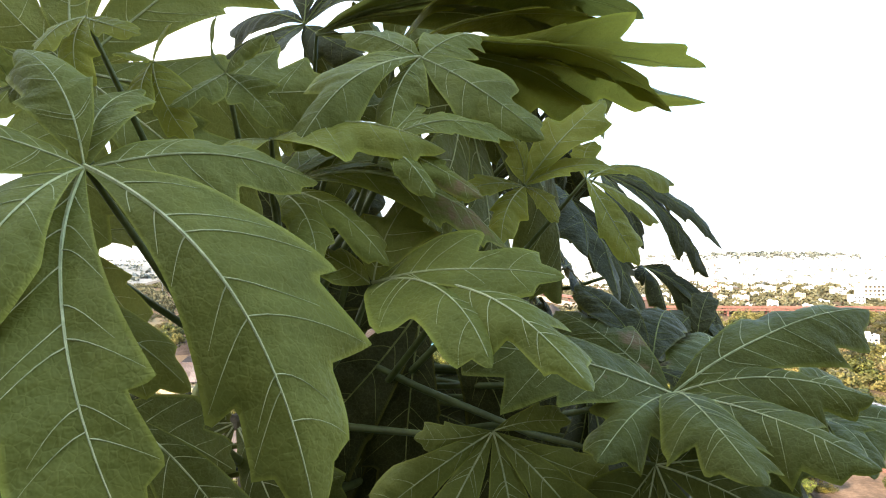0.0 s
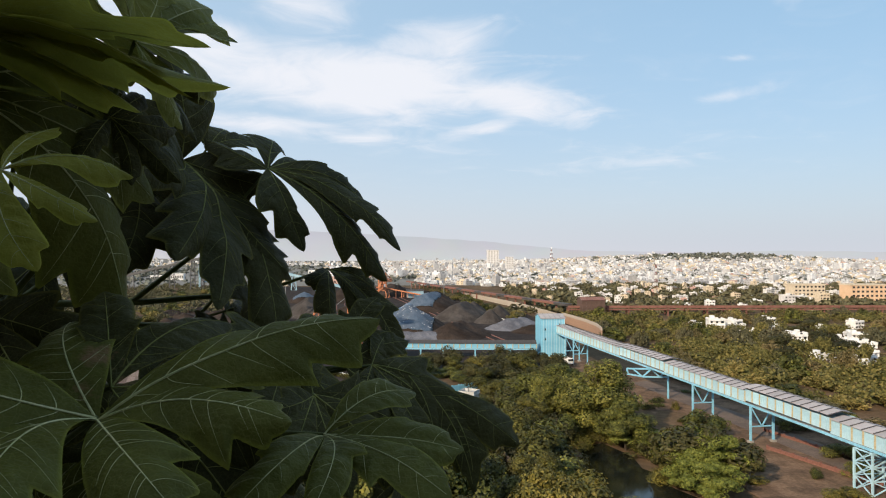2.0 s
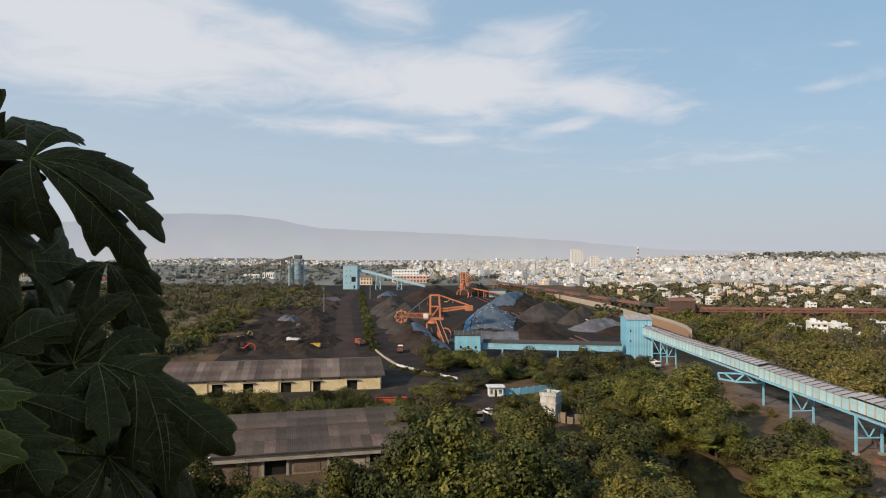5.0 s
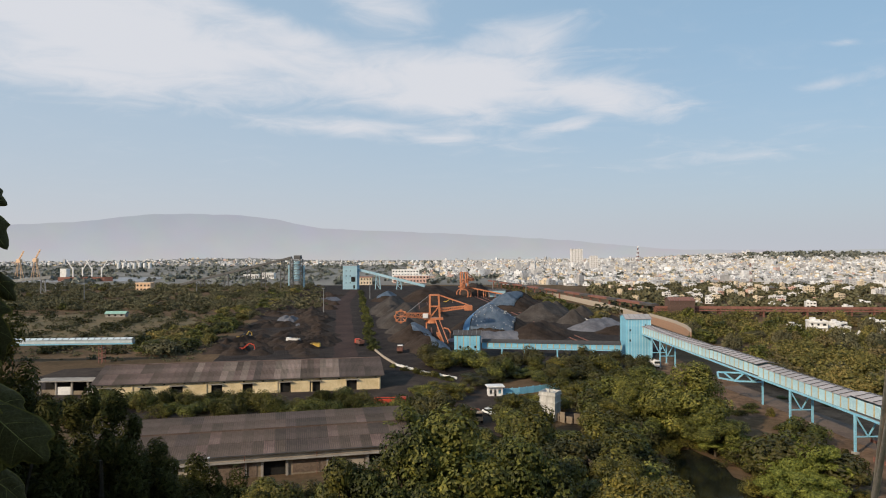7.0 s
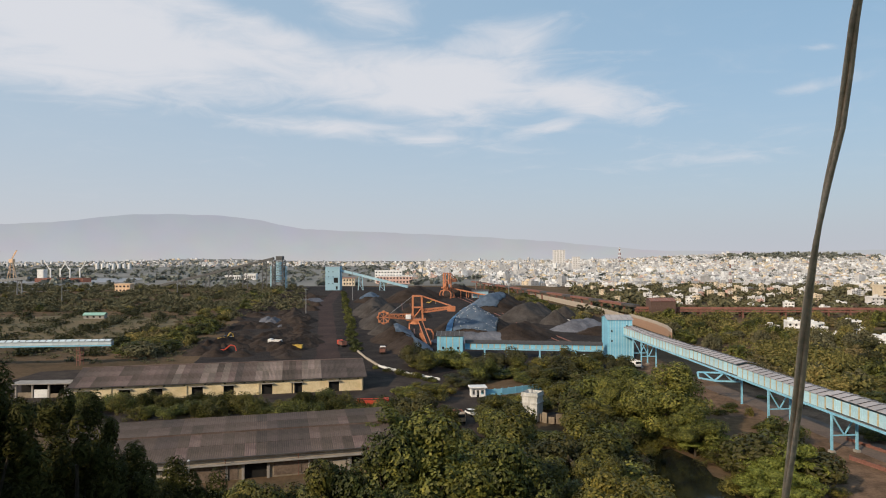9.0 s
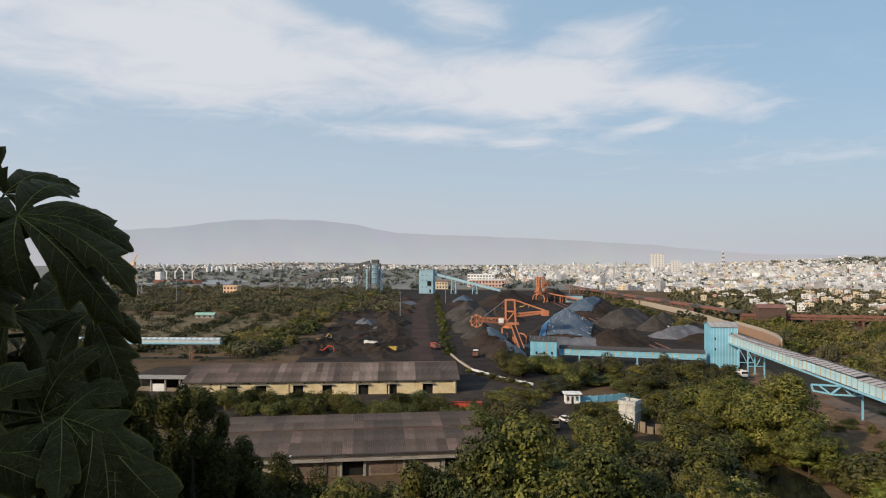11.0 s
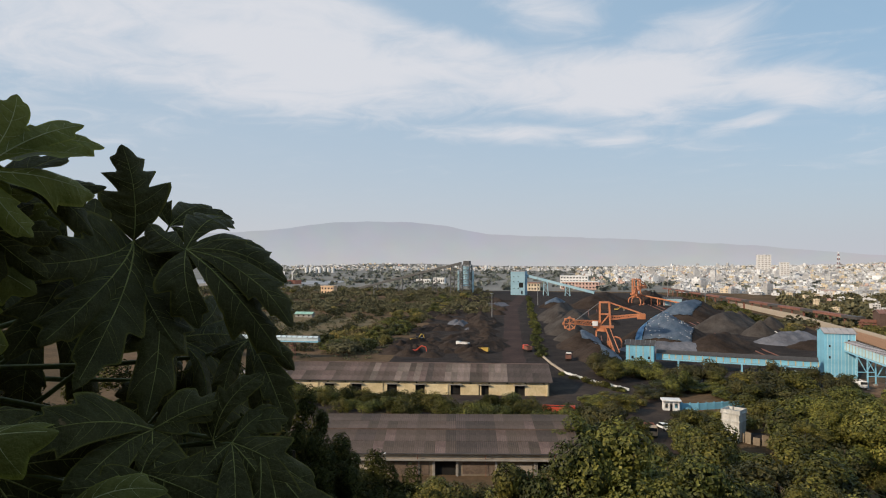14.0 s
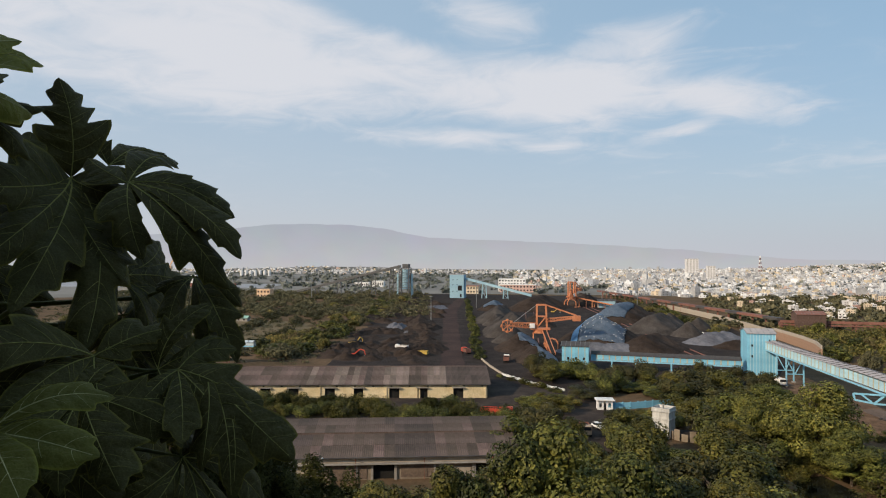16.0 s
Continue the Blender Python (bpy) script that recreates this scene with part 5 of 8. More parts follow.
def heaps():
    rnd = random.Random(5)
    black, grey = "steep black coal heap in the stockyard", "dusty grey ore heap in the stockyard"
    dusty, bright = "dusty blue-grey tarpaulin stretched over a coal heap", "bright blue tarpaulin strip over a coal heap"
    heap(-60, 480, 70, 34, 10.0, 96, 1, "dusty_pile", black)
    heap(-40, 392, 60, 36, 11.0, 100, 2, "dusty_pile", black)
    heap(-29, 322, 34, 26, 7.0, 100, 3, "coal_pile", black, tarps=(("tarp_grey", -.5, .4, -.6, .1, dusty),))
    heap(-20, 290, 36, 20, 5.6, 105, 4, "coal_pile", black, tarps=(("tarp_grey", -.8, .5, -.75, .05, dusty),))
    heap(10, 372, 62, 44, 12.5, 84, 5, "coal_pile", black, tarps=(("tarp_grey", -.86, .1, -.62, .42, dusty), ("tarp", -.98, .35, .44, .60, bright), ("tarp", .12, .26, -.5, .5, bright)))
    heap(33, 336, 50, 32, 7.0, 64, 6, "coal_pile", black)
    heap(46, 430, 56, 38, 10.5, 70, 7, "dusty_pile", black)
    heap(9, 322, 44, 22, 4.0, 14, 12, "grey_pile", grey)
    heap(30, 512, 84, 48, 12.0, 76, 8, "coal_pile", black, tarps=(("tarp_grey", -.8, .2, -.3, .75, dusty),))
    heap(70, 372, 40, 26, 5.6, 40, 9, "grey_pile", grey)
    heap(78, 352, 30, 20, 4.0, 20, 13, "coal_pile", black)
    heap(-40, 620, 110, 52, 11.0, 82, 10, "coal_pile", black)
    heap(2, 690, 90, 46, 10.0, 100, 14, "coal_pile", black)
    heap(-78, 590, 44, 30, 8.0, 96, 15, "coal_pile", black, tarps=(("tarp_grey", -.6, .6, -.6, .6, dusty),))
    heap(-66, 545, 30, 20, 5.0, 80, 16, "coal_pile", black)
    heap(-30, 450, 50, 26, 7.0, 95, 17, "coal_pile", black)
    heap(-104, 420, 60, 24, 4.2, 104, 11, "coal_pile", black, rough=1.0)
    # sharp ridged heaps in a row beside the haul road
    for k, (x, y, h) in enumerate(((-36, 352, 7.5), (-43, 378, 8.0), (-50, 412, 8.0), (-56, 446, 7.0), (-62, 520, 8.0), (60, 404, 7.5), (72, 446, 7.0), (58, 470, 8.0))):
        heap(x, y, h * 3.6, h * 2.7, h, 70 + 9 * (k % 3), 60 + k, "dusty_pile", "sharp-ridged dusty grey-black coal heap", rough=0.35)
    for i in range(120):
        yy = 275 + rnd.random() ** 1.2 * 420
        xx = -62 - (yy - 280) * 0.19 - rnd.uniform(4, 50 + (yy - 280) * 0.06)
        heap(xx, yy, rnd.uniform(10, 40), rnd.uniform(7, 15), rnd.uniform(0.8, 3.4), rnd.uniform(60, 130), 20 + i, "coal_pile" if rnd.random() < 0.94 else "grey_pile", "low loose heap of coal waste", rough=0.9)


heaps()
# white sand bags holding the sheets down
bag_rnd = random.Random(2)
for i in range(60):
    u, v = bag_rnd.uniform(-.86, .1), bag_rnd.uniform(-.62, .42)
    z = heap_height(u * 31, v, 62, 44, 12.5, 5) + 0.4
    p = pose(10, 372, 0.1, 0, 0, 84) @ Vector((u * 31, v * 22, z))
    bm = bmesh.new()
    box(bm, (0, 0, 0.1), (0.6, 0.4, 0.3), bevel=0.1)
    o = link_mesh("sandbag", bm, M["white"])
    o.matrix_basis = pose(*p, 0, 0, bag_rnd.uniform(0, 180))
    tagged(o, "white sandbag weighing down a tarpaulin", "sandbag", "sandbags on the sheets")


# ---- stacker and reclaimer ----
def lattice_boom(bm, p, q, w, h, n):
    p, q = Vector(p), Vector(q)
    d = (q - p).normalized()
    side = d.cross(Vector((0, 0, 1))).normalized() * w / 2
    up = Vector((0, 0, h))
    for s in (side, -side):
        beam(bm, p + s, q + s, 0.5)
        beam(bm, p + s + up, q + s + up * 0.6, 0.45)
        for k in range(n):
            a, b = p.lerp(q, k / n) + s, p.lerp(q, (k + 1) / n) + s
            ua, ub = up * (1 - 0.4 * k / n), up * (1 - 0.4 * (k + 1) / n)
            beam(bm, a, a + ua, 0.32)
            beam(bm, a if k % 2 else a + ua, b + ub if k % 2 else b, 0.3)
    for k in range(n + 1):
        c = p.lerp(q, k / n)
        beam(bm, c + side, c - side, 0.22)


def stacker(name, x, y, rz, k, label):
    ob = empty(name, x, y, 0, rz)
    ob.scale = (k, k, k)
    for sx in (-4, 4):
        bm = bmesh.new()
        pts = [(sx, -5.5, 0.6), (sx, -5.5, 4.5), (sx, -4.2, 6.8), (sx, 0, 7.4), (sx, 4.2, 6.8), (sx, 5.5, 4.5), (sx, 5.5, 0.6)]
        for a, b in zip(pts, pts[1:]):
            beam(bm, a, b, 0.7, 0.7)
        part("portal_leg", bm, M["orange"], ob)
        for u in (-5.5, 5.5):
            bm = bmesh.new()
            box(bm, (sx, u, 0.6), (4.5, 1.0, 1.1), bevel=0.15)
            part("bogie", bm, M["orange"], ob)
    bm = bmesh.new()
    tube(bm, [(0, 0, 7.2), (0, 0, 9.0)], [4.0, 4.0], 16)
    box(bm, (0, 0, 9.6), (11, 7, 1.0), bevel=0.1)
    part("slewing_deck", bm, M["orange"], ob)
    for u in (-2.6, 2.6):
        bm = bmesh.new()
        beam(bm, (-2, u, 10), (-2, u, 23), 1.1, 1.1)
        beam(bm, (3.6, u, 10), (3.0, u, 23), 1.0, 1.0)
        beam(bm, (-2, u, 23), (3.0, u, 23), 0.7, 0.7)
        beam(bm, (-2, u, 16.5), (3.3, u, 16.5), 0.5, 0.5)
        beam(bm, (-2, u, 10), (3.2, u, 16.5), 0.4, 0.4)
        part("mast_frame", bm, M["orange"], ob)
    bm = bmesh.new()
    for z in (16.5, 23):
        for x_ in (-2, 3.1):
            beam(bm, (x_, -2.6, z), (x_, 2.6, z), 0.5)
    part("cross_beam", bm, M["orange"], ob)
    bm = bmesh.new()
    lattice_boom(bm, (-2, 0, 9.6), (-17, -6, 11.4), 3.4, 3.0, 7)
    part("boom", bm, M["orange"], ob, "orange lattice boom")
    bm = bmesh.new()
    beam(bm, (-3, 0, 11.4), (-17, -6, 13.1), 1.6, 0.3)
    part("boom_belt", bm, M["rubber"], ob)
    hub, ring = Vector((-18.2, -6.4, 11.4)), 3.2
    rim = [hub + Vector((ring * math.cos(a_ * math.pi / 8), 0, ring * math.sin(a_ * math.pi / 8))) for a_ in range(17)]
    bm = bmesh.new()
    for p0, p1 in zip(rim, rim[1:]):
        beam(bm, p0, p1, 0.9, 0.5)
    wheel = part("bucket_wheel", bm, M["orange"], ob, "orange bucket wheel")
    for p0 in rim[:-1:2]:
        bm = bmesh.new()
        beam(bm, hub, p0, 0.3)
        part("spoke", bm, M["orange"], wheel)
        bm = bmesh.new()
        box(bm, p0, (1.3, 1.5, 1.3), bevel=0.2)
        part("bucket", bm, M["orange"], wheel)
    bm = bmesh.new()
    lattice_boom(bm, (3, 0, 13.4), (20, 0, 15.8), 3.0, 1.8, 7)
    part("counter_boom", bm, M["orange"], ob)
    bm = bmesh.new()
    box(bm, (20, 0, 15.6), (4.5, 4, 3.0), bevel=0.2)
    part("counterweight", bm, M["orange"], ob)
    for u in (-1.6, 1.6):
        bm = bmesh.new()
        beam(bm, (3.0, u, 23), (20, u, 17.2), 0.6)
        part("stay", bm, M["orange"], ob)
        bm = bmesh.new()
        beam(bm, (-2, u, 23), (-15, u - 5, 13.2), 0.14)
        part("stay", bm, M["steel"], ob)
    bm = bmesh.new()
    box(bm, (-4.5, -3.4, 11.4), (3.0, 2.2, 2.6), bevel=0.15)
    part("cabin", bm, M["white"], ob)
    bm = bmesh.new()
    beam(bm, (2, -2, 8.8), (6, -44, 1.2), 2.0, 1.0)
    part("tail_conveyor", bm, M["rubber"], ob)
    for s in (-1, 1):
        bm = bmesh.new()
        beam(bm, (2 + 1.1 * s, -2, 9.2), (6 + 1.1 * s, -44, 1.6), 0.35, 0.9)
        part("tail_girder", bm, M["orange"], ob)
    for k_ in range(6):
        t = 0.25 + 0.13 * k_
        bm = bmesh.new()
        for s in (-1, 1):
            beam(bm, (2 + 4 * t + s, -2 - 42 * t, 0), (2 + 4 * t + s, -2 - 42 * t, 8.8 - 7.6 * t), 0.25)
        part("tail_support", bm, M["orange"], ob)
    bm = bmesh.new()
    pts = [(3.0, -18, 0.4), (3.0, -18, 4), (4.0, -18, 5.6), (6.0, -18, 6.2), (8.0, -18, 5.6), (9.0, -18, 4), (9.0, -18, 0.4)]
    for a, b in zip(pts, pts[1:]):
        beam(bm, a, b, 0.7, 0.7)
    part("rear_arch", bm, M["orange"], ob)
    return tagged(ob, label, "stacker", "stacker machines in the yard")


stacker("stacker", -20.5, 338.0, 4, 0.90, "large orange coal stacker with a lattice boom and stays")
stacker("stacker", -10, 640, 70, 1.05, "distant orange coal stacker beyond the heaps")
for x0, y0, x1, y1 in ((-22, 290, -60, 700), (-17, 290, -52, 700), (52, 300, -6, 690), (57, 300, 0, 690)):
    bm = bmesh.new()
    beam(bm, (x0, y0, 0.25), (x1, y1, 0.25), 0.5, 0.35)
    tagged(link_mesh("rail", bm, M["rust"]), "rusty machine rail along the heaps", "rail", "rails of the stackers", "structure")
clad_house("drive_house", -40, 640, 0, 12, 8, 6, "small pale-blue sheet shed among the heaps", 6, mats=("blue_far", "blue_far", "roof_dark"), strip_each=0)
clad_house("drive_house", 14, 640, 0, 16, 8, 6.5, "small pale-blue sheet shed among the heaps", 6, mats=("blue_far", "blue_far", "roof_dark"), strip_each=0)


# ---- walls and bridge ----
def run_wall(name, pts, h, t, mat, label, panel=6.0, coping=None, h1=None):
    """A wall of separate panels with posts along a line."""
    ob = empty(name, 0, 0, 0)
    total = sum(math.dist(a, b) for a, b in zip(pts, pts[1:]))
    done = 0.0
    for (x0, y0), (x1, y1) in zip(pts, pts[1:]):
        d = math.dist((x0, y0), (x1, y1))
        n = max(1, round(d / panel))
        rz = math.degrees(math.atan2(y1 - y0, x1 - x0))
        for k in range(n):
            f = (k + 0.5) / n
            hh = h + ((h1 or h) - h) * (done + d * f) / total
            bm = bmesh.new()
            box(bm, (0, 0, hh / 2), (d / n - 0.25, t, hh))
            o = part("wall_panel", bm, M[mat], ob)
            if coping:
                bm = bmesh.new()
                box(bm, (0, 0, hh + 0.8), (d / n, t + 0.1, 1.6))
                part("coping", bm, M[coping], o)
            o.matrix_basis = pose(x0 + (x1 - x0) * f, y0 + (y1 - y0) * f, 0, 0, 0, rz)
            bm = bmesh.new()
            box(bm, (0, 0, hh / 2 + 0.1), (0.3, t + 0.12, hh + 0.2))
            o = part("post", bm, M[mat], ob)
            o.matrix_basis = pose(x0 + (x1 - x0) * k / n, y0 + (y1 - y0) * k / n, 0, 0, 0, rz)
        done += d
    return tagged(ob, label, "wall", kind="structure")


run_wall("boundary_wall", [(-46, 294), (-36, 264), (-28.5, 245)], 0.9, 0.3, "pale_wall", "low crumbling dust-stained boundary wall beside the coal yard", 3.0)
run_wall("boundary_wall", [(-28.5, 245), (-17, 230), (-5, 219)], 0.85, 0.3, "white", "low dirty-white boundary wall beside the coal yard", 4.0)
run_wall("screen_wall", [(101, 312), (105, 332), (106.5, 356), (106, 380), (105, 400)], 5.0, 0.4, "tan_wall", "tall curved wind-screen wall with a pale upper band", 3.0, "pale_wall", 4.4)
run_wall("boundary_wall", [(105, 400), (103.5, 430), (99, 505), (84, 600), (68, 690)], 3.0, 0.4, "pale_wall", "long pale panelled boundary wall behind the heaps", 5.0, "pale_wall", 2.0)
run_wall("low_wall", [(84, 352), (74, 400), (62, 450)], 1.0, 0.3, "white", "low white kerb wall beside the heaps", 6.0)
run_wall("blue_fence", [(7.5, 195), (14, 197), (27, 205)], 1.9, 0.12, "blue_sheet", "light-blue sheet fence behind the gate house", 2.4)
run_wall("road_barrier", [(80.5, 136), (88, 112)], 0.8, 0.35, "rust", "low rusty-red road barrier", 3.0)
run_wall("road_barrier", [(88, 150), (95, 122)], 0.7, 0.3, "rust", "low rusty-red road barrier", 3.0)


def rail_bridge():
    ob = empty("elevated_track", 0, 0, 0)
    a, b = Vector((120, 447, 0)), Vector((420, 432, 0))
    n = 22
    for k in range(n):
        p, q = a.lerp(b, k / n), a.lerp(b, (k + 1) / n)
        bm = bmesh.new()
        beam(bm, p + Vector((0, 0, 5.4)), q + Vector((0, 0, 5.4)), 6.0, 0.5)
        beam(bm, p + Vector((0, -3, 6.2)), q + Vector((0, -3, 6.2)), 0.3, 1.5)
        part("deck", bm, M["rust"], ob)
        bm = bmesh.new()
        beam(bm, p + Vector((0, -3.2, 4.2)), q + Vector((0, -3.2, 4.2)), 0.5, 0.9)
        part("girder", bm, M["rust"], ob)
        for dx in (-2.4, 2.4):
            bm = bmesh.new()
            beam(bm, p + Vector((1, dx, -0.3)), p + Vector((1, dx, 5.2)), 1.0, 0.8)
            part("pier", bm, M["rust"], ob)
    tagged(ob, "long rusty-red elevated conveyor track on piers", "bridge", kind="structure")
    ob = empty("elevated_track", 0, 0, 0)
    a, b = Vector((122, 450, 0)), Vector((20, 860, 0))
    for k in range(24):
        p, q = a.lerp(b, k / 24), a.lerp(b, (k + 1) / 24)
        bm = bmesh.new()
        beam(bm, p + Vector((0, 0, 7.0)), q + Vector((0, 0, 7.0)), 5.0, 1.6)
        part("deck", bm, M["rust"] if k % 3 else M["roof_dark"], ob)
        bm = bmesh.new()
        beam(bm, p + Vector((0, 0, -0.3)), p + Vector((0, 0, 6.4)), 1.2, 1.2)
        part("pier", bm, M["rust"], ob)
    tagged(ob, "brown elevated conveyor running away behind the wall", "conveyor", kind="structure")
    clad_house("junction_house", 128, 438, 0, 16, 12, 11, "brown sheet-clad junction house on the elevated track", 5, 2.0, mats=("brown_sheet", "brown_sheet", "rust"), strip_each=0)


rail_bridge()

# ---- city ----
def house(seed, w, d, floors, wall_mat, label, blockish=False):
    """A flat-roofed house with slabs, parapet, stair head, tank and window openings in frames; origin at its centre."""
    rnd = random.Random(seed)
    fh = 3.2
    h = fh * floors
    ob = empty("house")
    bm = bmesh.new()
    box(bm, (0, 0, h / 2 - 0.5), (w, d, h + 1.0))
    part("wall", bm, M[wall_mat], ob)
    bm = bmesh.new()
    box(bm, (0, 0, h + 0.1), (w + 0.8, d + 0.8, 0.2), bevel=0.03)
    for sx, sy, lx, ly in ((0, -d / 2, w, 0.2), (0, d / 2, w, 0.2), (-w / 2, 0, 0.2, d), (w / 2, 0, 0.2, d)):
        box(bm, (sx, sy, h + 0.65), (lx, ly, 0.9))
    part("roof", bm, M[wall_mat], ob)
    bm = bmesh.new()
    box(bm, (w * rnd.uniform(-.25, .25), d * 0.2, h + 1.4), (3.2, 3.0, 2.6), bevel=0.05)
    part("stair_head", bm, M[wall_mat], ob)
    bm = bmesh.new()
    tx = w * rnd.uniform(-.3, .3)
    tube(bm, [(tx, -d * 0.2, h + 0.2), (tx, -d * 0.2, h + 1.8)], [0.8, 0.75], 10)
    part("water_tank", bm, M["rubber"], ob)
    n = max(2, int(w / 3.2))
    for f in range(floors):
        for k in range(n):
            bm = bmesh.new()
            wide = 1.3 if rnd.random() < 0.7 else 2.0
            box(bm, (-w / 2 + w * (k + 0.5) / n, -d / 2 - 0.02, f * fh + 1.7), (wide, 0.12, 1.4))
            part("window", bm, M["glass_dark"], ob)
        bm = bmesh.new()
        box(bm, (0, -d / 2 - 0.45, f * fh + 2.7), (w, 0.9, 0.12))
        part("sunshade", bm, M[wall_mat], ob)
    return tagged(ob, label, "house", "houses at the edge of the city")


# ochre and pink are desaturated: distance haze goes into the paint colour
M["ochre"] = material("haze_paled_ochre_paint", [(0.58, 0.48, 0.36), (0.68, 0.58, 0.44)], 0.2, 2, 0.9, 0.1)
M["pink"] = material("haze_paled_pink_plaster", [(0.52, 0.34, 0.29), (0.62, 0.42, 0.36)], 0.2, 2, 0.9, 0.1)
M["pale"] = material("off_white_plaster", [(0.59, 0.57, 0.56), (0.71, 0.69, 0.68)], 0.2, 2, 0.9, 0.1)
M["peach"] = material("peach_plaster", [(0.66, 0.44, 0.28), (0.74, 0.52, 0.35)], 0.2, 2, 0.9, 0.1)
M["tile"] = material("red_brown_tile_roof", [(0.26, 0.12, 0.085), (0.34, 0.17, 0.12)], 0.3, 3, 0.9, 0.2)


def near_houses():
    rnd = random.Random(21)
    kinds = [house(1, 11, 9, 2, "white", "white two-storey flat-roofed house"), house(2, 12, 10, 3, "pale", "off-white three-storey flat-roofed house"),
             house(3, 9, 7, 1, "white", "small white single-storey house"), house(4, 11, 9, 3, "ochre", "pale ochre three-storey house"),
             house(5, 14, 10, 4, "ochre", "pale ochre four-storey apartment house"), house(6, 10, 8, 2, "pink", "haze-paled pink two-storey house")]
    spots = [(183, 362, 0), (193, 357, 2), (190, 331, 2), (176, 322, 2), (190, 297, 0), (178, 288, 2), (170, 251, 2), (165, 231, 2), (176, 238, 2), (202, 274, 0), (214, 282, 2), (216, 361, 2), (200, 318, 2), (222, 300, 0), (186, 246, 2), (196, 258, 2),
             (150, 360, 2), (166, 352, 2), (176, 372, 2), (196, 366, 0), (208, 352, 2), (222, 376, 0), (236, 346, 2), (248, 372, 2), (206, 320, 2), (232, 318, 2), (262, 356, 0), (214, 300, 2),
             (222, 500, 0), (236, 512, 2), (258, 520, 0), (278, 506, 2), (300, 524, 0), (330, 530, 1), (352, 545, 1), (376, 552, 3), (180, 540, 2), (196, 560, 0), (160, 575, 2)]
    used = set()
    for x, y, k in spots:
        m = pose(x, y, 0, 0, 0, rnd.uniform(-18, 18)) @ Matrix.Scale(0.8, 4)
        if k in used:
            copy_thing(kinds[k], m)
        else:
            kinds[k].matrix_basis = m
            used.add(k)
    for i in range(150):
        y = rnd.uniform(560, 860)
        x = rnd.uniform(0.17 + (860 - y) * 0.0002, 0.84) * y
        k = rnd.choice((0, 0, 1, 1, 3, 4, 4, 5, 1))
        m = pose(x, y, 0, 0, 0, rnd.uniform(-25, 25)) @ Matrix.Scale(rnd.uniform(0.5, 0.78), 4)
        if k in used:
            copy_thing(kinds[k], m)
        else:
            kinds[k].matrix_basis = m
            used.add(k)


near_houses()


def landmark(name, x, y, w, d, h, mat, label, rows, cols, roof=None):
    ob = empty(name, x, y, ground_height(x, y))
    bm = bmesh.new()
    box(bm, (0, 0, h / 2 - 1), (w, d, h + 2))
    part("wall", bm, M[mat], ob)
    bm = bmesh.new()
    box(bm, (0, 0, h + 0.5), (w + 1, d + 1, 1.0))
    part("roof", bm, M[roof or mat], ob)
    for r in range(rows):
        for c in range(cols):
            bm = bmesh.new()
            box(bm, (-w / 2 + w * (c + 0.5) / cols, -d / 2, h * (r + 0.55) / rows), (w / cols * 0.5, 0.3, h / rows * 0.45))
            part("window", bm, M["glass_dark"] if name != "tower_block" else M["concrete"], ob)
    return tagged(ob, label, "building")


landmark("tower_block", 376, 2470, 42, 30, 58, "pale", "pale high-rise block standing above the city", 8, 4)
landmark("tower_block", 292, 1640, 18, 16, 36, "pale", "white slender apartment tower", 8, 3)
landmark("office_building", -92, 965, 52, 20, 10.5, "pink", "long haze-paled pink office building with white eaves", 2, 11, "white")
landmark("office_building", -103, 984, 40, 12, 18.0, "white", "white office block with a stepped roof", 4, 9, "white")
landmark("office_building", -150, 900, 20, 12, 10, "ochre", "pale yellow office block behind the yard", 2, 5, "tile")
landmark("apartment_building", 420, 560, 34, 16, 15, "peach", "peach-coloured four-storey apartment building", 4, 8, "ochre")
landmark("apartment_building", 385, 590, 30, 14, 14, "ochre", "pale ochre apartment building", 4, 8)
landmark("hut", -375, 735, 17, 10, 9, "peach", "small peach-coloured block among scrub", 2, 4)
landmark("hut", -380, 1110, 26, 10, 7.0, "white", "low white works building on the plain", 1, 8)
landmark("hut", -349, 1105, 20, 10, 10, "white", "low white works building on the plain", 1, 6)


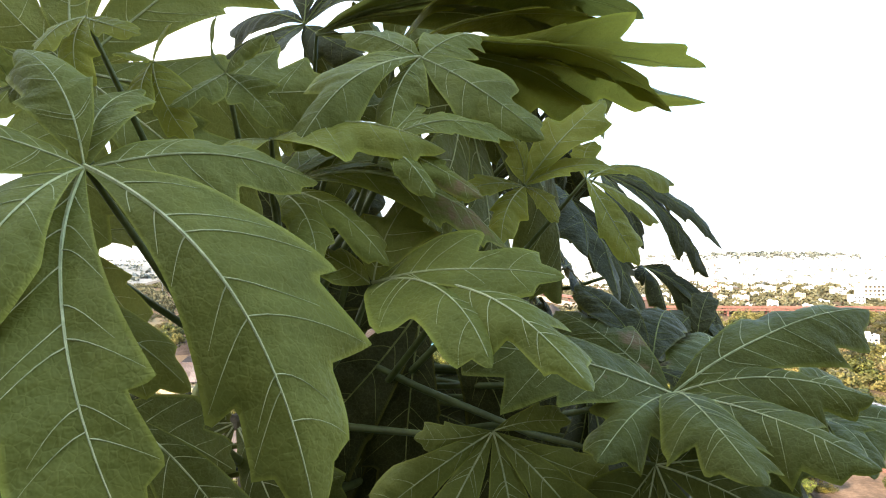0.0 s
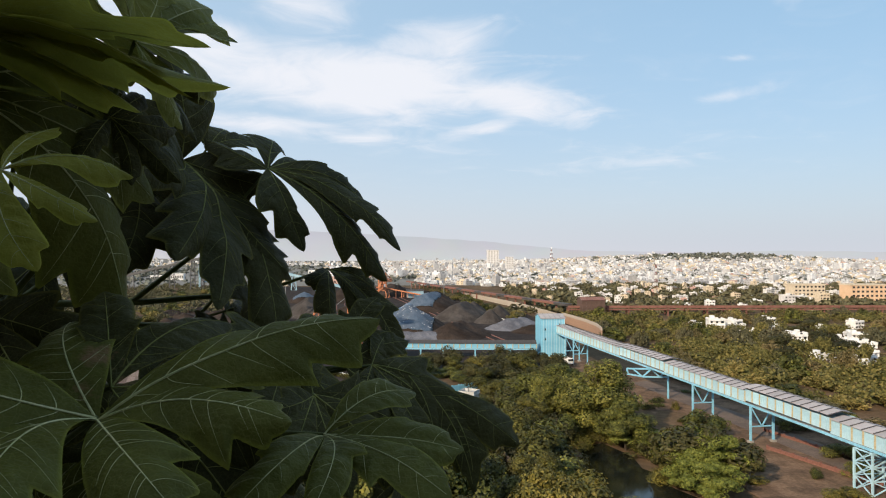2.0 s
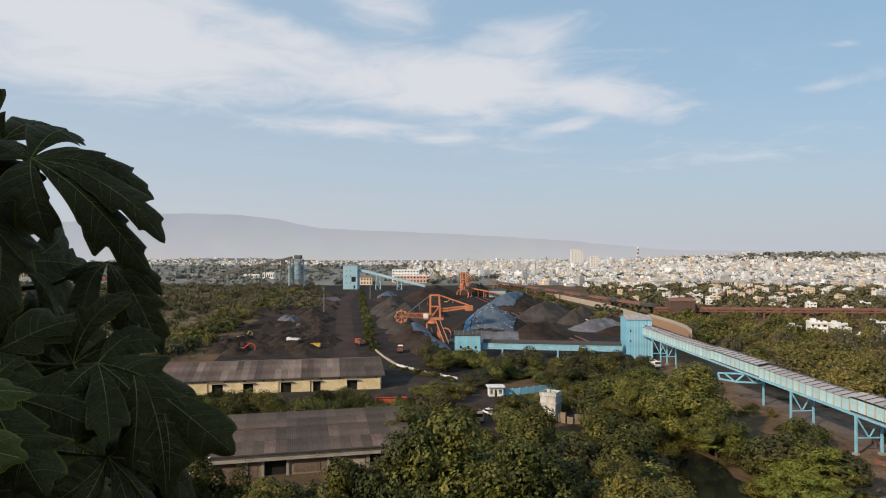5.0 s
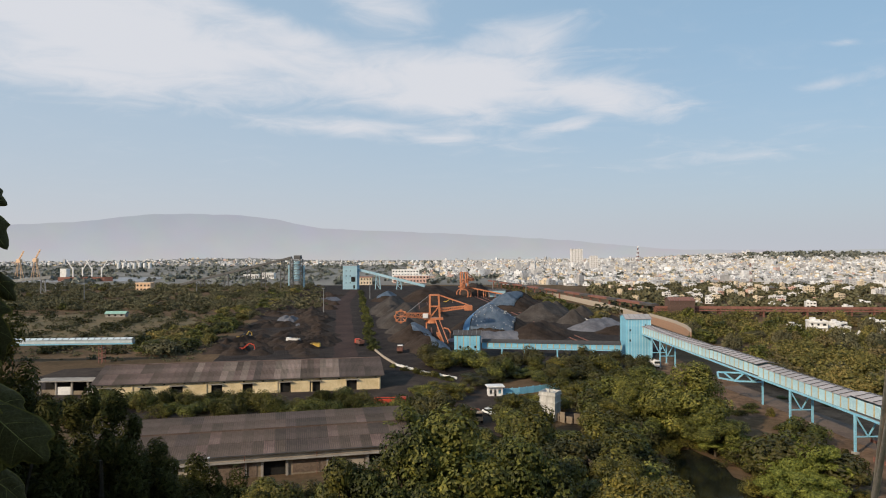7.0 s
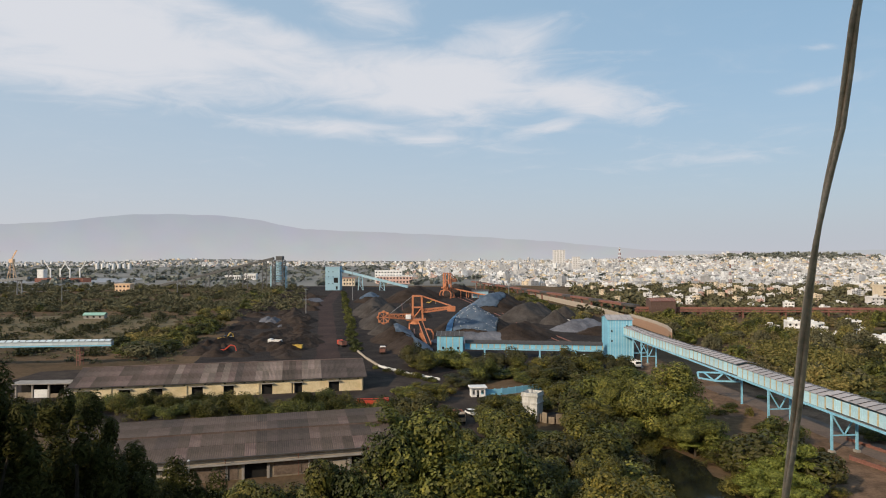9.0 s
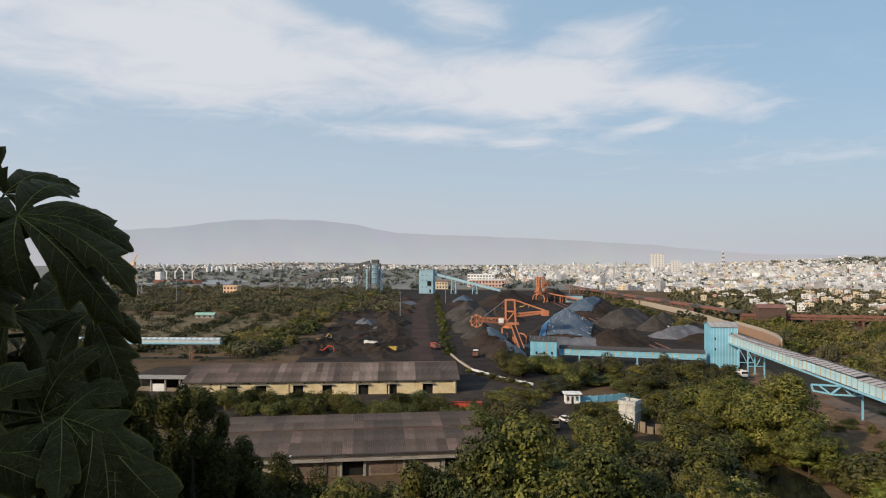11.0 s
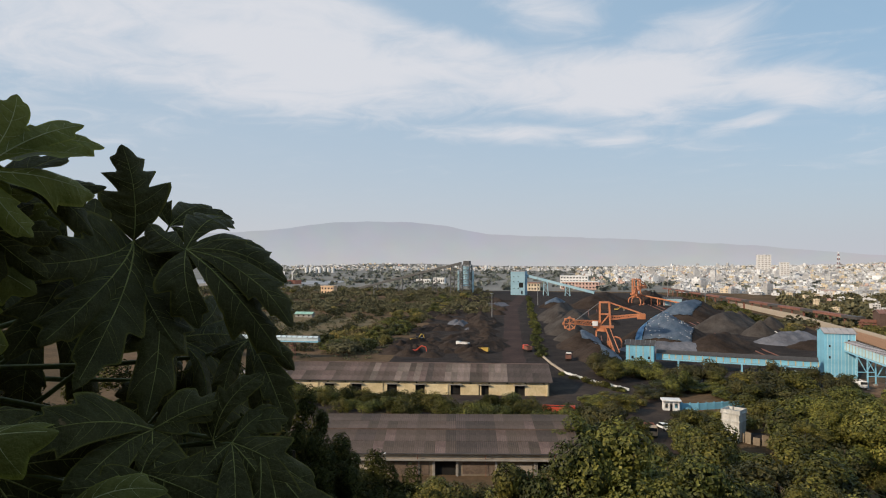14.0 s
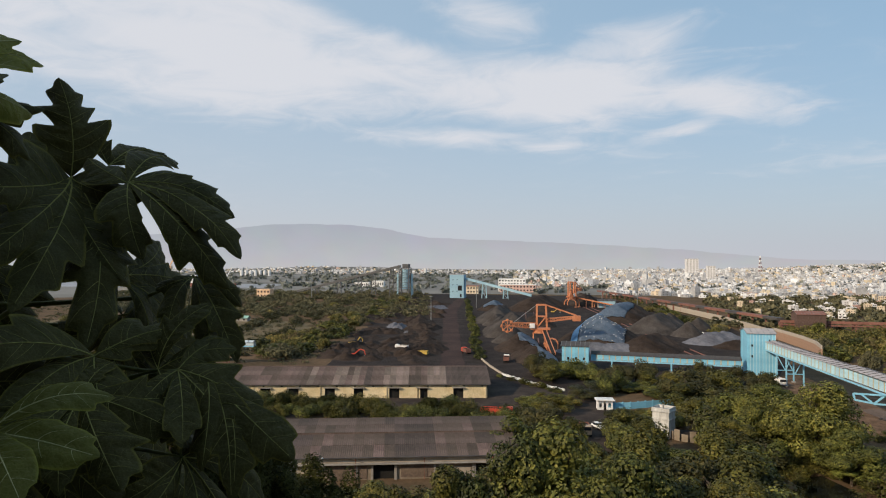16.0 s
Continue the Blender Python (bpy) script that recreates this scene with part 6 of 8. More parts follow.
def far_city():
    """Distant houses beyond counting: bodies, slabs, roof rooms and window bands."""
    rnd = random.Random(9)
    walls = {k: ([], []) for k in ("white", "pale", "ochre", "pink", "dark")}

    def cuboid(key, x, y, z0, w, d, h, a):
        v, f = walls[key]
        ca, sa = math.cos(a), math.sin(a)
        k = len(v)
        for zz in (z0, z0 + h):
            for sx, sy in ((-1, -1), (1, -1), (1, 1), (-1, 1)):
                px, py = sx * w / 2, sy * d / 2
                v.append((x + px * ca - py * sa, y + px * sa + py * ca, zz))
        f += [(k, k + 3, k + 2, k + 1), (k + 4, k + 5, k + 6, k + 7), (k, k + 1, k + 5, k + 4), (k + 1, k + 2, k + 6, k + 5), (k + 2, k + 3, k + 7, k + 6), (k + 3, k, k + 4, k + 7)]

    count = 0
    while count < 15000:
        y = 620 + 3000 * rnd.random() ** 1.15
        tn = rnd.uniform(-0.82, 0.9)
        x = tn * y
        near = 2400 if tn < -0.10 else (1150 if tn < 0.04 else (900 if tn < 0.14 else 840))
        if y < near or (tn < -0.05 and rnd.random() < 0.80):
            continue
        if tn > 0.14 and 700 < y < 860:
            continue
        hill = abs(x - 1290) < 260 and abs(y - 2740) < 170
        if hill and rnd.random() < 0.8:
            continue
        z = ground_height(x, y)
        fl = rnd.choice((1, 1, 2, 2, 3)) if y > 1500 else rnd.choice((1, 1, 1, 2, 2))
        h, w, d, a = 3.0 * fl, rnd.uniform(6, 15), rnd.uniform(5, 10), rnd.uniform(-0.5, 0.5)
        if rnd.random() < 0.025:
            h *= 2.2
        key = rnd.choices(("white", "pale", "ochre", "pink"), (5, 6, 1.6, 0.5))[0]
        cuboid(key, x, y, z - 3, w, d, h + 3, a)
        if rnd.random() < 0.6:
            cuboid(key, x + rnd.uniform(-2, 2), y + 2, z + h, w * 0.35, d * 0.4, 2.6, a)
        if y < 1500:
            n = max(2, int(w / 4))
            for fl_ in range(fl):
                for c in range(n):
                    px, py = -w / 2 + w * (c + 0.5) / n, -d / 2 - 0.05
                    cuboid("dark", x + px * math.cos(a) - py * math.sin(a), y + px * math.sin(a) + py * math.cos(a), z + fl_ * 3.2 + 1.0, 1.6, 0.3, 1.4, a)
        count += 1
    for key, (v, f) in walls.items():
        me = bpy.data.meshes.new("city_houses")
        me.from_pydata(v, [], f)
        me.materials.append(M["city_" + key])
        tagged(new("city_houses" if key != "dark" else "city_windows", me), {"white": "white flat-roofed houses crowding the far city", "pale": "off-white houses crowding the far city", "ochre": "pale yellow houses in the far city",
               "pink": "faded pink houses in the far city", "dark": "haze-greyed windows of the far houses"}[key], "houses", kind="stuff")


# window tone is lifted to grey, with distance haze put into the colour
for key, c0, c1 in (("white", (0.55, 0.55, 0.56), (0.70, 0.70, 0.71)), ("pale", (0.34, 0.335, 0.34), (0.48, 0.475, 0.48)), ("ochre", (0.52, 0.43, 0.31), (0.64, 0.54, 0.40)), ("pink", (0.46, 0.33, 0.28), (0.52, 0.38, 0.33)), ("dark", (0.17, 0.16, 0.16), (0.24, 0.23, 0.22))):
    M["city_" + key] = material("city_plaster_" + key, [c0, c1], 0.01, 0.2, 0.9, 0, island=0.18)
far_city()


def mast(x, y, h, label, r=1.6):
    ob = empty("lattice_mast", x, y, ground_height(x, y))
    n = 10
    for k in range(n):
        bm = bmesh.new()
        z0, z1 = h * k / n, h * (k + 1) / n
        a, b = r * (1 - 0.8 * k / n), r * (1 - 0.8 * (k + 1) / n)
        for sx, sy in ((-1, -1), (1, -1), (1, 1), (-1, 1)):
            beam(bm, (sx * a, sy * a, z0), (sx * b, sy * b, z1), r * 0.16)
        beam(bm, (-a, -a, z0), (b, -b, z1), r * 0.12)
        beam(bm, (a, -a, z0), (-b, -b, z1), r * 0.12)
        part("section", bm, M["rust"] if k % 2 == 0 else M["white"], ob)
    return tagged(ob, label, "mast")


mast(560, 2300, 66, "red and white lattice mast above the city", 5.0)
mast(262, 640, 36, "tall thin lattice mast", 1.6)


def light_pole(x, y, h):
    ob = empty("light_pole", x, y, 0)
    bm = bmesh.new()
    tube(bm, [(0, 0, 0), (0, 0, h)], [0.35, 0.2], 6)
    part("pole", bm, M["steel"], ob)
    bm = bmesh.new()
    tube(bm, [(0, 0, h), (0, 0, h + 0.5)], [1.2, 1.2], 8)
    part("lamp_ring", bm, M["steel"], ob)
    tagged(ob, "tall grey floodlight mast in the yard", "light pole", "floodlight masts")


for x, y, h in ((-97, 610, 26), (46, 590, 27), (20, 720, 30), (-108, 470, 17), (-340, 560, 24), (-420, 620, 30), (-300, 700, 22)):
    light_pole(x, y, h)


# ---- harbour in the distance ----
M["basin"] = material("pale_grey_water", [(0.20, 0.20, 0.21), (0.25, 0.25, 0.26)], 0.02, 0.2, 0.4, 0.05)
def ship(x, y, rz, length, label):
    ob = empty("cargo_ship", x, y, 0, rz)
    bm = bmesh.new()
    w = length * 0.14
    slab(bm, [(-length / 2, -w / 2), (length * 0.38, -w / 2), (length / 2, 0), (length * 0.38, w / 2), (-length / 2, w / 2)], 0, 7)
    part("hull", bm, M["rust"], ob)
    bm = bmesh.new()
    box(bm, (-length * 0.4, 0, 13), (length * 0.12, w * 0.9, 14), bevel=0.4)
    part("bridge_house", bm, M["white"], ob)
    for k in range(4):
        bm = bmesh.new()
        x_ = -length * 0.25 + k * length * 0.18
        beam(bm, (x_, 0, 7), (x_, 0, 22), 1.6)
        beam(bm, (x_, 0, 18), (x_ + (10 if k % 2 else -10), 0, 34), 1.1)
        part("deck_crane", bm, M["white"], ob)
    tagged(ob, label, "ship")


ship(-612, 1012, 2, 84, "moored cargo ship with white deck cranes in the far harbour")


def harbour_crane(x, y, h):
    ob = empty("harbour_crane", x, y, 0)
    for sx in (-1, 1):
        bm = bmesh.new()
        beam(bm, (sx * 6, -4, 0), (sx * 2, 0, h * 0.6), 1.2)
        beam(bm, (sx * 6, 4, 0), (sx * 2, 0, h * 0.6), 1.2)
        part("leg", bm, M["peach"], ob)
    bm = bmesh.new()
    box(bm, (0, 0, h * 0.66), (7, 6, 6), bevel=0.3)
    part("machine_house", bm, M["peach"], ob)
    bm = bmesh.new()
    lattice_boom(bm, (0, 0, h * 0.7), (8, 0, h), 2, 2, 6)
    part("jib", bm, M["peach"], ob)
    tagged(ob, "pale orange harbour crane in haze", "crane", "harbour cranes")


harbour_crane(-770, 1080, 48)
harbour_crane(-738, 1075, 50)
bm = bmesh.new()
slab(bm, [(-1100, 940), (-520, 1010), (-560, 1180), (-1200, 1180)], -0.5, 0.3)
tagged(link_mesh("harbour_water", bm, M["basin"]), "pale hazy harbour basin", "water", kind="structure")
for k in range(7):
    ob = empty("storage_tank", -1066 + 12.5 * k, 1925 + 7 * k, 0)
    bm = bmesh.new()
    tube(bm, [(0, 0, 0), (0, 0, 16), (0, 0, 17.5)], [5.0, 5.0, 1], 18)
    part("shell", bm, M["white"], ob)
    tagged(ob, "white cylindrical storage tank", "tank", "storage tanks by the harbour")
far_conveyor("shore_conveyor", (-560, 700, 8), (-455, 690, 18), 4, 3, "steel", (0.5, 0.9), "grey harbour conveyor in the haze")
M["white_blue"] = material("bleached_blue_sheet", [(0.50, 0.58, 0.62), (0.62, 0.69, 0.72)], 0.2, 2, 0.7, 0.1, grain=0.2, objrand=0.08)
pipe_gallery = gallery("conveyor_gallery", (-205.0, 237.0, 8.0), (-131.2, 248.7, 7.75), 2.6, 1.15, 2.3, "short bleached blue-white conveyor gallery on rusty legs", supports=(), strips=0, roof_mat="white_blue", side_mat="white_blue")
def rusty_support(parent, x, y, z, h):
    for sx in (-0.5, 0.5):
        for sy in (-1.3, 1.3):
            bm = bmesh.new()
            box(bm, (0, 0, h / 2), (0.22, 0.22, h))
            o = part("leg", bm, M["rust"], parent)
            o.matrix_world = Matrix.Translation((x + sx, y + sy, z))
    for k in range(4):
        bm = bmesh.new()
        box(bm, (0, 0, 0), (1.2, 2.8, 0.14))
        o = part("brace", bm, M["rust"], parent)
        o.matrix_world = Matrix.Translation((x, y, z + h * (k + 1) / 4.2))


bpy.context.view_layer.update()
rusty_support(pipe_gallery, -142.9, 248.2, 0, 7.9)
rusty_support(pipe_gallery, -176.0, 242.6, 0, 7.9)



# ---- vehicles and small yard buildings ----
def truck(x, y, rz, body_mat, cab_mat, length, label, name="truck", load=True, z=0.1):
    ob = empty(name, x, y, z, rz)
    bm = bmesh.new()
    L_ = length
    box(bm, (-0.8, 0, 1.0), (L_ - 2.2, 2.3, 0.25))
    for s in (-1, 1):
        box(bm, (-0.8, s * 1.15, 1.75), (L_ - 2.2, 0.1, 1.3))
    for e in (-0.8 - (L_ - 2.2) / 2, -0.8 + (L_ - 2.2) / 2):
        box(bm, (e, 0, 1.75), (0.1, 2.3, 1.3))
    part("cargo_bed", bm, M[body_mat], ob)
    if load:
        bm = bmesh.new()
        box(bm, (-0.8, 0, 1.9), (L_ - 2.5, 2.1, 0.7), bevel=0.25)
        part("load", bm, M["coal_pile"], ob)
    bm = bmesh.new()
    box(bm, (L_ / 2 - 0.9, 0, 1.65), (1.8, 2.3, 2.1), bevel=0.15)
    part("cab", bm, M[cab_mat], ob)
    bm = bmesh.new()
    box(bm, (L_ / 2 + 0.0, 0, 2.1), (0.08, 2.0, 0.8))
    part("windscreen", bm, M["glass_dark"], ob)
    for wx in (-L_ / 2 + 1.2, -L_ / 2 + 2.4, L_ / 2 - 1.0):
        for s in (-1, 1):
            bm = bmesh.new()
            bmesh.ops.create_cone(bm, cap_ends=True, segments=14, radius1=0.5, radius2=0.5, depth=0.35, matrix=Matrix.Translation((wx, s * 1.0, 0.5)) @ Matrix.Rotation(radians(90), 4, "X"))
            part("wheel", bm, M["rubber"], ob)
    return tagged(ob, label, "truck", "lorries in the yard")


truck(1.2, 165.0, -80, "rust", "peach", 6.0, "parked lorry with an orange cab and an empty brown bed")
truck(-22.3, 179.0, 5, "red", "red", 9.0, "red lorry with a long open bed behind the shed")
truck(-11, 188, -30, "steel", "white", 6.0, "small grey lorry on the dusty yard")
truck(-70.5, 288, 178, "yellow", "yellow", 7.0, "yellow tipper truck on black coal ground")
truck(-84, 305, 170, "pale", "white", 6.5, "dusty white tipper truck in the coal yard")
truck(-52, 300, 120, "rust", "red", 7.0, "small red truck on the haul road")
truck(-31, 279, 95, "rust", "white", 7.0, "rusty red truck parked by the heaps")
truck(-110, 312, 30, "yellow", "steel", 7.0, "old yellow truck at the edge of the yard")
truck(62, 248, -70, "yellow", "yellow", 6.0, "yellow truck under the transfer house")
truck(66.5, 246, -85, "white", "white", 6.5, "white truck under the transfer house")
truck(48, 258, 0, "white", "white", 7.0, "white truck behind the level conveyor")


def car(x, y, rz, mat, label):
    ob = empty("car", x, y, 0.1, rz)
    bm = bmesh.new()
    box(bm, (0, 0, 0.68), (4.2, 1.7, 0.6), bevel=0.14)
    part("body", bm, M[mat], ob)
    bm = bmesh.new()
    vs = box(bm, (-0.2, 0, 1.2), (2.4, 1.5, 0.6))
    for v in vs:
        if v.co.z > 1.3:
            v.co.x = -0.2 + (v.co.x + 0.2) * 0.7
    part("cabin", bm, M["glass_dark"], ob)
    bm = bmesh.new()
    box(bm, (-0.2, 0, 1.53), (1.7, 1.45, 0.08), bevel=0.03)
    part("roof", bm, M[mat], ob)
    for wx in (-1.3, 1.3):
        for s in (-1, 1):
            bm = bmesh.new()
            bmesh.ops.create_cone(bm, cap_ends=True, segments=14, radius1=0.32, radius2=0.32, depth=0.2, matrix=Matrix.Translation((wx, s * 0.8, 0.32)) @ Matrix.Rotation(radians(90), 4, "X"))
            part("wheel", bm, M["rubber"], ob)
    return tagged(ob, label, "car")


car(4.4, 171.5, -58, "white", "white saloon car parked in the lorry yard")


def excavator(x, y, rz, mat, label):
    ob = empty("excavator", x, y, 0.1, rz)
    ob.scale = (0.78, 0.78, 0.78)
    for s in (-1, 1):
        bm = bmesh.new()
        box(bm, (0, s * 1.1, 0.45), (3.8, 0.6, 0.9), bevel=0.2)
        part("track", bm, M["rubber"], ob)
    bm = bmesh.new()
    box(bm, (-0.5, 0, 1.7), (3.6, 2.5, 1.2), bevel=0.15)
    part("body", bm, M[mat], ob)
    bm = bmesh.new()
    box(bm, (0.8, 0.7, 2.5), (1.5, 1.1, 1.6), bevel=0.12)
    part("cab", bm, M["glass_dark"], ob)
    bm = bmesh.new()
    beam(bm, (1.2, 0, 1.8), (4.6, 0, 4.6), 0.5, 0.6)
    beam(bm, (4.6, 0, 4.6), (7.0, 0, 3.8), 0.5, 0.5)
    part("boom", bm, M[mat], ob)
    bm = bmesh.new()
    beam(bm, (7.0, 0, 3.8), (7.6, 0, 1.2), 0.4, 0.4)
    part("stick", bm, M[mat], ob)
    bm = bmesh.new()
    box(bm, (7.4, 0, 0.7), (1.0, 1.2, 1.0), bevel=0.2)
    part("bucket", bm, M["steel"], ob)
    tagged(ob, label, "excavator")


excavator(-99, 277, 14, "red", "orange-red excavator digging in coal")
excavator(-112, 318, 70, "yellow", "old yellow excavator at the edge of the coal")
excavator(-24, 560, 10, "yellow", "small yellow excavator by the heaps")


def gate_house():
    ob = empty("gate_house", 4.8, 193.5, 0, 8)
    bm = bmesh.new()
    wall_with_doors(bm, 6.0, 2.8, 0.2, [(0.6, 1.6, 0.8, 2.1), (2.4, 3.4, 0.0, 2.1), (4.2, 5.4, 0.8, 2.1)], 0.1)
    part("front_wall", bm, M["white"], ob)
    for x_ in (0.1, 5.9):
        bm = bmesh.new()
        box(bm, (x_, 2.1, 1.4), (0.2, 3.8, 2.8))
        part("side_wall", bm, M["white"], ob)
    bm = bmesh.new()
    box(bm, (3, 3.9, 1.4), (5.6, 0.2, 2.8))
    part("rear_wall", bm, M["white"], ob)
    bm = bmesh.new()
    box(bm, (3, 1.8, 3.0), (7.4, 5.6, 0.4), bevel=0.08)
    part("roof_slab", bm, M["white"], ob)
    # floor coloured black for the shade indoors
    bm = bmesh.new()
    box(bm, (3, 2, 0.04), (5.6, 3.6, 0.08))
    part("floor", bm, M["dark"], ob)
    ob.scale = (0.7, 0.7, 0.95)
    tagged(ob, "small white gate house with a thick flat roof", "gate house")


def water_tower():
    ob = empty("utility_building", 17.0, 166.5, 0, -28)
    bm = bmesh.new()
    box(bm, (2.4, 2.4, 3.2), (4.8, 4.8, 6.4), bevel=0.05)
    part("wall", bm, M["stained"], ob, "stained white rendered wall")
    bm = bmesh.new()
    box(bm, (2.4, 2.4, 4.6), (5.3, 5.3, 0.2))
    box(bm, (2.4, 2.4, 6.4), (5.4, 5.4, 0.25))
    part("cornice", bm, M["stained"], ob)
    for sx, sy, lx, ly in ((2.4, 0, 5.2, .2), (2.4, 4.8, 5.2, .2), (0, 2.4, .2, 4.6), (4.8, 2.4, .2, 4.6)):
        bm = bmesh.new()
        box(bm, (sx, sy, 6.85), (lx, ly, 0.7))
        part("parapet", bm, M["stained"], ob)
    for x_, z in ((1.2, 2.0), (3.6, 2.0)):
        bm = bmesh.new()
        box(bm, (x_, -0.05, z), (0.6, 0.14, 0.7))
        part("window", bm, M["glass_dark"], ob)
    bm = bmesh.new()
    tube(bm, [(2.2, 2.6, 6.5), (2.2, 2.6, 7.8)], [0.25, 0.2], 6)
    part("vent_pipe", bm, M["steel"], ob)
    ob.scale = (0.84, 0.84, 1.0)
    tagged(ob, "small square white building with a flat parapet roof", "building")


def ruin():
    ob = empty("ruined_wall", 24, 164, 0, -20)
    for k in range(7):
        a = radians(200 + 24 * k)
        bm = bmesh.new()
        h_ = (2.4, 2.0, 2.6, 1.7, 2.5, 2.1, 1.5)[k]
        box(bm, (0, 0, h_ / 2), (1.5, 0.3, h_), bevel=0.05)
        o = part("wall_panel", bm, M["beige"], ob)
        o.matrix_basis = pose(4.4 * math.cos(a), 4.4 * math.sin(a) + 4, 0, 0, 0, math.degrees(a) + 90)
    bm = bmesh.new()
    tube(bm, [(0, 4, 0), (0, 4, 0.9)], [4.0, 4.0], 20)
    part("basin", bm, M["coal"], ob)
    tagged(ob, "round broken masonry basin wall", "ruin")


def field_hut():
    """Low hut with a pale-green gabled roof on the dry field."""
    ob = empty("field_hut", -238.7, 430.7, 0, 6)
    bm = bmesh.new()
    box(bm, (0, 0, 1.3), (13, 5, 2.6), bevel=0.03)
    part("wall", bm, M["concrete"], ob)
    for s in (-1, 1):
        bm = bmesh.new()
        top = [bm.verts.new(v) for v in ((-7, 3.2 * s, 2.5), (7, 3.2 * s, 2.5), (7, 0, 4.0), (-7, 0, 4.0))]
        bot = [bm.verts.new(v.co - Vector((0, 0, 0.15))) for v in top]
        bm.faces.new(top), bm.faces.new(bot[::-1])
        for i in range(4):
            bm.faces.new((bot[i], bot[(i + 1) % 4], top[(i + 1) % 4], top[i]))
        bmesh.ops.recalc_face_normals(bm, faces=bm.faces)
        part("roof_slope", bm, M["green_sheet"], ob, "pale-green sheet roof")
    for x in (-4, 0, 4):
        bm = bmesh.new()
        box(bm, (x, -2.52, 1.4), (1.3, 0.08, 1.2), bevel=0.02)
        part("window", bm, M["dark"], ob)
    tagged(ob, "low hut with a pale-green sheet roof on the dry field", "hut")


gate_house()
field_hut()
water_tower()
ruin()

# ---- papaya tree beside the viewpoint ----
def leaf_material(name, deep, light, vein, rough, spots, glow):
    """Leaf skin with a net of fine veins, mottling, and dry brown patches; UV runs along and across each lobe."""
    mat = bpy.data.materials.new(name)
    mat.use_nodes = True
    nt = mat.node_tree
    N, L = nt.nodes.new, nt.links.new
    b = nt.nodes["Principled BSDF"]
    tc = N("ShaderNodeTexCoord")

    def tex(kind, scale, **kw):
        n = N(kind)
        L(tc.outputs["Object"], n.inputs["Vector"])
        n.inputs["Scale"].default_value = scale
        for k, v in kw.items():
            n.inputs[k].default_value = v
        return n

    def rng(sock, a, b_, c=0.0, d=1.0):
        n = N("ShaderNodeMapRange")
        L(sock, n.inputs[0])
        for i, v in enumerate((a, b_, c, d)):
            n.inputs[1 + i].default_value = v
        return n.outputs[0]

    def mix(f, a, b_):
        n = N("ShaderNodeMix")
        n.data_type = "RGBA"
        for s, v in ((n.inputs[0], f), (n.inputs[6], a), (n.inputs[7], b_)):
            if isinstance(v, bpy.types.NodeSocket):
                L(v, s)
            else:
                s.default_value = v
        return n.outputs[2]

    mott = tex("ShaderNodeTexNoise", 22, Detail=5, Roughness=0.6)
    col = mix(rng(mott.outputs[0], 0.32, 0.68), (*deep, 1), (*light, 1))
    cell = N("ShaderNodeTexVoronoi")
    cell.feature = "DISTANCE_TO_EDGE"
    L(tc.outputs["Object"], cell.inputs["Vector"])
    cell.inputs["Scale"].default_value = 210
    net = rng(cell.outputs["Distance"], 0.0, 0.07, 1.0, 0.0)
    col = mix(net_scaled(N, L, net, 0.22), col, (*[c * 1.0 + v * 0.30 for c, v in zip(light, vein)], 1))
    dry = tex("ShaderNodeTexNoise", 9, Detail=6, Roughness=0.7)
    col = mix(rng(dry.outputs[0], 0.70 - spots, 0.76 - spots), col, (0.26, 0.145, 0.07, 1))
    edge = N("ShaderNodeUVMap")
    sep = N("ShaderNodeSeparateXYZ")
    L(edge.outputs[0], sep.inputs[0])
    col = mix(rng(sep.outputs[1], 0.88, 1.0, 0.0, 0.75), col, (*[c * 1.5 + v for c, v in zip(light, (0.07, 0.06, 0.0))], 1))
    L(col, b.inputs["Base Color"])
    b.inputs["Roughness"].default_value = rough
    b.inputs["Specular IOR Level"].default_value = 0.11
    bp = N("ShaderNodeBump")
    bp.inputs["Strength"].default_value, bp.inputs["Distance"].default_value = 0.22, 0.0006
    L(rng(cell.outputs["Distance"], 0.0, 0.12), bp.inputs["Height"])
    bp2 = N("ShaderNodeBump")
    bp2.inputs["Strength"].default_value, bp2.inputs["Distance"].default_value = 0.85, 0.011
    L(mott.outputs[0], bp2.inputs["Height"])
    L(bp.outputs[0], bp2.inputs["Normal"])
    L(bp2.outputs[0], b.inputs["Normal"])
    tr = N("ShaderNodeBsdfTranslucent")
    L(mix(0.5, col, (*[c * 1.6 for c in light], 1)), tr.inputs[0])
    ms = N("ShaderNodeMixShader")
    ms.inputs[0].default_value = glow
    L(b.outputs[0], ms.inputs[1]), L(tr.outputs[0], ms.inputs[2])
    L(ms.outputs[0], nt.nodes["Material Output"].inputs[0])
    return mat


def net_scaled(N, L, sock, k):
    n = N("ShaderNodeMath")
    n.operation = "MULTIPLY"
    L(sock, n.inputs[0])
    n.inputs[1].default_value = k
    return n.outputs[0]


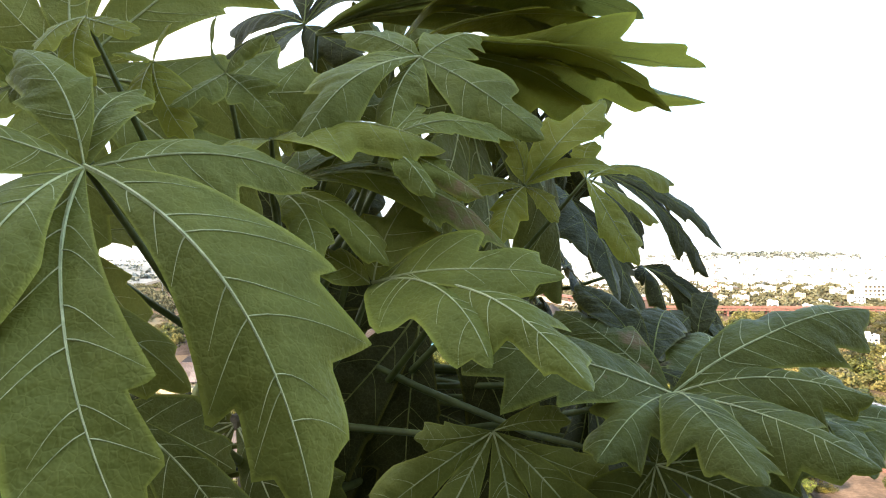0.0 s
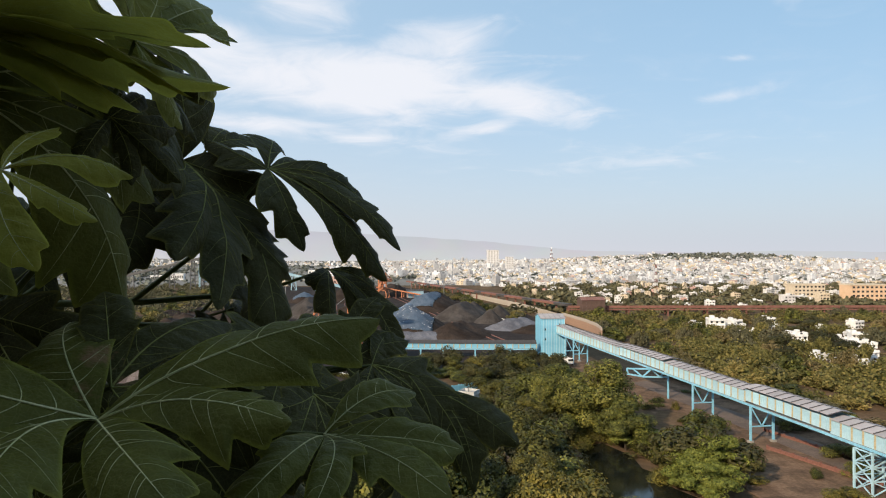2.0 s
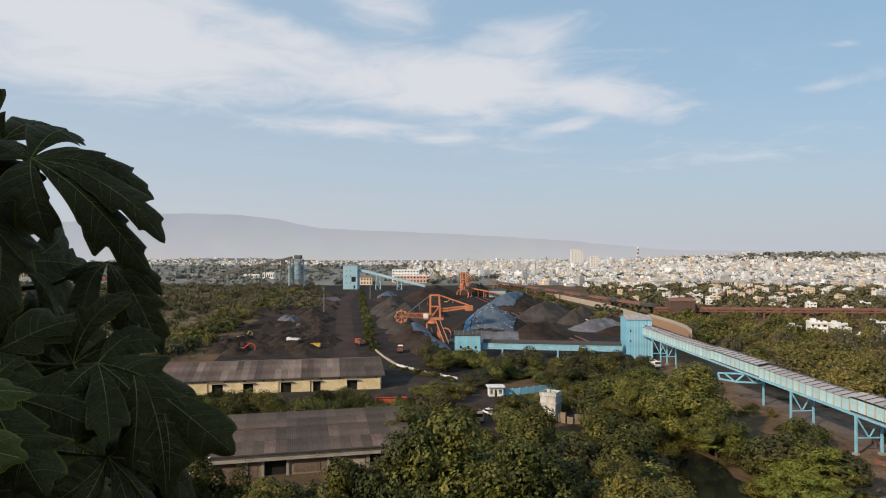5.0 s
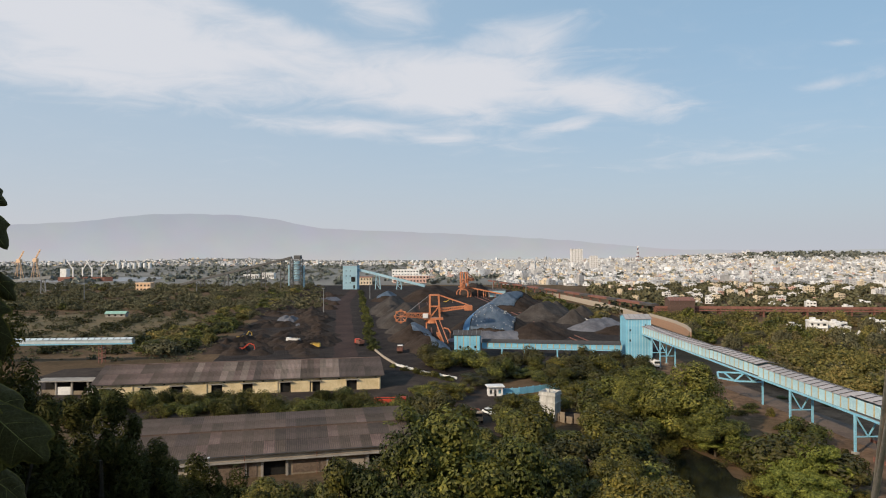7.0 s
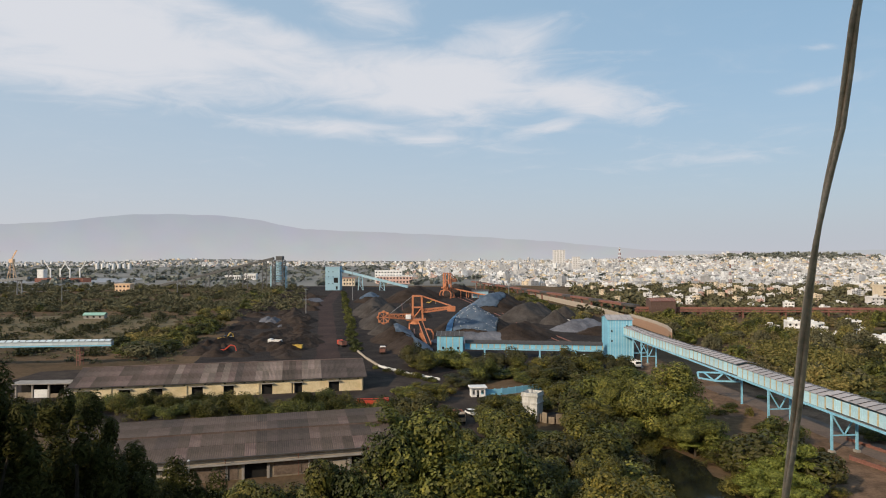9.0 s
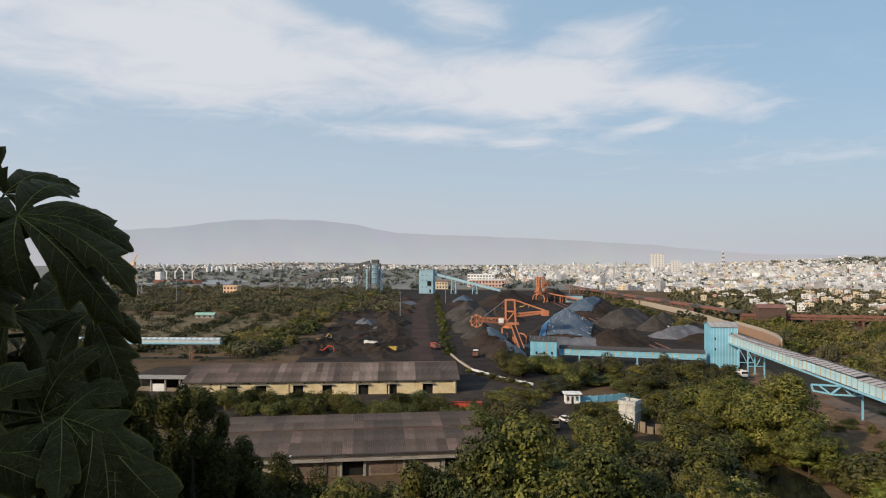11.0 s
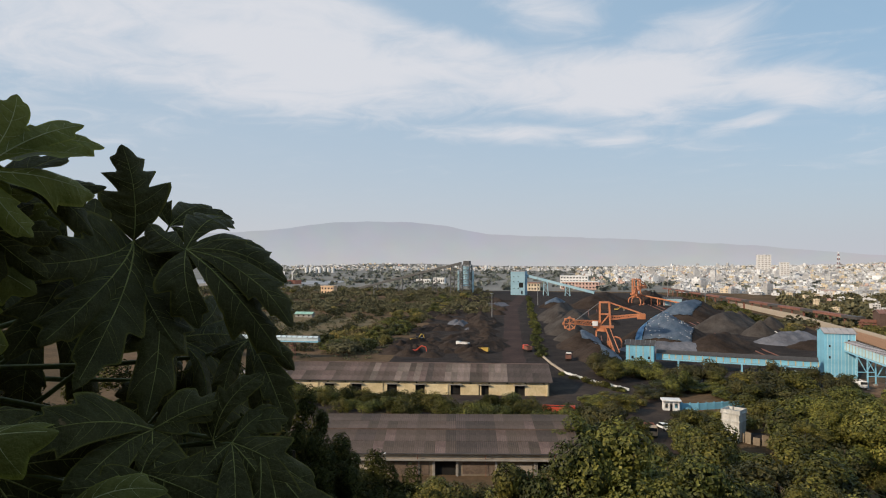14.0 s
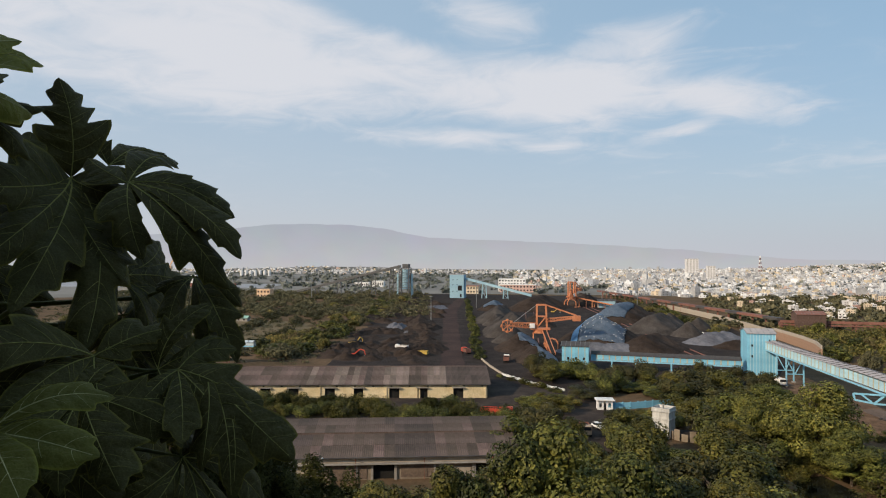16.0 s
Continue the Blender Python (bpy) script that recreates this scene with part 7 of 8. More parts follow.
VEIN = (0.46, 0.44, 0.17)
# The first three are one leaf green, darkened or lightened for shade and light.
PAPAYA = {
    "in_shade": leaf_material("papaya_leaf_in_shade", (0.040, 0.034, 0.009), (0.065, 0.054, 0.015), VEIN, 0.60, 0.02, 0.06),
    "half_shade": leaf_material("papaya_leaf_half_shade", (0.086, 0.080, 0.014), (0.132, 0.123, 0.024), VEIN, 0.52, 0.03, 0.2),
    "in_light": leaf_material("papaya_leaf_in_light", (0.148, 0.140, 0.027), (0.224, 0.208, 0.044), VEIN, 0.50, 0.04, 0.25),
    "spotted": leaf_material("papaya_leaf_spotted", (0.142, 0.134, 0.022), (0.212, 0.200, 0.037), VEIN, 0.50, 0.10, 0.25),
    "young": leaf_material("papaya_leaf_young", (0.235, 0.210, 0.030), (0.330, 0.292, 0.048), VEIN, 0.42, 0.02, 0.38),
}
# darker copy of the vein colour, for the leaves painted as shaded
M["vein_in_shade"] = material("leaf_vein_in_shade", [(0.21, 0.20, 0.06), (0.31, 0.28, 0.09)], 30, 200, 0.7, 0.1, spec=0.1)
M["vein"] = material("pale_leaf_vein", [(0.46, 0.42, 0.20), (0.60, 0.54, 0.29)], 30, 200, 0.7, 0.1, spec=0.1)
M["petiole"] = material("green_petiole", [(0.10, 0.105, 0.030), (0.16, 0.155, 0.045)], 8, 60, 0.5, 0.2)
M["papaya_bark"] = material("papaya_bark", [(0.110, 0.074, 0.045), (0.200, 0.140, 0.084)], 12, 60, 0.85, 0.6, stretch=(1, 1, 2.5))
M["bud"] = material("yellow_green_bud", [(0.22, 0.22, 0.05), (0.32, 0.28, 0.08)], 20, 90, 0.5, 0.2)

papaya = empty("papaya_tree", -0.20, 0.72, ground_height(-0.20, 0.72))
ROOT = Vector(papaya.location)
CROWN = Vector((-0.19, 0.74, 41.56))


def side_profile(rnd, pairs):
    """One edge of a lobe: where its side lobes end, how far each one reaches, and how deep the bays behind them are cut."""
    tips = []
    for k in range(pairs):
        tips.append((0.40 + 0.43 * (k + 0.4 * rnd.uniform(-.5, .5)) / max(pairs - 1, 1), rnd.uniform(0.9, 1.2), rnd.uniform(0.30, 0.54)))
    return tips


def edge_at(s, tips, fan, broad):
    """Half width of a lobe at s along it, as a share of its length: a fan at the node, then side lobes with pointed ends and round bays."""
    body = broad * max(1 - s ** 2.3, 0.0) ** 0.8
    last = 0.22
    for at, reach, deep in tips + [(1.02, 1.0, 0.30)]:
        if s <= at:
            u = (s - last) / (at - last)
            if u > 0 and last > 0.25:
                cut = deep * smoothstep(0.0, 0.22, u) if u < 0.22 else deep * (1 - ((u - 0.22) / 0.80) ** 1.25)
                body *= (1 - cut) * (1 + (reach - 1) * max(u, 0))
            elif u > 0:
                body *= 1 + (reach - 1) * u
            break
        last = at
    return min(s * fan + 0.004, body)


leaf_count = [0]


def leaf(kind, node, up, tips):
    """One palmate leaf: node, upper side, and the end of each main lobe; with its petiole and raised veins."""
    leaf_count[0] += 1
    rnd = random.Random(leaf_count[0] * 7 + 1)
    node, up = Vector(node), Vector(up).normalized()
    bm, vb = bmesh.new(), bmesh.new()
    uv = bm.loops.layers.uv.new("UVMap")
    ends = [Vector(t) for t in tips]
    axes = [(e - node).normalized() for e in ends]
    for n, (q, axis) in enumerate(zip(ends, axes)):
        ln = (q - node).length
        cross = axis.cross(up).normalized()
        face = cross.cross(axis).normalized()
        # half the angle to the nearest lobe on either side sets how wide the fan is
        fans, wide = [], []
        broad = rnd.uniform(0.30, 0.38)
        for sg in (-1, 1):
            near = [axis.angle(o) for m, o in enumerate(axes) if m != n and o.dot(cross) * sg > 0.05]
            fans.append(math.tan(min(0.80, max(0.24, 0.54 * min(near)))) if near else 0.42)
            wide.append(min(broad, 0.10 + 0.78 * math.tan(0.5 * min(near))) if near else broad)
        pairs = 3 if ln > 0.15 else 2
        sides = [side_profile(rnd, pairs), side_profile(rnd, pairs)]
        arch, fold = rnd.uniform(0.06, 0.15) * ln, rnd.choice((-0.34, -0.22, -0.10, 0.12))
        curl, ph, wav = rnd.uniform(-0.5, 0.05), rnd.uniform(0, 6), rnd.uniform(0.03, 0.09)
        bend = cross * rnd.uniform(-0.10, 0.10) * ln

        def at(s, t):
            w = edge_at(s, sides[t > 0], fans[t > 0], wide[t > 0]) * ln
            f = min(1.0, s + 0.62 * w * abs(t) ** 1.15 / ln * smoothstep(0.14, 0.42, s) * max(1 - s, 0.0) ** 0.35)
            p = node.lerp(q, f) + bend * 4 * f * (1 - f) + cross * t * w
            lift = arch * 4 * f * (1 - f) + fold * abs(t) * w * smoothstep(0.05, 0.3, s) + curl * abs(t) ** 3 * w * smoothstep(0.3, 0.6, s)
            lift += wav * w * math.sin(15 * s + ph + (1.7 if t > 0 else 0)) * t * t
            lift += 0.05 * w * abs(math.sin(math.pi * 8 * s)) * min(1.0, 4 * abs(t) * (1.05 - abs(t)))
            lift += 0.016 * ln * noise.noise((p.x * 16, p.y * 16, p.z * 16))
            return p + face * (lift - 0.0005 * n)

        ns, nt_ = 48, 5
        grid = [[(bm.verts.new(at(i / ns, j / nt_)), i / ns, abs(j / nt_)) for j in range(-nt_, nt_ + 1)] for i in range(ns + 1)]
        for r0, r1 in zip(grid, grid[1:]):
            for j in range(2 * nt_):
                cell = (r0[j], r0[j + 1], r1[j + 1], r1[j])
                f = bm.faces.new([c[0] for c in cell])
                f.smooth = True
                for lp, c in zip(f.loops, cell):
                    lp[uv].uv = (c[1], c[2])
        rib = min(0.00150, 0.0003 + 0.0045 * ln)
        tube(vb, [at(i / 24, 0) + face * 0.0003 for i in range(24)], [rib * (1 - 0.82 * i / 24) for i in range(24)], 5)
        for sg, edge in ((-1, sides[0]), (1, sides[1])):
            runs = [(0.13, 0.20, 0.8), (0.24, 0.31, 0.85)] + [(e[0] - 0.07, e[0] - 0.012, 0.92) for e in edge] + [((a[0] + b[0]) / 2 - 0.03, (a[0] + b[0]) / 2 + 0.03, 0.7) for a, b in zip(edge, edge[1:])]
            for s0, s1, far in runs:
                k = 6
                s0, bow = s0 + rnd.uniform(-.02, .02), rnd.uniform(1.0, 2.2)
                pts = [at(s0 + (s1 - s0) * (i / k) ** bow, sg * (0.001 + far * i / k)) + face * 0.0003 for i in range(k + 1)]
                tube(vb, pts, [rib * 0.42 * (1 - 0.55 * s0) * (1 - 0.75 * i / k) for i in range(k + 1)], 4)
    ob = part("leaf", bm, PAPAYA[kind], papaya)
    ob.matrix_basis = Matrix.Translation(-ROOT)
    part("vein", vb, M["vein_in_shade" if kind == "in_shade" else "vein"], ob, "pale yellow-green raised veins")
    base = CROWN + Vector((rnd.uniform(-.03, .03), rnd.uniform(-.03, .03), rnd.uniform(-.24, .02)))
    stalk = bmesh.new()
    back = Vector((-0.01, 0.10, -0.04)) * min(1.0, (node - base).length / 0.45)
    mid_ = base.lerp(node, 0.5) + back
    pts = [base, base.lerp(mid_, 0.5) + back * 0.35, mid_, mid_.lerp(node, 0.6) + back * 0.45, node]
    tube(stalk, pts, [0.0062, 0.0050, 0.0042, 0.0034, 0.0016], 7)
    o = part("petiole", stalk, M["petiole"], papaya, smooth=True)
    o.matrix_basis = Matrix.Translation(-ROOT)


leaf("in_shade", (-0.083, 1.027, 41.608), (0.69, -0.62, 0.38), [(-0.042, 0.945, 41.437), (0.006, 1.019, 41.460), (0.002, 1.103, 41.533), (-0.046, 1.112, 41.643), (-0.141, 1.026, 41.695), (-0.157, 0.939, 41.622), (-0.117, 0.910, 41.528)])
leaf("in_shade", (0.105, 1.017, 41.736), (0.67, -0.73, 0.15), [(0.265, 0.862, 41.485), (0.268, 0.928, 41.577), (0.234, 1.014, 41.697), (0.078, 1.018, 41.896), (0.118, 0.791, 41.698), (0.173, 0.785, 41.599), (0.212, 0.800, 41.541)])
leaf("in_shade", (0.233, 0.984, 41.722), (0.52, -0.66, 0.55), [(0.396, 0.991, 41.564), (0.416, 0.986, 41.608), (0.286, 0.947, 41.606), (0.371, 1.048, 41.672), (0.279, 1.130, 41.725), (0.220, 1.125, 41.776), (0.139, 1.011, 41.767)])
leaf("in_shade", (0.124, 1.078, 41.763), (0.46, -0.56, 0.69), [(0.184, 1.172, 41.781), (0.132, 1.182, 41.805), (0.171, 1.091, 41.725), (0.088, 1.081, 41.823)])
leaf("in_light", (0.104, 0.774, 41.831), (0.10, -0.50, 0.80), [(0.233, 0.800, 41.835), (0.180, 0.819, 41.879), (0.101, 0.708, 41.872), (0.134, 0.759, 41.776)])
leaf("in_light", (0.155, 0.716, 41.811), (0.69, -0.53, 0.49), [(0.212, 0.847, 41.855), (0.198, 0.827, 41.882), (0.153, 0.767, 41.913), (0.140, 0.674, 41.889), (0.187, 0.764, 41.733), (0.200, 0.845, 41.792)])
leaf("in_shade", (0.082, 0.793, 41.804), (0.20, -0.60, 0.70), [(0.196, 0.868, 41.805), (0.169, 0.874, 41.739), (0.139, 0.831, 41.712), (0.081, 0.742, 41.709), (0.131, 0.873, 41.858), (0.061, 0.755, 41.847)])
leaf("in_shade", (0.115, 0.756, 41.743), (0.49, -0.86, 0.16), [(0.174, 0.796, 41.680), (0.160, 0.825, 41.743), (0.137, 0.756, 41.673), (0.101, 0.710, 41.684), (0.129, 0.813, 41.780)])
leaf("in_shade", (0.317, 0.800, 41.447), (0.21, -0.81, 0.54), [(0.430, 0.725, 41.367), (0.420, 0.839, 41.397), (0.364, 0.713, 41.362), (0.303, 0.706, 41.387), (0.263, 0.731, 41.445), (0.313, 0.859, 41.479), (0.391, 0.886, 41.433)])
leaf("in_shade", (0.408, 0.913, 41.459), (0.10, -0.85, 0.52), [(0.454, 0.830, 41.357), (0.498, 0.821, 41.327), (0.398, 0.833, 41.386)])
leaf("in_shade", (0.445, 0.892, 41.437), (0.05, -0.69, 0.72), [(0.559, 0.855, 41.370), (0.498, 0.826, 41.341), (0.435, 0.885, 41.408)])
leaf("in_shade", (0.343, 0.904, 41.461), (0.14, -0.75, 0.65), [(0.386, 0.961, 41.545), (0.436, 0.874, 41.404), (0.425, 0.960, 41.484), (0.299, 0.942, 41.510)])
leaf("half_shade", (0.190, 0.554, 41.484), (-0.05, -0.55, 0.85), [(-0.005, 0.540, 41.527), (0.104, 0.451, 41.459), (0.193, 0.399, 41.461), (0.286, 0.432, 41.460), (0.335, 0.515, 41.489), (0.393, 0.612, 41.550), (0.272, 0.699, 41.520), (0.114, 0.679, 41.544)])
leaf("half_shade", (0.343, 0.650, 41.443), (0.10, -0.55, 0.80), [(0.451, 0.578, 41.410), (0.468, 0.645, 41.428), (0.427, 0.716, 41.466), (0.346, 0.533, 41.420), (0.292, 0.526, 41.424)])
leaf("spotted", (-0.048, 0.437, 41.581), (0.00, -0.60, 0.80), [(0.071, 0.315, 41.534), (0.072, 0.393, 41.586), (0.024, 0.334, 41.543), (-0.011, 0.467, 41.652), (-0.098, 0.429, 41.611)])
leaf("spotted", (-0.117, 0.443, 41.645), (0.00, -0.50, 0.85), [(0.044, 0.458, 41.604), (-0.035, 0.418, 41.593), (0.014, 0.497, 41.651), (-0.076, 0.393, 41.593), (-0.068, 0.538, 41.692)])
leaf("in_light", (-0.191, 0.348, 41.647), (0.05, -0.70, 0.70), [(-0.058, 0.300, 41.477), (-0.115, 0.251, 41.482), (-0.206, 0.254, 41.558), (-0.255, 0.301, 41.665), (-0.243, 0.372, 41.718), (-0.188, 0.407, 41.705), (-0.078, 0.410, 41.647)])
leaf("in_light", (-0.247, 0.340, 41.591), (0.10, -0.70, 0.70), [(-0.146, 0.286, 41.490), (-0.130, 0.339, 41.530), (-0.198, 0.356, 41.554), (-0.208, 0.246, 41.526)])
leaf("in_light", (-0.018, 0.498, 41.749), (0.00, -0.75, 0.60), [(-0.097, 0.424, 41.667), (-0.038, 0.453, 41.670), (0.071, 0.468, 41.682), (-0.081, 0.516, 41.773), (0.030, 0.549, 41.784)])
leaf("young", (-0.121, 0.458, 41.680), (0.00, -0.40, 0.90), [(0.001, 0.435, 41.668), (-0.072, 0.447, 41.682), (-0.164, 0.426, 41.655)])
leaf("young", (-0.229, 0.418, 41.751), (0.00, -0.80, 0.50), [(-0.221, 0.403, 41.697), (-0.241, 0.385, 41.719), (-0.189, 0.408, 41.737), (-0.200, 0.389, 41.771)])
leaf("young", (-0.196, 0.441, 41.729), (0.00, -0.80, 0.50), [(-0.193, 0.419, 41.690), (-0.166, 0.433, 41.674), (-0.173, 0.412, 41.745), (-0.204, 0.404, 41.725)])
leaf("in_light", (-0.153, 0.459, 41.726), (0.00, -0.80, 0.50), [(-0.178, 0.425, 41.695), (-0.111, 0.449, 41.685), (-0.118, 0.431, 41.744), (-0.147, 0.420, 41.752)])
leaf("in_light", (-0.269, 0.408, 41.705), (0.00, -0.80, 0.50), [(-0.245, 0.392, 41.687), (-0.278, 0.373, 41.670), (-0.267, 0.367, 41.723), (-0.234, 0.390, 41.717)])
# the young tone here stands in for light coming through the leaf
leaf("young", (-0.044, 0.592, 41.780), (0.10, 0.10, 1.00), [(0.250, 0.629, 41.778), (0.260, 0.655, 41.749), (0.227, 0.657, 41.743), (0.172, 0.686, 41.735), (0.155, 0.661, 41.838), (0.060, 0.620, 41.872)])
leaf("in_light", (-0.120, 0.615, 41.806), (0.10, 0.10, 1.00), [(0.203, 0.670, 41.839), (0.147, 0.675, 41.866), (0.177, 0.756, 41.794), (0.072, 0.739, 41.764), (0.007, 0.637, 41.890)])
leaf("young", (0.060, 0.493, 41.652), (0.00, -0.60, 0.75), [(0.123, 0.506, 41.718), (0.122, 0.486, 41.665), (0.040, 0.478, 41.695), (0.039, 0.456, 41.608), (0.005, 0.472, 41.639), (0.084, 0.482, 41.624)])
leaf("young", (0.120, 0.558, 41.664), (0.00, -0.55, 0.80), [(0.158, 0.536, 41.590), (0.185, 0.567, 41.627), (0.204, 0.584, 41.663), (0.161, 0.601, 41.677), (0.138, 0.605, 41.705)])
leaf("spotted", (-0.042, 0.440, 41.674), (0.00, -0.60, 0.75), [(0.049, 0.463, 41.681), (0.025, 0.426, 41.636), (-0.019, 0.481, 41.709), (-0.006, 0.409, 41.636)])
leaf("in_shade", (0.185, 0.592, 41.498), (0.10, -0.60, 0.80), [(0.246, 0.718, 41.535), (0.268, 0.631, 41.481), (0.138, 0.690, 41.569), (0.254, 0.539, 41.458)])
leaf("in_shade", (0.286, 0.855, 41.484), (0.48, -0.56, 0.68), [(0.208, 0.705, 41.496), (0.278, 0.724, 41.427), (0.341, 0.915, 41.493), (0.361, 0.959, 41.512), (0.366, 0.792, 41.393)])
leaf("in_shade", (0.378, 0.895, 41.463), (0.47, -0.67, 0.58), [(0.495, 0.910, 41.407), (0.486, 0.869, 41.378), (0.437, 0.818, 41.392), (0.363, 0.826, 41.414), (0.403, 0.981, 41.495)])
leaf("in_shade", (0.065, 0.927, 41.697), (0.61, -0.57, 0.56), [(0.098, 0.801, 41.572), (0.017, 0.792, 41.690), (0.145, 0.933, 41.621), (0.001, 0.923, 41.818), (0.058, 0.986, 41.805)])
leaf("in_shade", (0.310, 1.035, 41.582), (0.49, -0.73, 0.48), [(0.415, 0.979, 41.460), (0.384, 0.964, 41.477), (0.383, 1.049, 41.535), (0.321, 0.956, 41.511), (0.285, 0.978, 41.563)])
leaf("half_shade", (-0.063, 0.807, 41.840), (0.41, -0.83, 0.37), [(-0.130, 0.812, 41.780), (-0.014, 0.861, 41.807), (0.005, 0.843, 41.886), (-0.109, 0.784, 41.902), (-0.050, 0.802, 41.930)])
leaf("half_shade", (-0.079, 0.771, 41.719), (0.42, -0.78, 0.47), [(-0.137, 0.769, 41.649), (-0.044, 0.818, 41.659), (-0.030, 0.811, 41.756), (-0.122, 0.761, 41.762)])
leaf("in_light", (-0.308, 0.538, 41.609), (0.42, -0.73, 0.55), [(-0.336, 0.539, 41.521), (-0.262, 0.579, 41.525), (-0.247, 0.590, 41.615), (-0.376, 0.517, 41.613), (-0.322, 0.545, 41.693)])
leaf("in_light", (-0.284, 0.536, 41.729), (0.42, -0.80, 0.42), [(-0.327, 0.547, 41.661), (-0.262, 0.579, 41.674), (-0.239, 0.571, 41.762), (-0.326, 0.522, 41.775), (-0.274, 0.543, 41.800)])
leaf("in_light", (-0.169, 0.583, 41.725), (0.25, -0.87, 0.43), [(-0.210, 0.601, 41.662), (-0.121, 0.623, 41.680), (-0.109, 0.612, 41.752), (-0.227, 0.578, 41.754), (-0.155, 0.589, 41.797)])
leaf("half_shade", (-0.119, 0.705, 41.745), (0.28, -0.86, 0.43), [(-0.194, 0.710, 41.671), (-0.060, 0.750, 41.694), (-0.023, 0.745, 41.767), (-0.182, 0.693, 41.787), (-0.109, 0.708, 41.827)])
leaf("half_shade", (0.024, 0.764, 41.753), (0.09, -0.90, 0.43), [(-0.030, 0.789, 41.680), (0.099, 0.796, 41.707), (0.073, 0.774, 41.812), (-0.038, 0.763, 41.808)])
leaf("half_shade", (0.040, 0.834, 41.770), (0.19, -0.89, 0.42), [(0.002, 0.860, 41.682), (0.113, 0.873, 41.732), (0.090, 0.845, 41.840), (-0.053, 0.826, 41.787), (0.004, 0.824, 41.851)])
leaf("half_shade", (-0.123, 0.727, 41.756), (0.40, -0.81, 0.43), [(-0.171, 0.737, 41.685), (-0.083, 0.777, 41.703), (-0.080, 0.753, 41.815), (-0.184, 0.712, 41.778), (-0.142, 0.721, 41.825)])
leaf("in_shade", (-0.069, 0.859, 41.405), (0.44, -0.83, 0.35), [(0.048, 0.830, 41.190), (0.122, 0.911, 41.277), (-0.081, 0.778, 41.214), (0.063, 0.938, 41.403), (-0.171, 0.765, 41.284), (-0.010, 0.921, 41.440), (-0.180, 0.807, 41.380)])
leaf("in_shade", (-0.025, 0.776, 41.541), (0.06, -0.97, 0.25), [(-0.207, 0.714, 41.348), (-0.043, 0.715, 41.295), (-0.252, 0.755, 41.506), (0.080, 0.742, 41.356), (-0.180, 0.782, 41.579), (0.091, 0.784, 41.500), (-0.045, 0.804, 41.615)])
leaf("in_shade", (0.157, 0.732, 41.453), (0.52, -0.78, 0.35), [(0.286, 0.726, 41.246), (0.326, 0.809, 41.358), (0.156, 0.650, 41.260), (0.292, 0.833, 41.449), (0.085, 0.640, 41.330), (0.192, 0.798, 41.506), (0.067, 0.681, 41.435)])
leaf("in_shade", (0.413, 0.855, 41.364), (0.83, -0.34, 0.44), [(0.484, 0.871, 41.244), (0.483, 0.934, 41.282), (0.448, 0.795, 41.240), (0.443, 0.949, 41.355), (0.396, 0.759, 41.296), (0.400, 0.899, 41.381), (0.380, 0.785, 41.330)])
leaf("in_light", (-0.288, 0.509, 41.743), (0.34, -0.92, 0.20), [(-0.146, 0.598, 41.909), (-0.288, 0.553, 41.933), (-0.091, 0.587, 41.749), (-0.371, 0.503, 41.833), (-0.150, 0.542, 41.625), (-0.383, 0.478, 41.721), (-0.268, 0.492, 41.587)])
leaf("half_shade", (-0.224, 0.703, 41.420), (-0.25, -0.94, 0.25), [(-0.251, 0.655, 41.210), (-0.125, 0.636, 41.249), (-0.352, 0.703, 41.277), (-0.097, 0.657, 41.347), (-0.357, 0.733, 41.375), (-0.148, 0.698, 41.436), (-0.304, 0.739, 41.436)])
leaf("in_shade", (0.222, 0.871, 41.346), (0.86, -0.50, 0.13), [(0.281, 0.943, 41.231), (0.289, 0.981, 41.310), (0.233, 0.858, 41.203), (0.263, 0.951, 41.355), (0.198, 0.810, 41.239), (0.221, 0.887, 41.373), (0.187, 0.812, 41.307)])
leaf("in_shade", (-0.169, 0.813, 41.603), (0.41, -0.85, 0.32), [(-0.165, 0.876, 41.766), (-0.267, 0.816, 41.724), (-0.084, 0.893, 41.694), (-0.277, 0.772, 41.606), (-0.069, 0.863, 41.583), (-0.228, 0.767, 41.516), (-0.103, 0.823, 41.503)])
leaf("half_shade", (-0.254, 0.501, 41.483), (0.43, -0.79, 0.43), [(-0.340, 0.383, 41.353), (-0.239, 0.412, 41.292), (-0.399, 0.409, 41.446), (-0.142, 0.502, 41.347), (-0.381, 0.473, 41.531), (-0.169, 0.538, 41.423), (-0.288, 0.537, 41.540)])
leaf("in_shade", (-0.156, 0.729, 41.856), (-0.31, -0.64, 0.70), [(-0.187, 0.856, 41.959), (-0.270, 0.823, 41.879), (-0.087, 0.818, 41.955), (-0.284, 0.756, 41.799), (-0.031, 0.729, 41.885), (-0.205, 0.687, 41.756), (-0.084, 0.685, 41.807)])
leaf("half_shade", (0.166, 0.520, 41.434), (-0.12, -0.88, 0.45), [(0.292, 0.467, 41.367), (0.291, 0.510, 41.437), (0.203, 0.453, 41.303), (0.230, 0.544, 41.473), (0.129, 0.484, 41.329), (0.178, 0.550, 41.455), (0.104, 0.511, 41.360)])
leaf("in_shade", (0.100, 1.084, 41.342), (0.17, -0.71, 0.68), [(0.156, 0.959, 41.197), (0.247, 1.032, 41.237), (0.038, 0.966, 41.222), (0.241, 1.120, 41.318), (-0.015, 1.028, 41.287), (0.148, 1.146, 41.354), (0.009, 1.094, 41.335)])
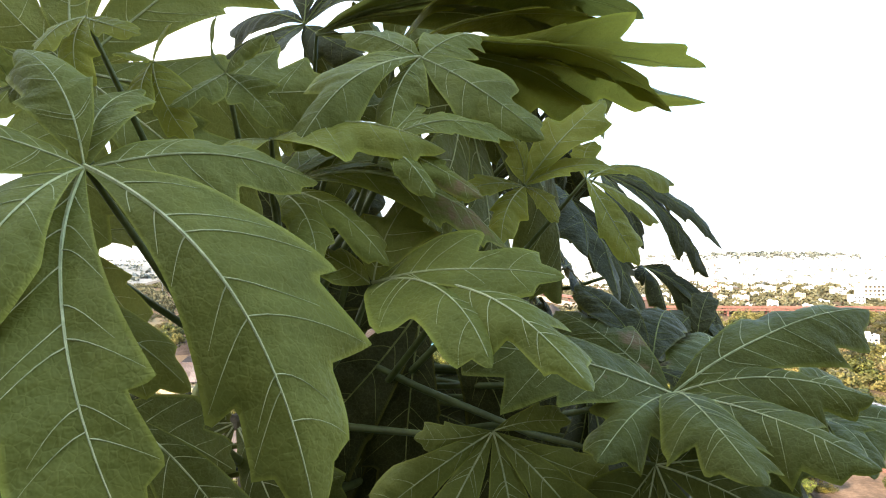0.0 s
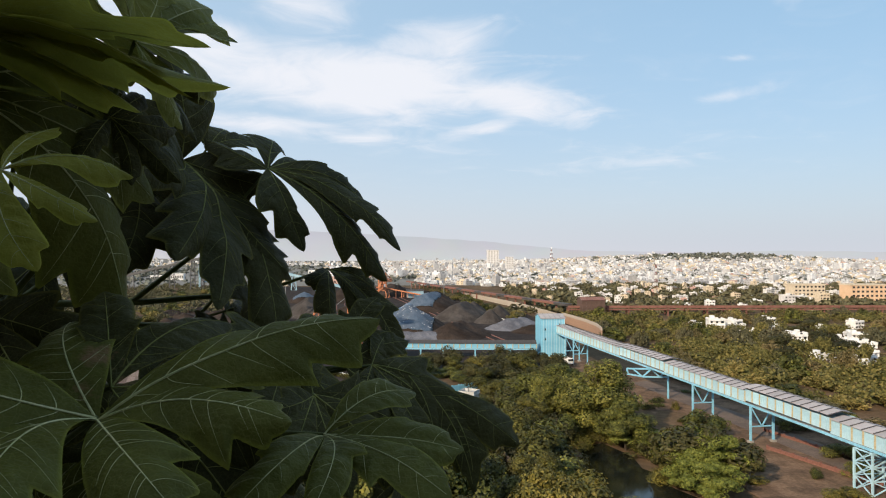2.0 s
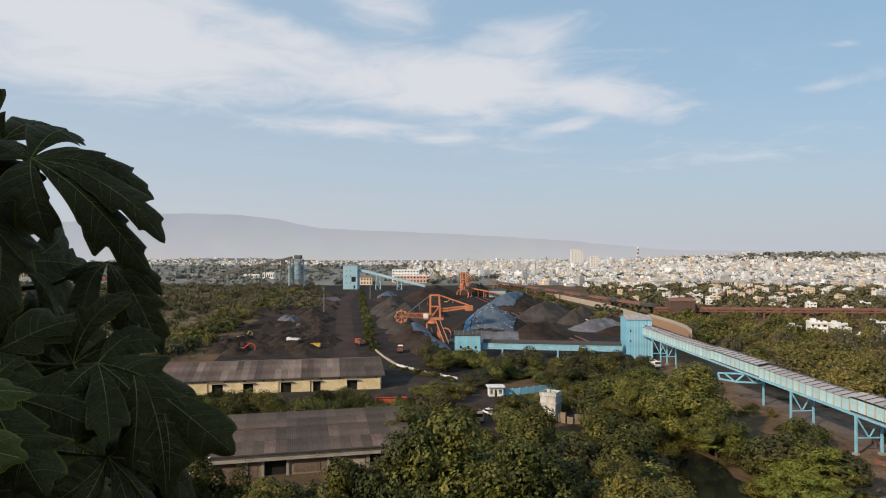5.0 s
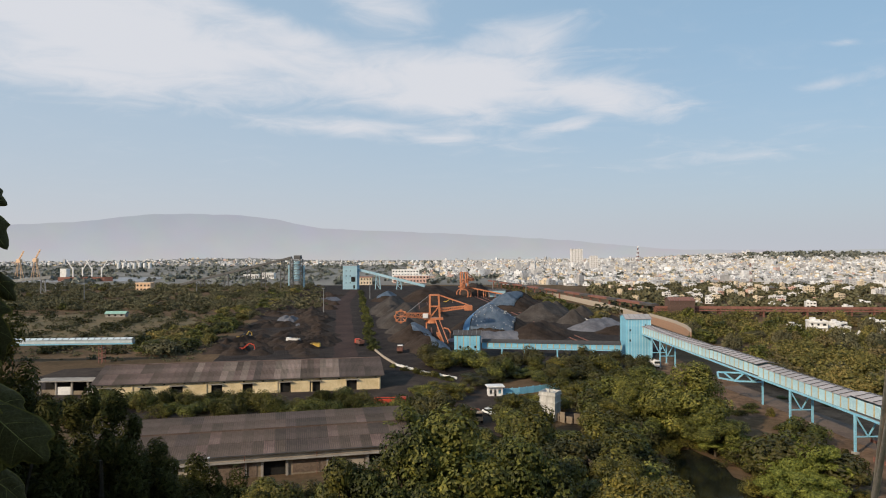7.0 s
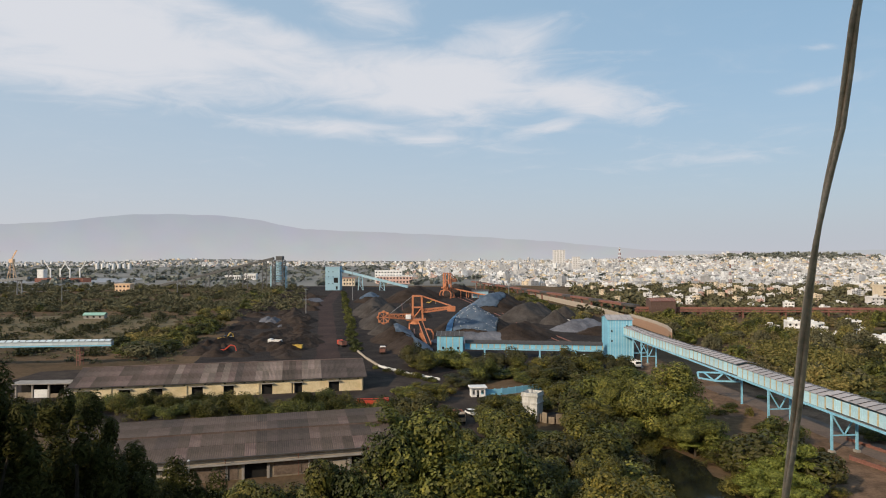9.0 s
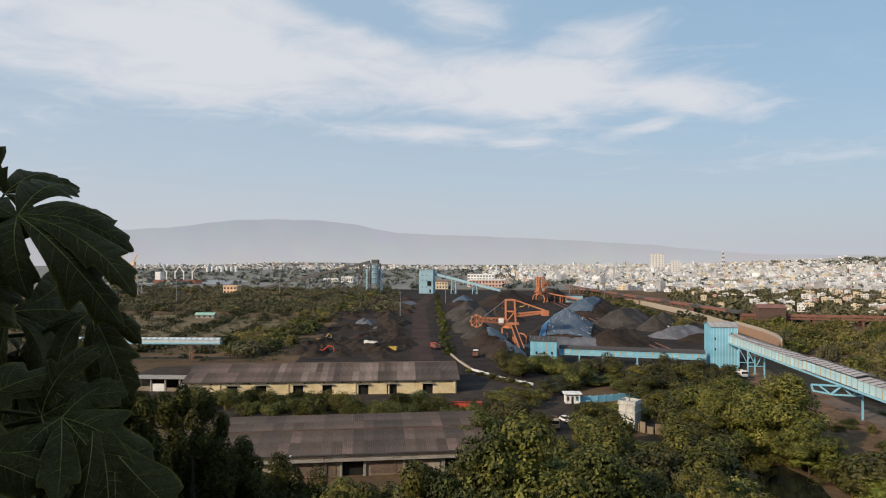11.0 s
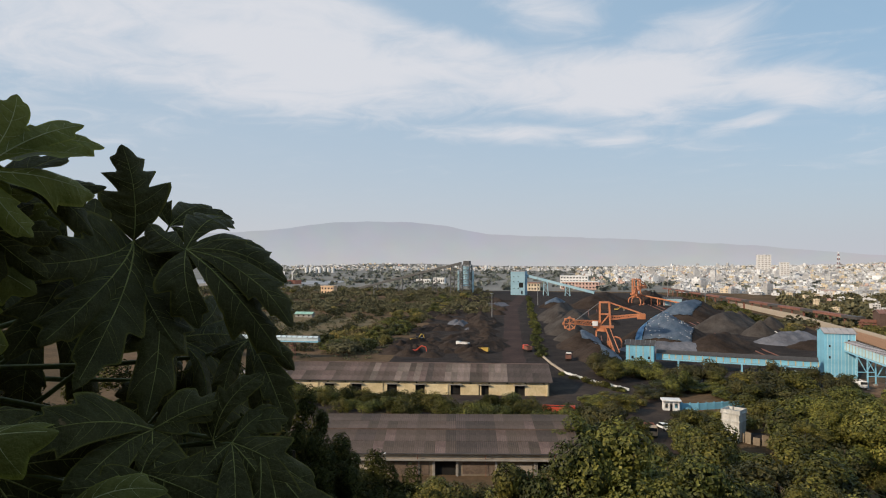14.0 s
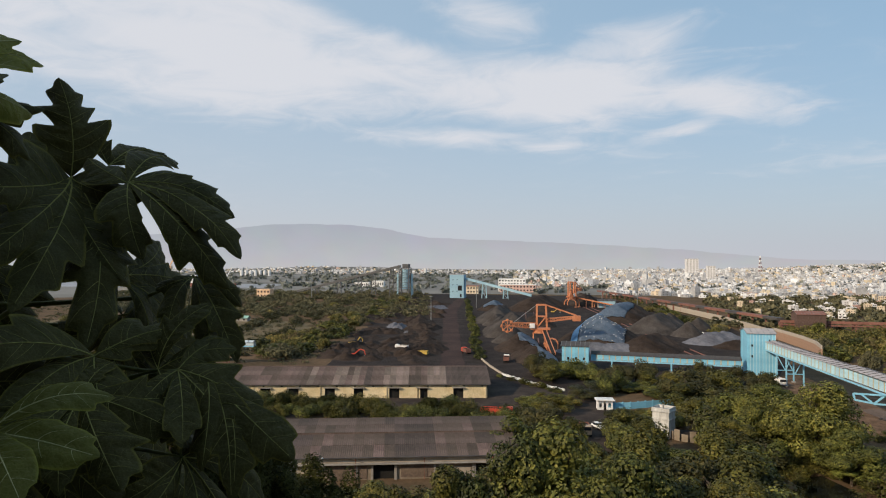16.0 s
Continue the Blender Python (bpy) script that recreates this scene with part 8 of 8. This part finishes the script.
leaf("in_shade", (0.150, 1.083, 41.516), (0.90, -0.03, 0.44), [(0.195, 1.188, 41.434), (0.155, 1.214, 41.503), (0.198, 1.107, 41.407), (0.130, 1.170, 41.537), (0.179, 1.033, 41.427), (0.121, 1.102, 41.536), (0.158, 1.019, 41.454)])
leaf("in_shade", (0.164, 1.051, 41.490), (0.90, -0.26, 0.34), [(0.241, 1.032, 41.271), (0.248, 1.165, 41.342), (0.181, 0.922, 41.335), (0.222, 1.196, 41.421), (0.132, 0.903, 41.436), (0.172, 1.155, 41.508), (0.121, 0.964, 41.498)])
leaf("in_shade", (0.150, 1.102, 41.341), (0.68, -0.45, 0.58), [(0.296, 1.118, 41.184), (0.275, 1.210, 41.266), (0.214, 1.004, 41.179), (0.221, 1.236, 41.335), (0.122, 0.970, 41.247), (0.130, 1.177, 41.382), (0.099, 1.015, 41.294)])
leaf("in_light", (0.039, 0.532, 41.457), (-0.02, -0.98, 0.19), [(0.055, 0.503, 41.314), (0.137, 0.509, 41.342), (-0.028, 0.512, 41.334), (0.138, 0.527, 41.419), (-0.064, 0.525, 41.383), (0.104, 0.539, 41.463), (-0.026, 0.540, 41.449)])
leaf("half_shade", (0.017, 0.659, 41.751), (0.79, -0.58, 0.18), [(0.131, 0.751, 41.543), (0.143, 0.808, 41.661), (0.038, 0.616, 41.508), (0.116, 0.809, 41.772), (-0.029, 0.553, 41.588), (0.021, 0.703, 41.831), (-0.052, 0.566, 41.717)])
leaf("in_shade", (0.187, 1.021, 41.581), (0.89, -0.10, 0.45), [(0.215, 1.173, 41.560), (0.167, 1.153, 41.639), (0.245, 1.122, 41.476), (0.147, 1.067, 41.645), (0.239, 1.016, 41.449), (0.153, 0.986, 41.600), (0.211, 0.972, 41.480)])


def papaya_trunk():
    bm = bmesh.new()
    base = ROOT
    pts = [(base.x, base.y, base.z - 0.15), (base.x, base.y, base.z + 0.3), (base.x + 0.02, base.y + 0.01, base.z + 0.9), (CROWN.x, CROWN.y, CROWN.z - 0.25), (CROWN.x, CROWN.y, CROWN.z + 0.02), (CROWN.x, CROWN.y, CROWN.z + 0.07)]
    tube(bm, pts, [0.075, 0.06, 0.05, 0.042, 0.030, 0.008], 14)
    o = part("trunk", bm, M["papaya_bark"], papaya, "brown ringed papaya trunk", True)
    o.matrix_basis = Matrix.Translation(-ROOT)
    rnd = random.Random(8)
    for i in range(26):
        a, z = rnd.uniform(0, 6.28), CROWN.z - 0.62 + 0.5 * i / 26
        bm = bmesh.new()
        bmesh.ops.create_cone(bm, cap_ends=True, segments=7, radius1=0.011, radius2=0.008, depth=0.012, matrix=Matrix.Translation((CROWN.x + 0.045 * math.sin(a), CROWN.y + 0.045 * math.cos(a), z)) @ Matrix.Rotation(-a, 4, "Z") @ Matrix.Rotation(radians(-90), 4, "X"))
        o = part("leaf_scar", bm, M["papaya_bark"], papaya)
        o.matrix_basis = Matrix.Translation(-ROOT)
    for i in range(9):
        a, z = rnd.uniform(2.0, 4.6), CROWN.z - rnd.uniform(0.02, 0.34)
        c = Vector((CROWN.x + 0.075 * math.sin(a), CROWN.y + 0.075 * math.cos(a), z))
        bm = bmesh.new()
        tube(bm, [c + Vector((0, 0, -0.016)), c + Vector((0, 0, -0.008)), c + Vector((0, 0, 0.006)), c + Vector((0, 0, 0.02))], [0.003, 0.012, 0.013, 0.003], 9)
        tube(bm, [(CROWN.x, CROWN.y, z + 0.01), c], [0.004, 0.003], 5)
        o = part("flower_bud", bm, M["bud"], papaya, "small yellow-green flower bud", True)
        o.matrix_basis = Matrix.Translation(-ROOT)


papaya_trunk()
tagged(papaya, "young papaya tree with large deeply lobed dark green leaves", "tree")


# ---- hanging cable ----
def cable():
    line = [(1.700, 0.934, 43.540), (1.580, 0.914, 41.940), (1.572, 0.914, 41.895), (1.565, 0.915, 41.837), (1.556, 0.915, 41.773), (1.541, 0.915, 41.709), (1.528, 0.915, 41.644), (1.519, 0.916, 41.580), (1.512, 0.916, 41.516), (1.506, 0.916, 41.458), (1.499, 0.917, 41.400), (1.490, 0.917, 41.335), (1.477, 0.917, 41.265), (1.427, 0.917, 40.100)]
    bm = bmesh.new()
    for k in (0, 1):
        pts = [(x + 0.0028 * math.cos(9 * z + 3.14 * k), y + 0.0028 * math.sin(9 * z + 3.14 * k), z) for x, y, z in line]
        tube(bm, pts, [0.0030] * len(pts), 8)
    ob = link_mesh("hanging_cable", bm, M["cable"], smooth=True)
    tagged(ob, "two-stranded dull brown cable hanging down", "cable")


M["cable"] = material("dull_brown_cable", [(0.70, 0.46, 0.27), (0.82, 0.58, 0.37)], 20, 120, 0.7, 0.3)
cable()
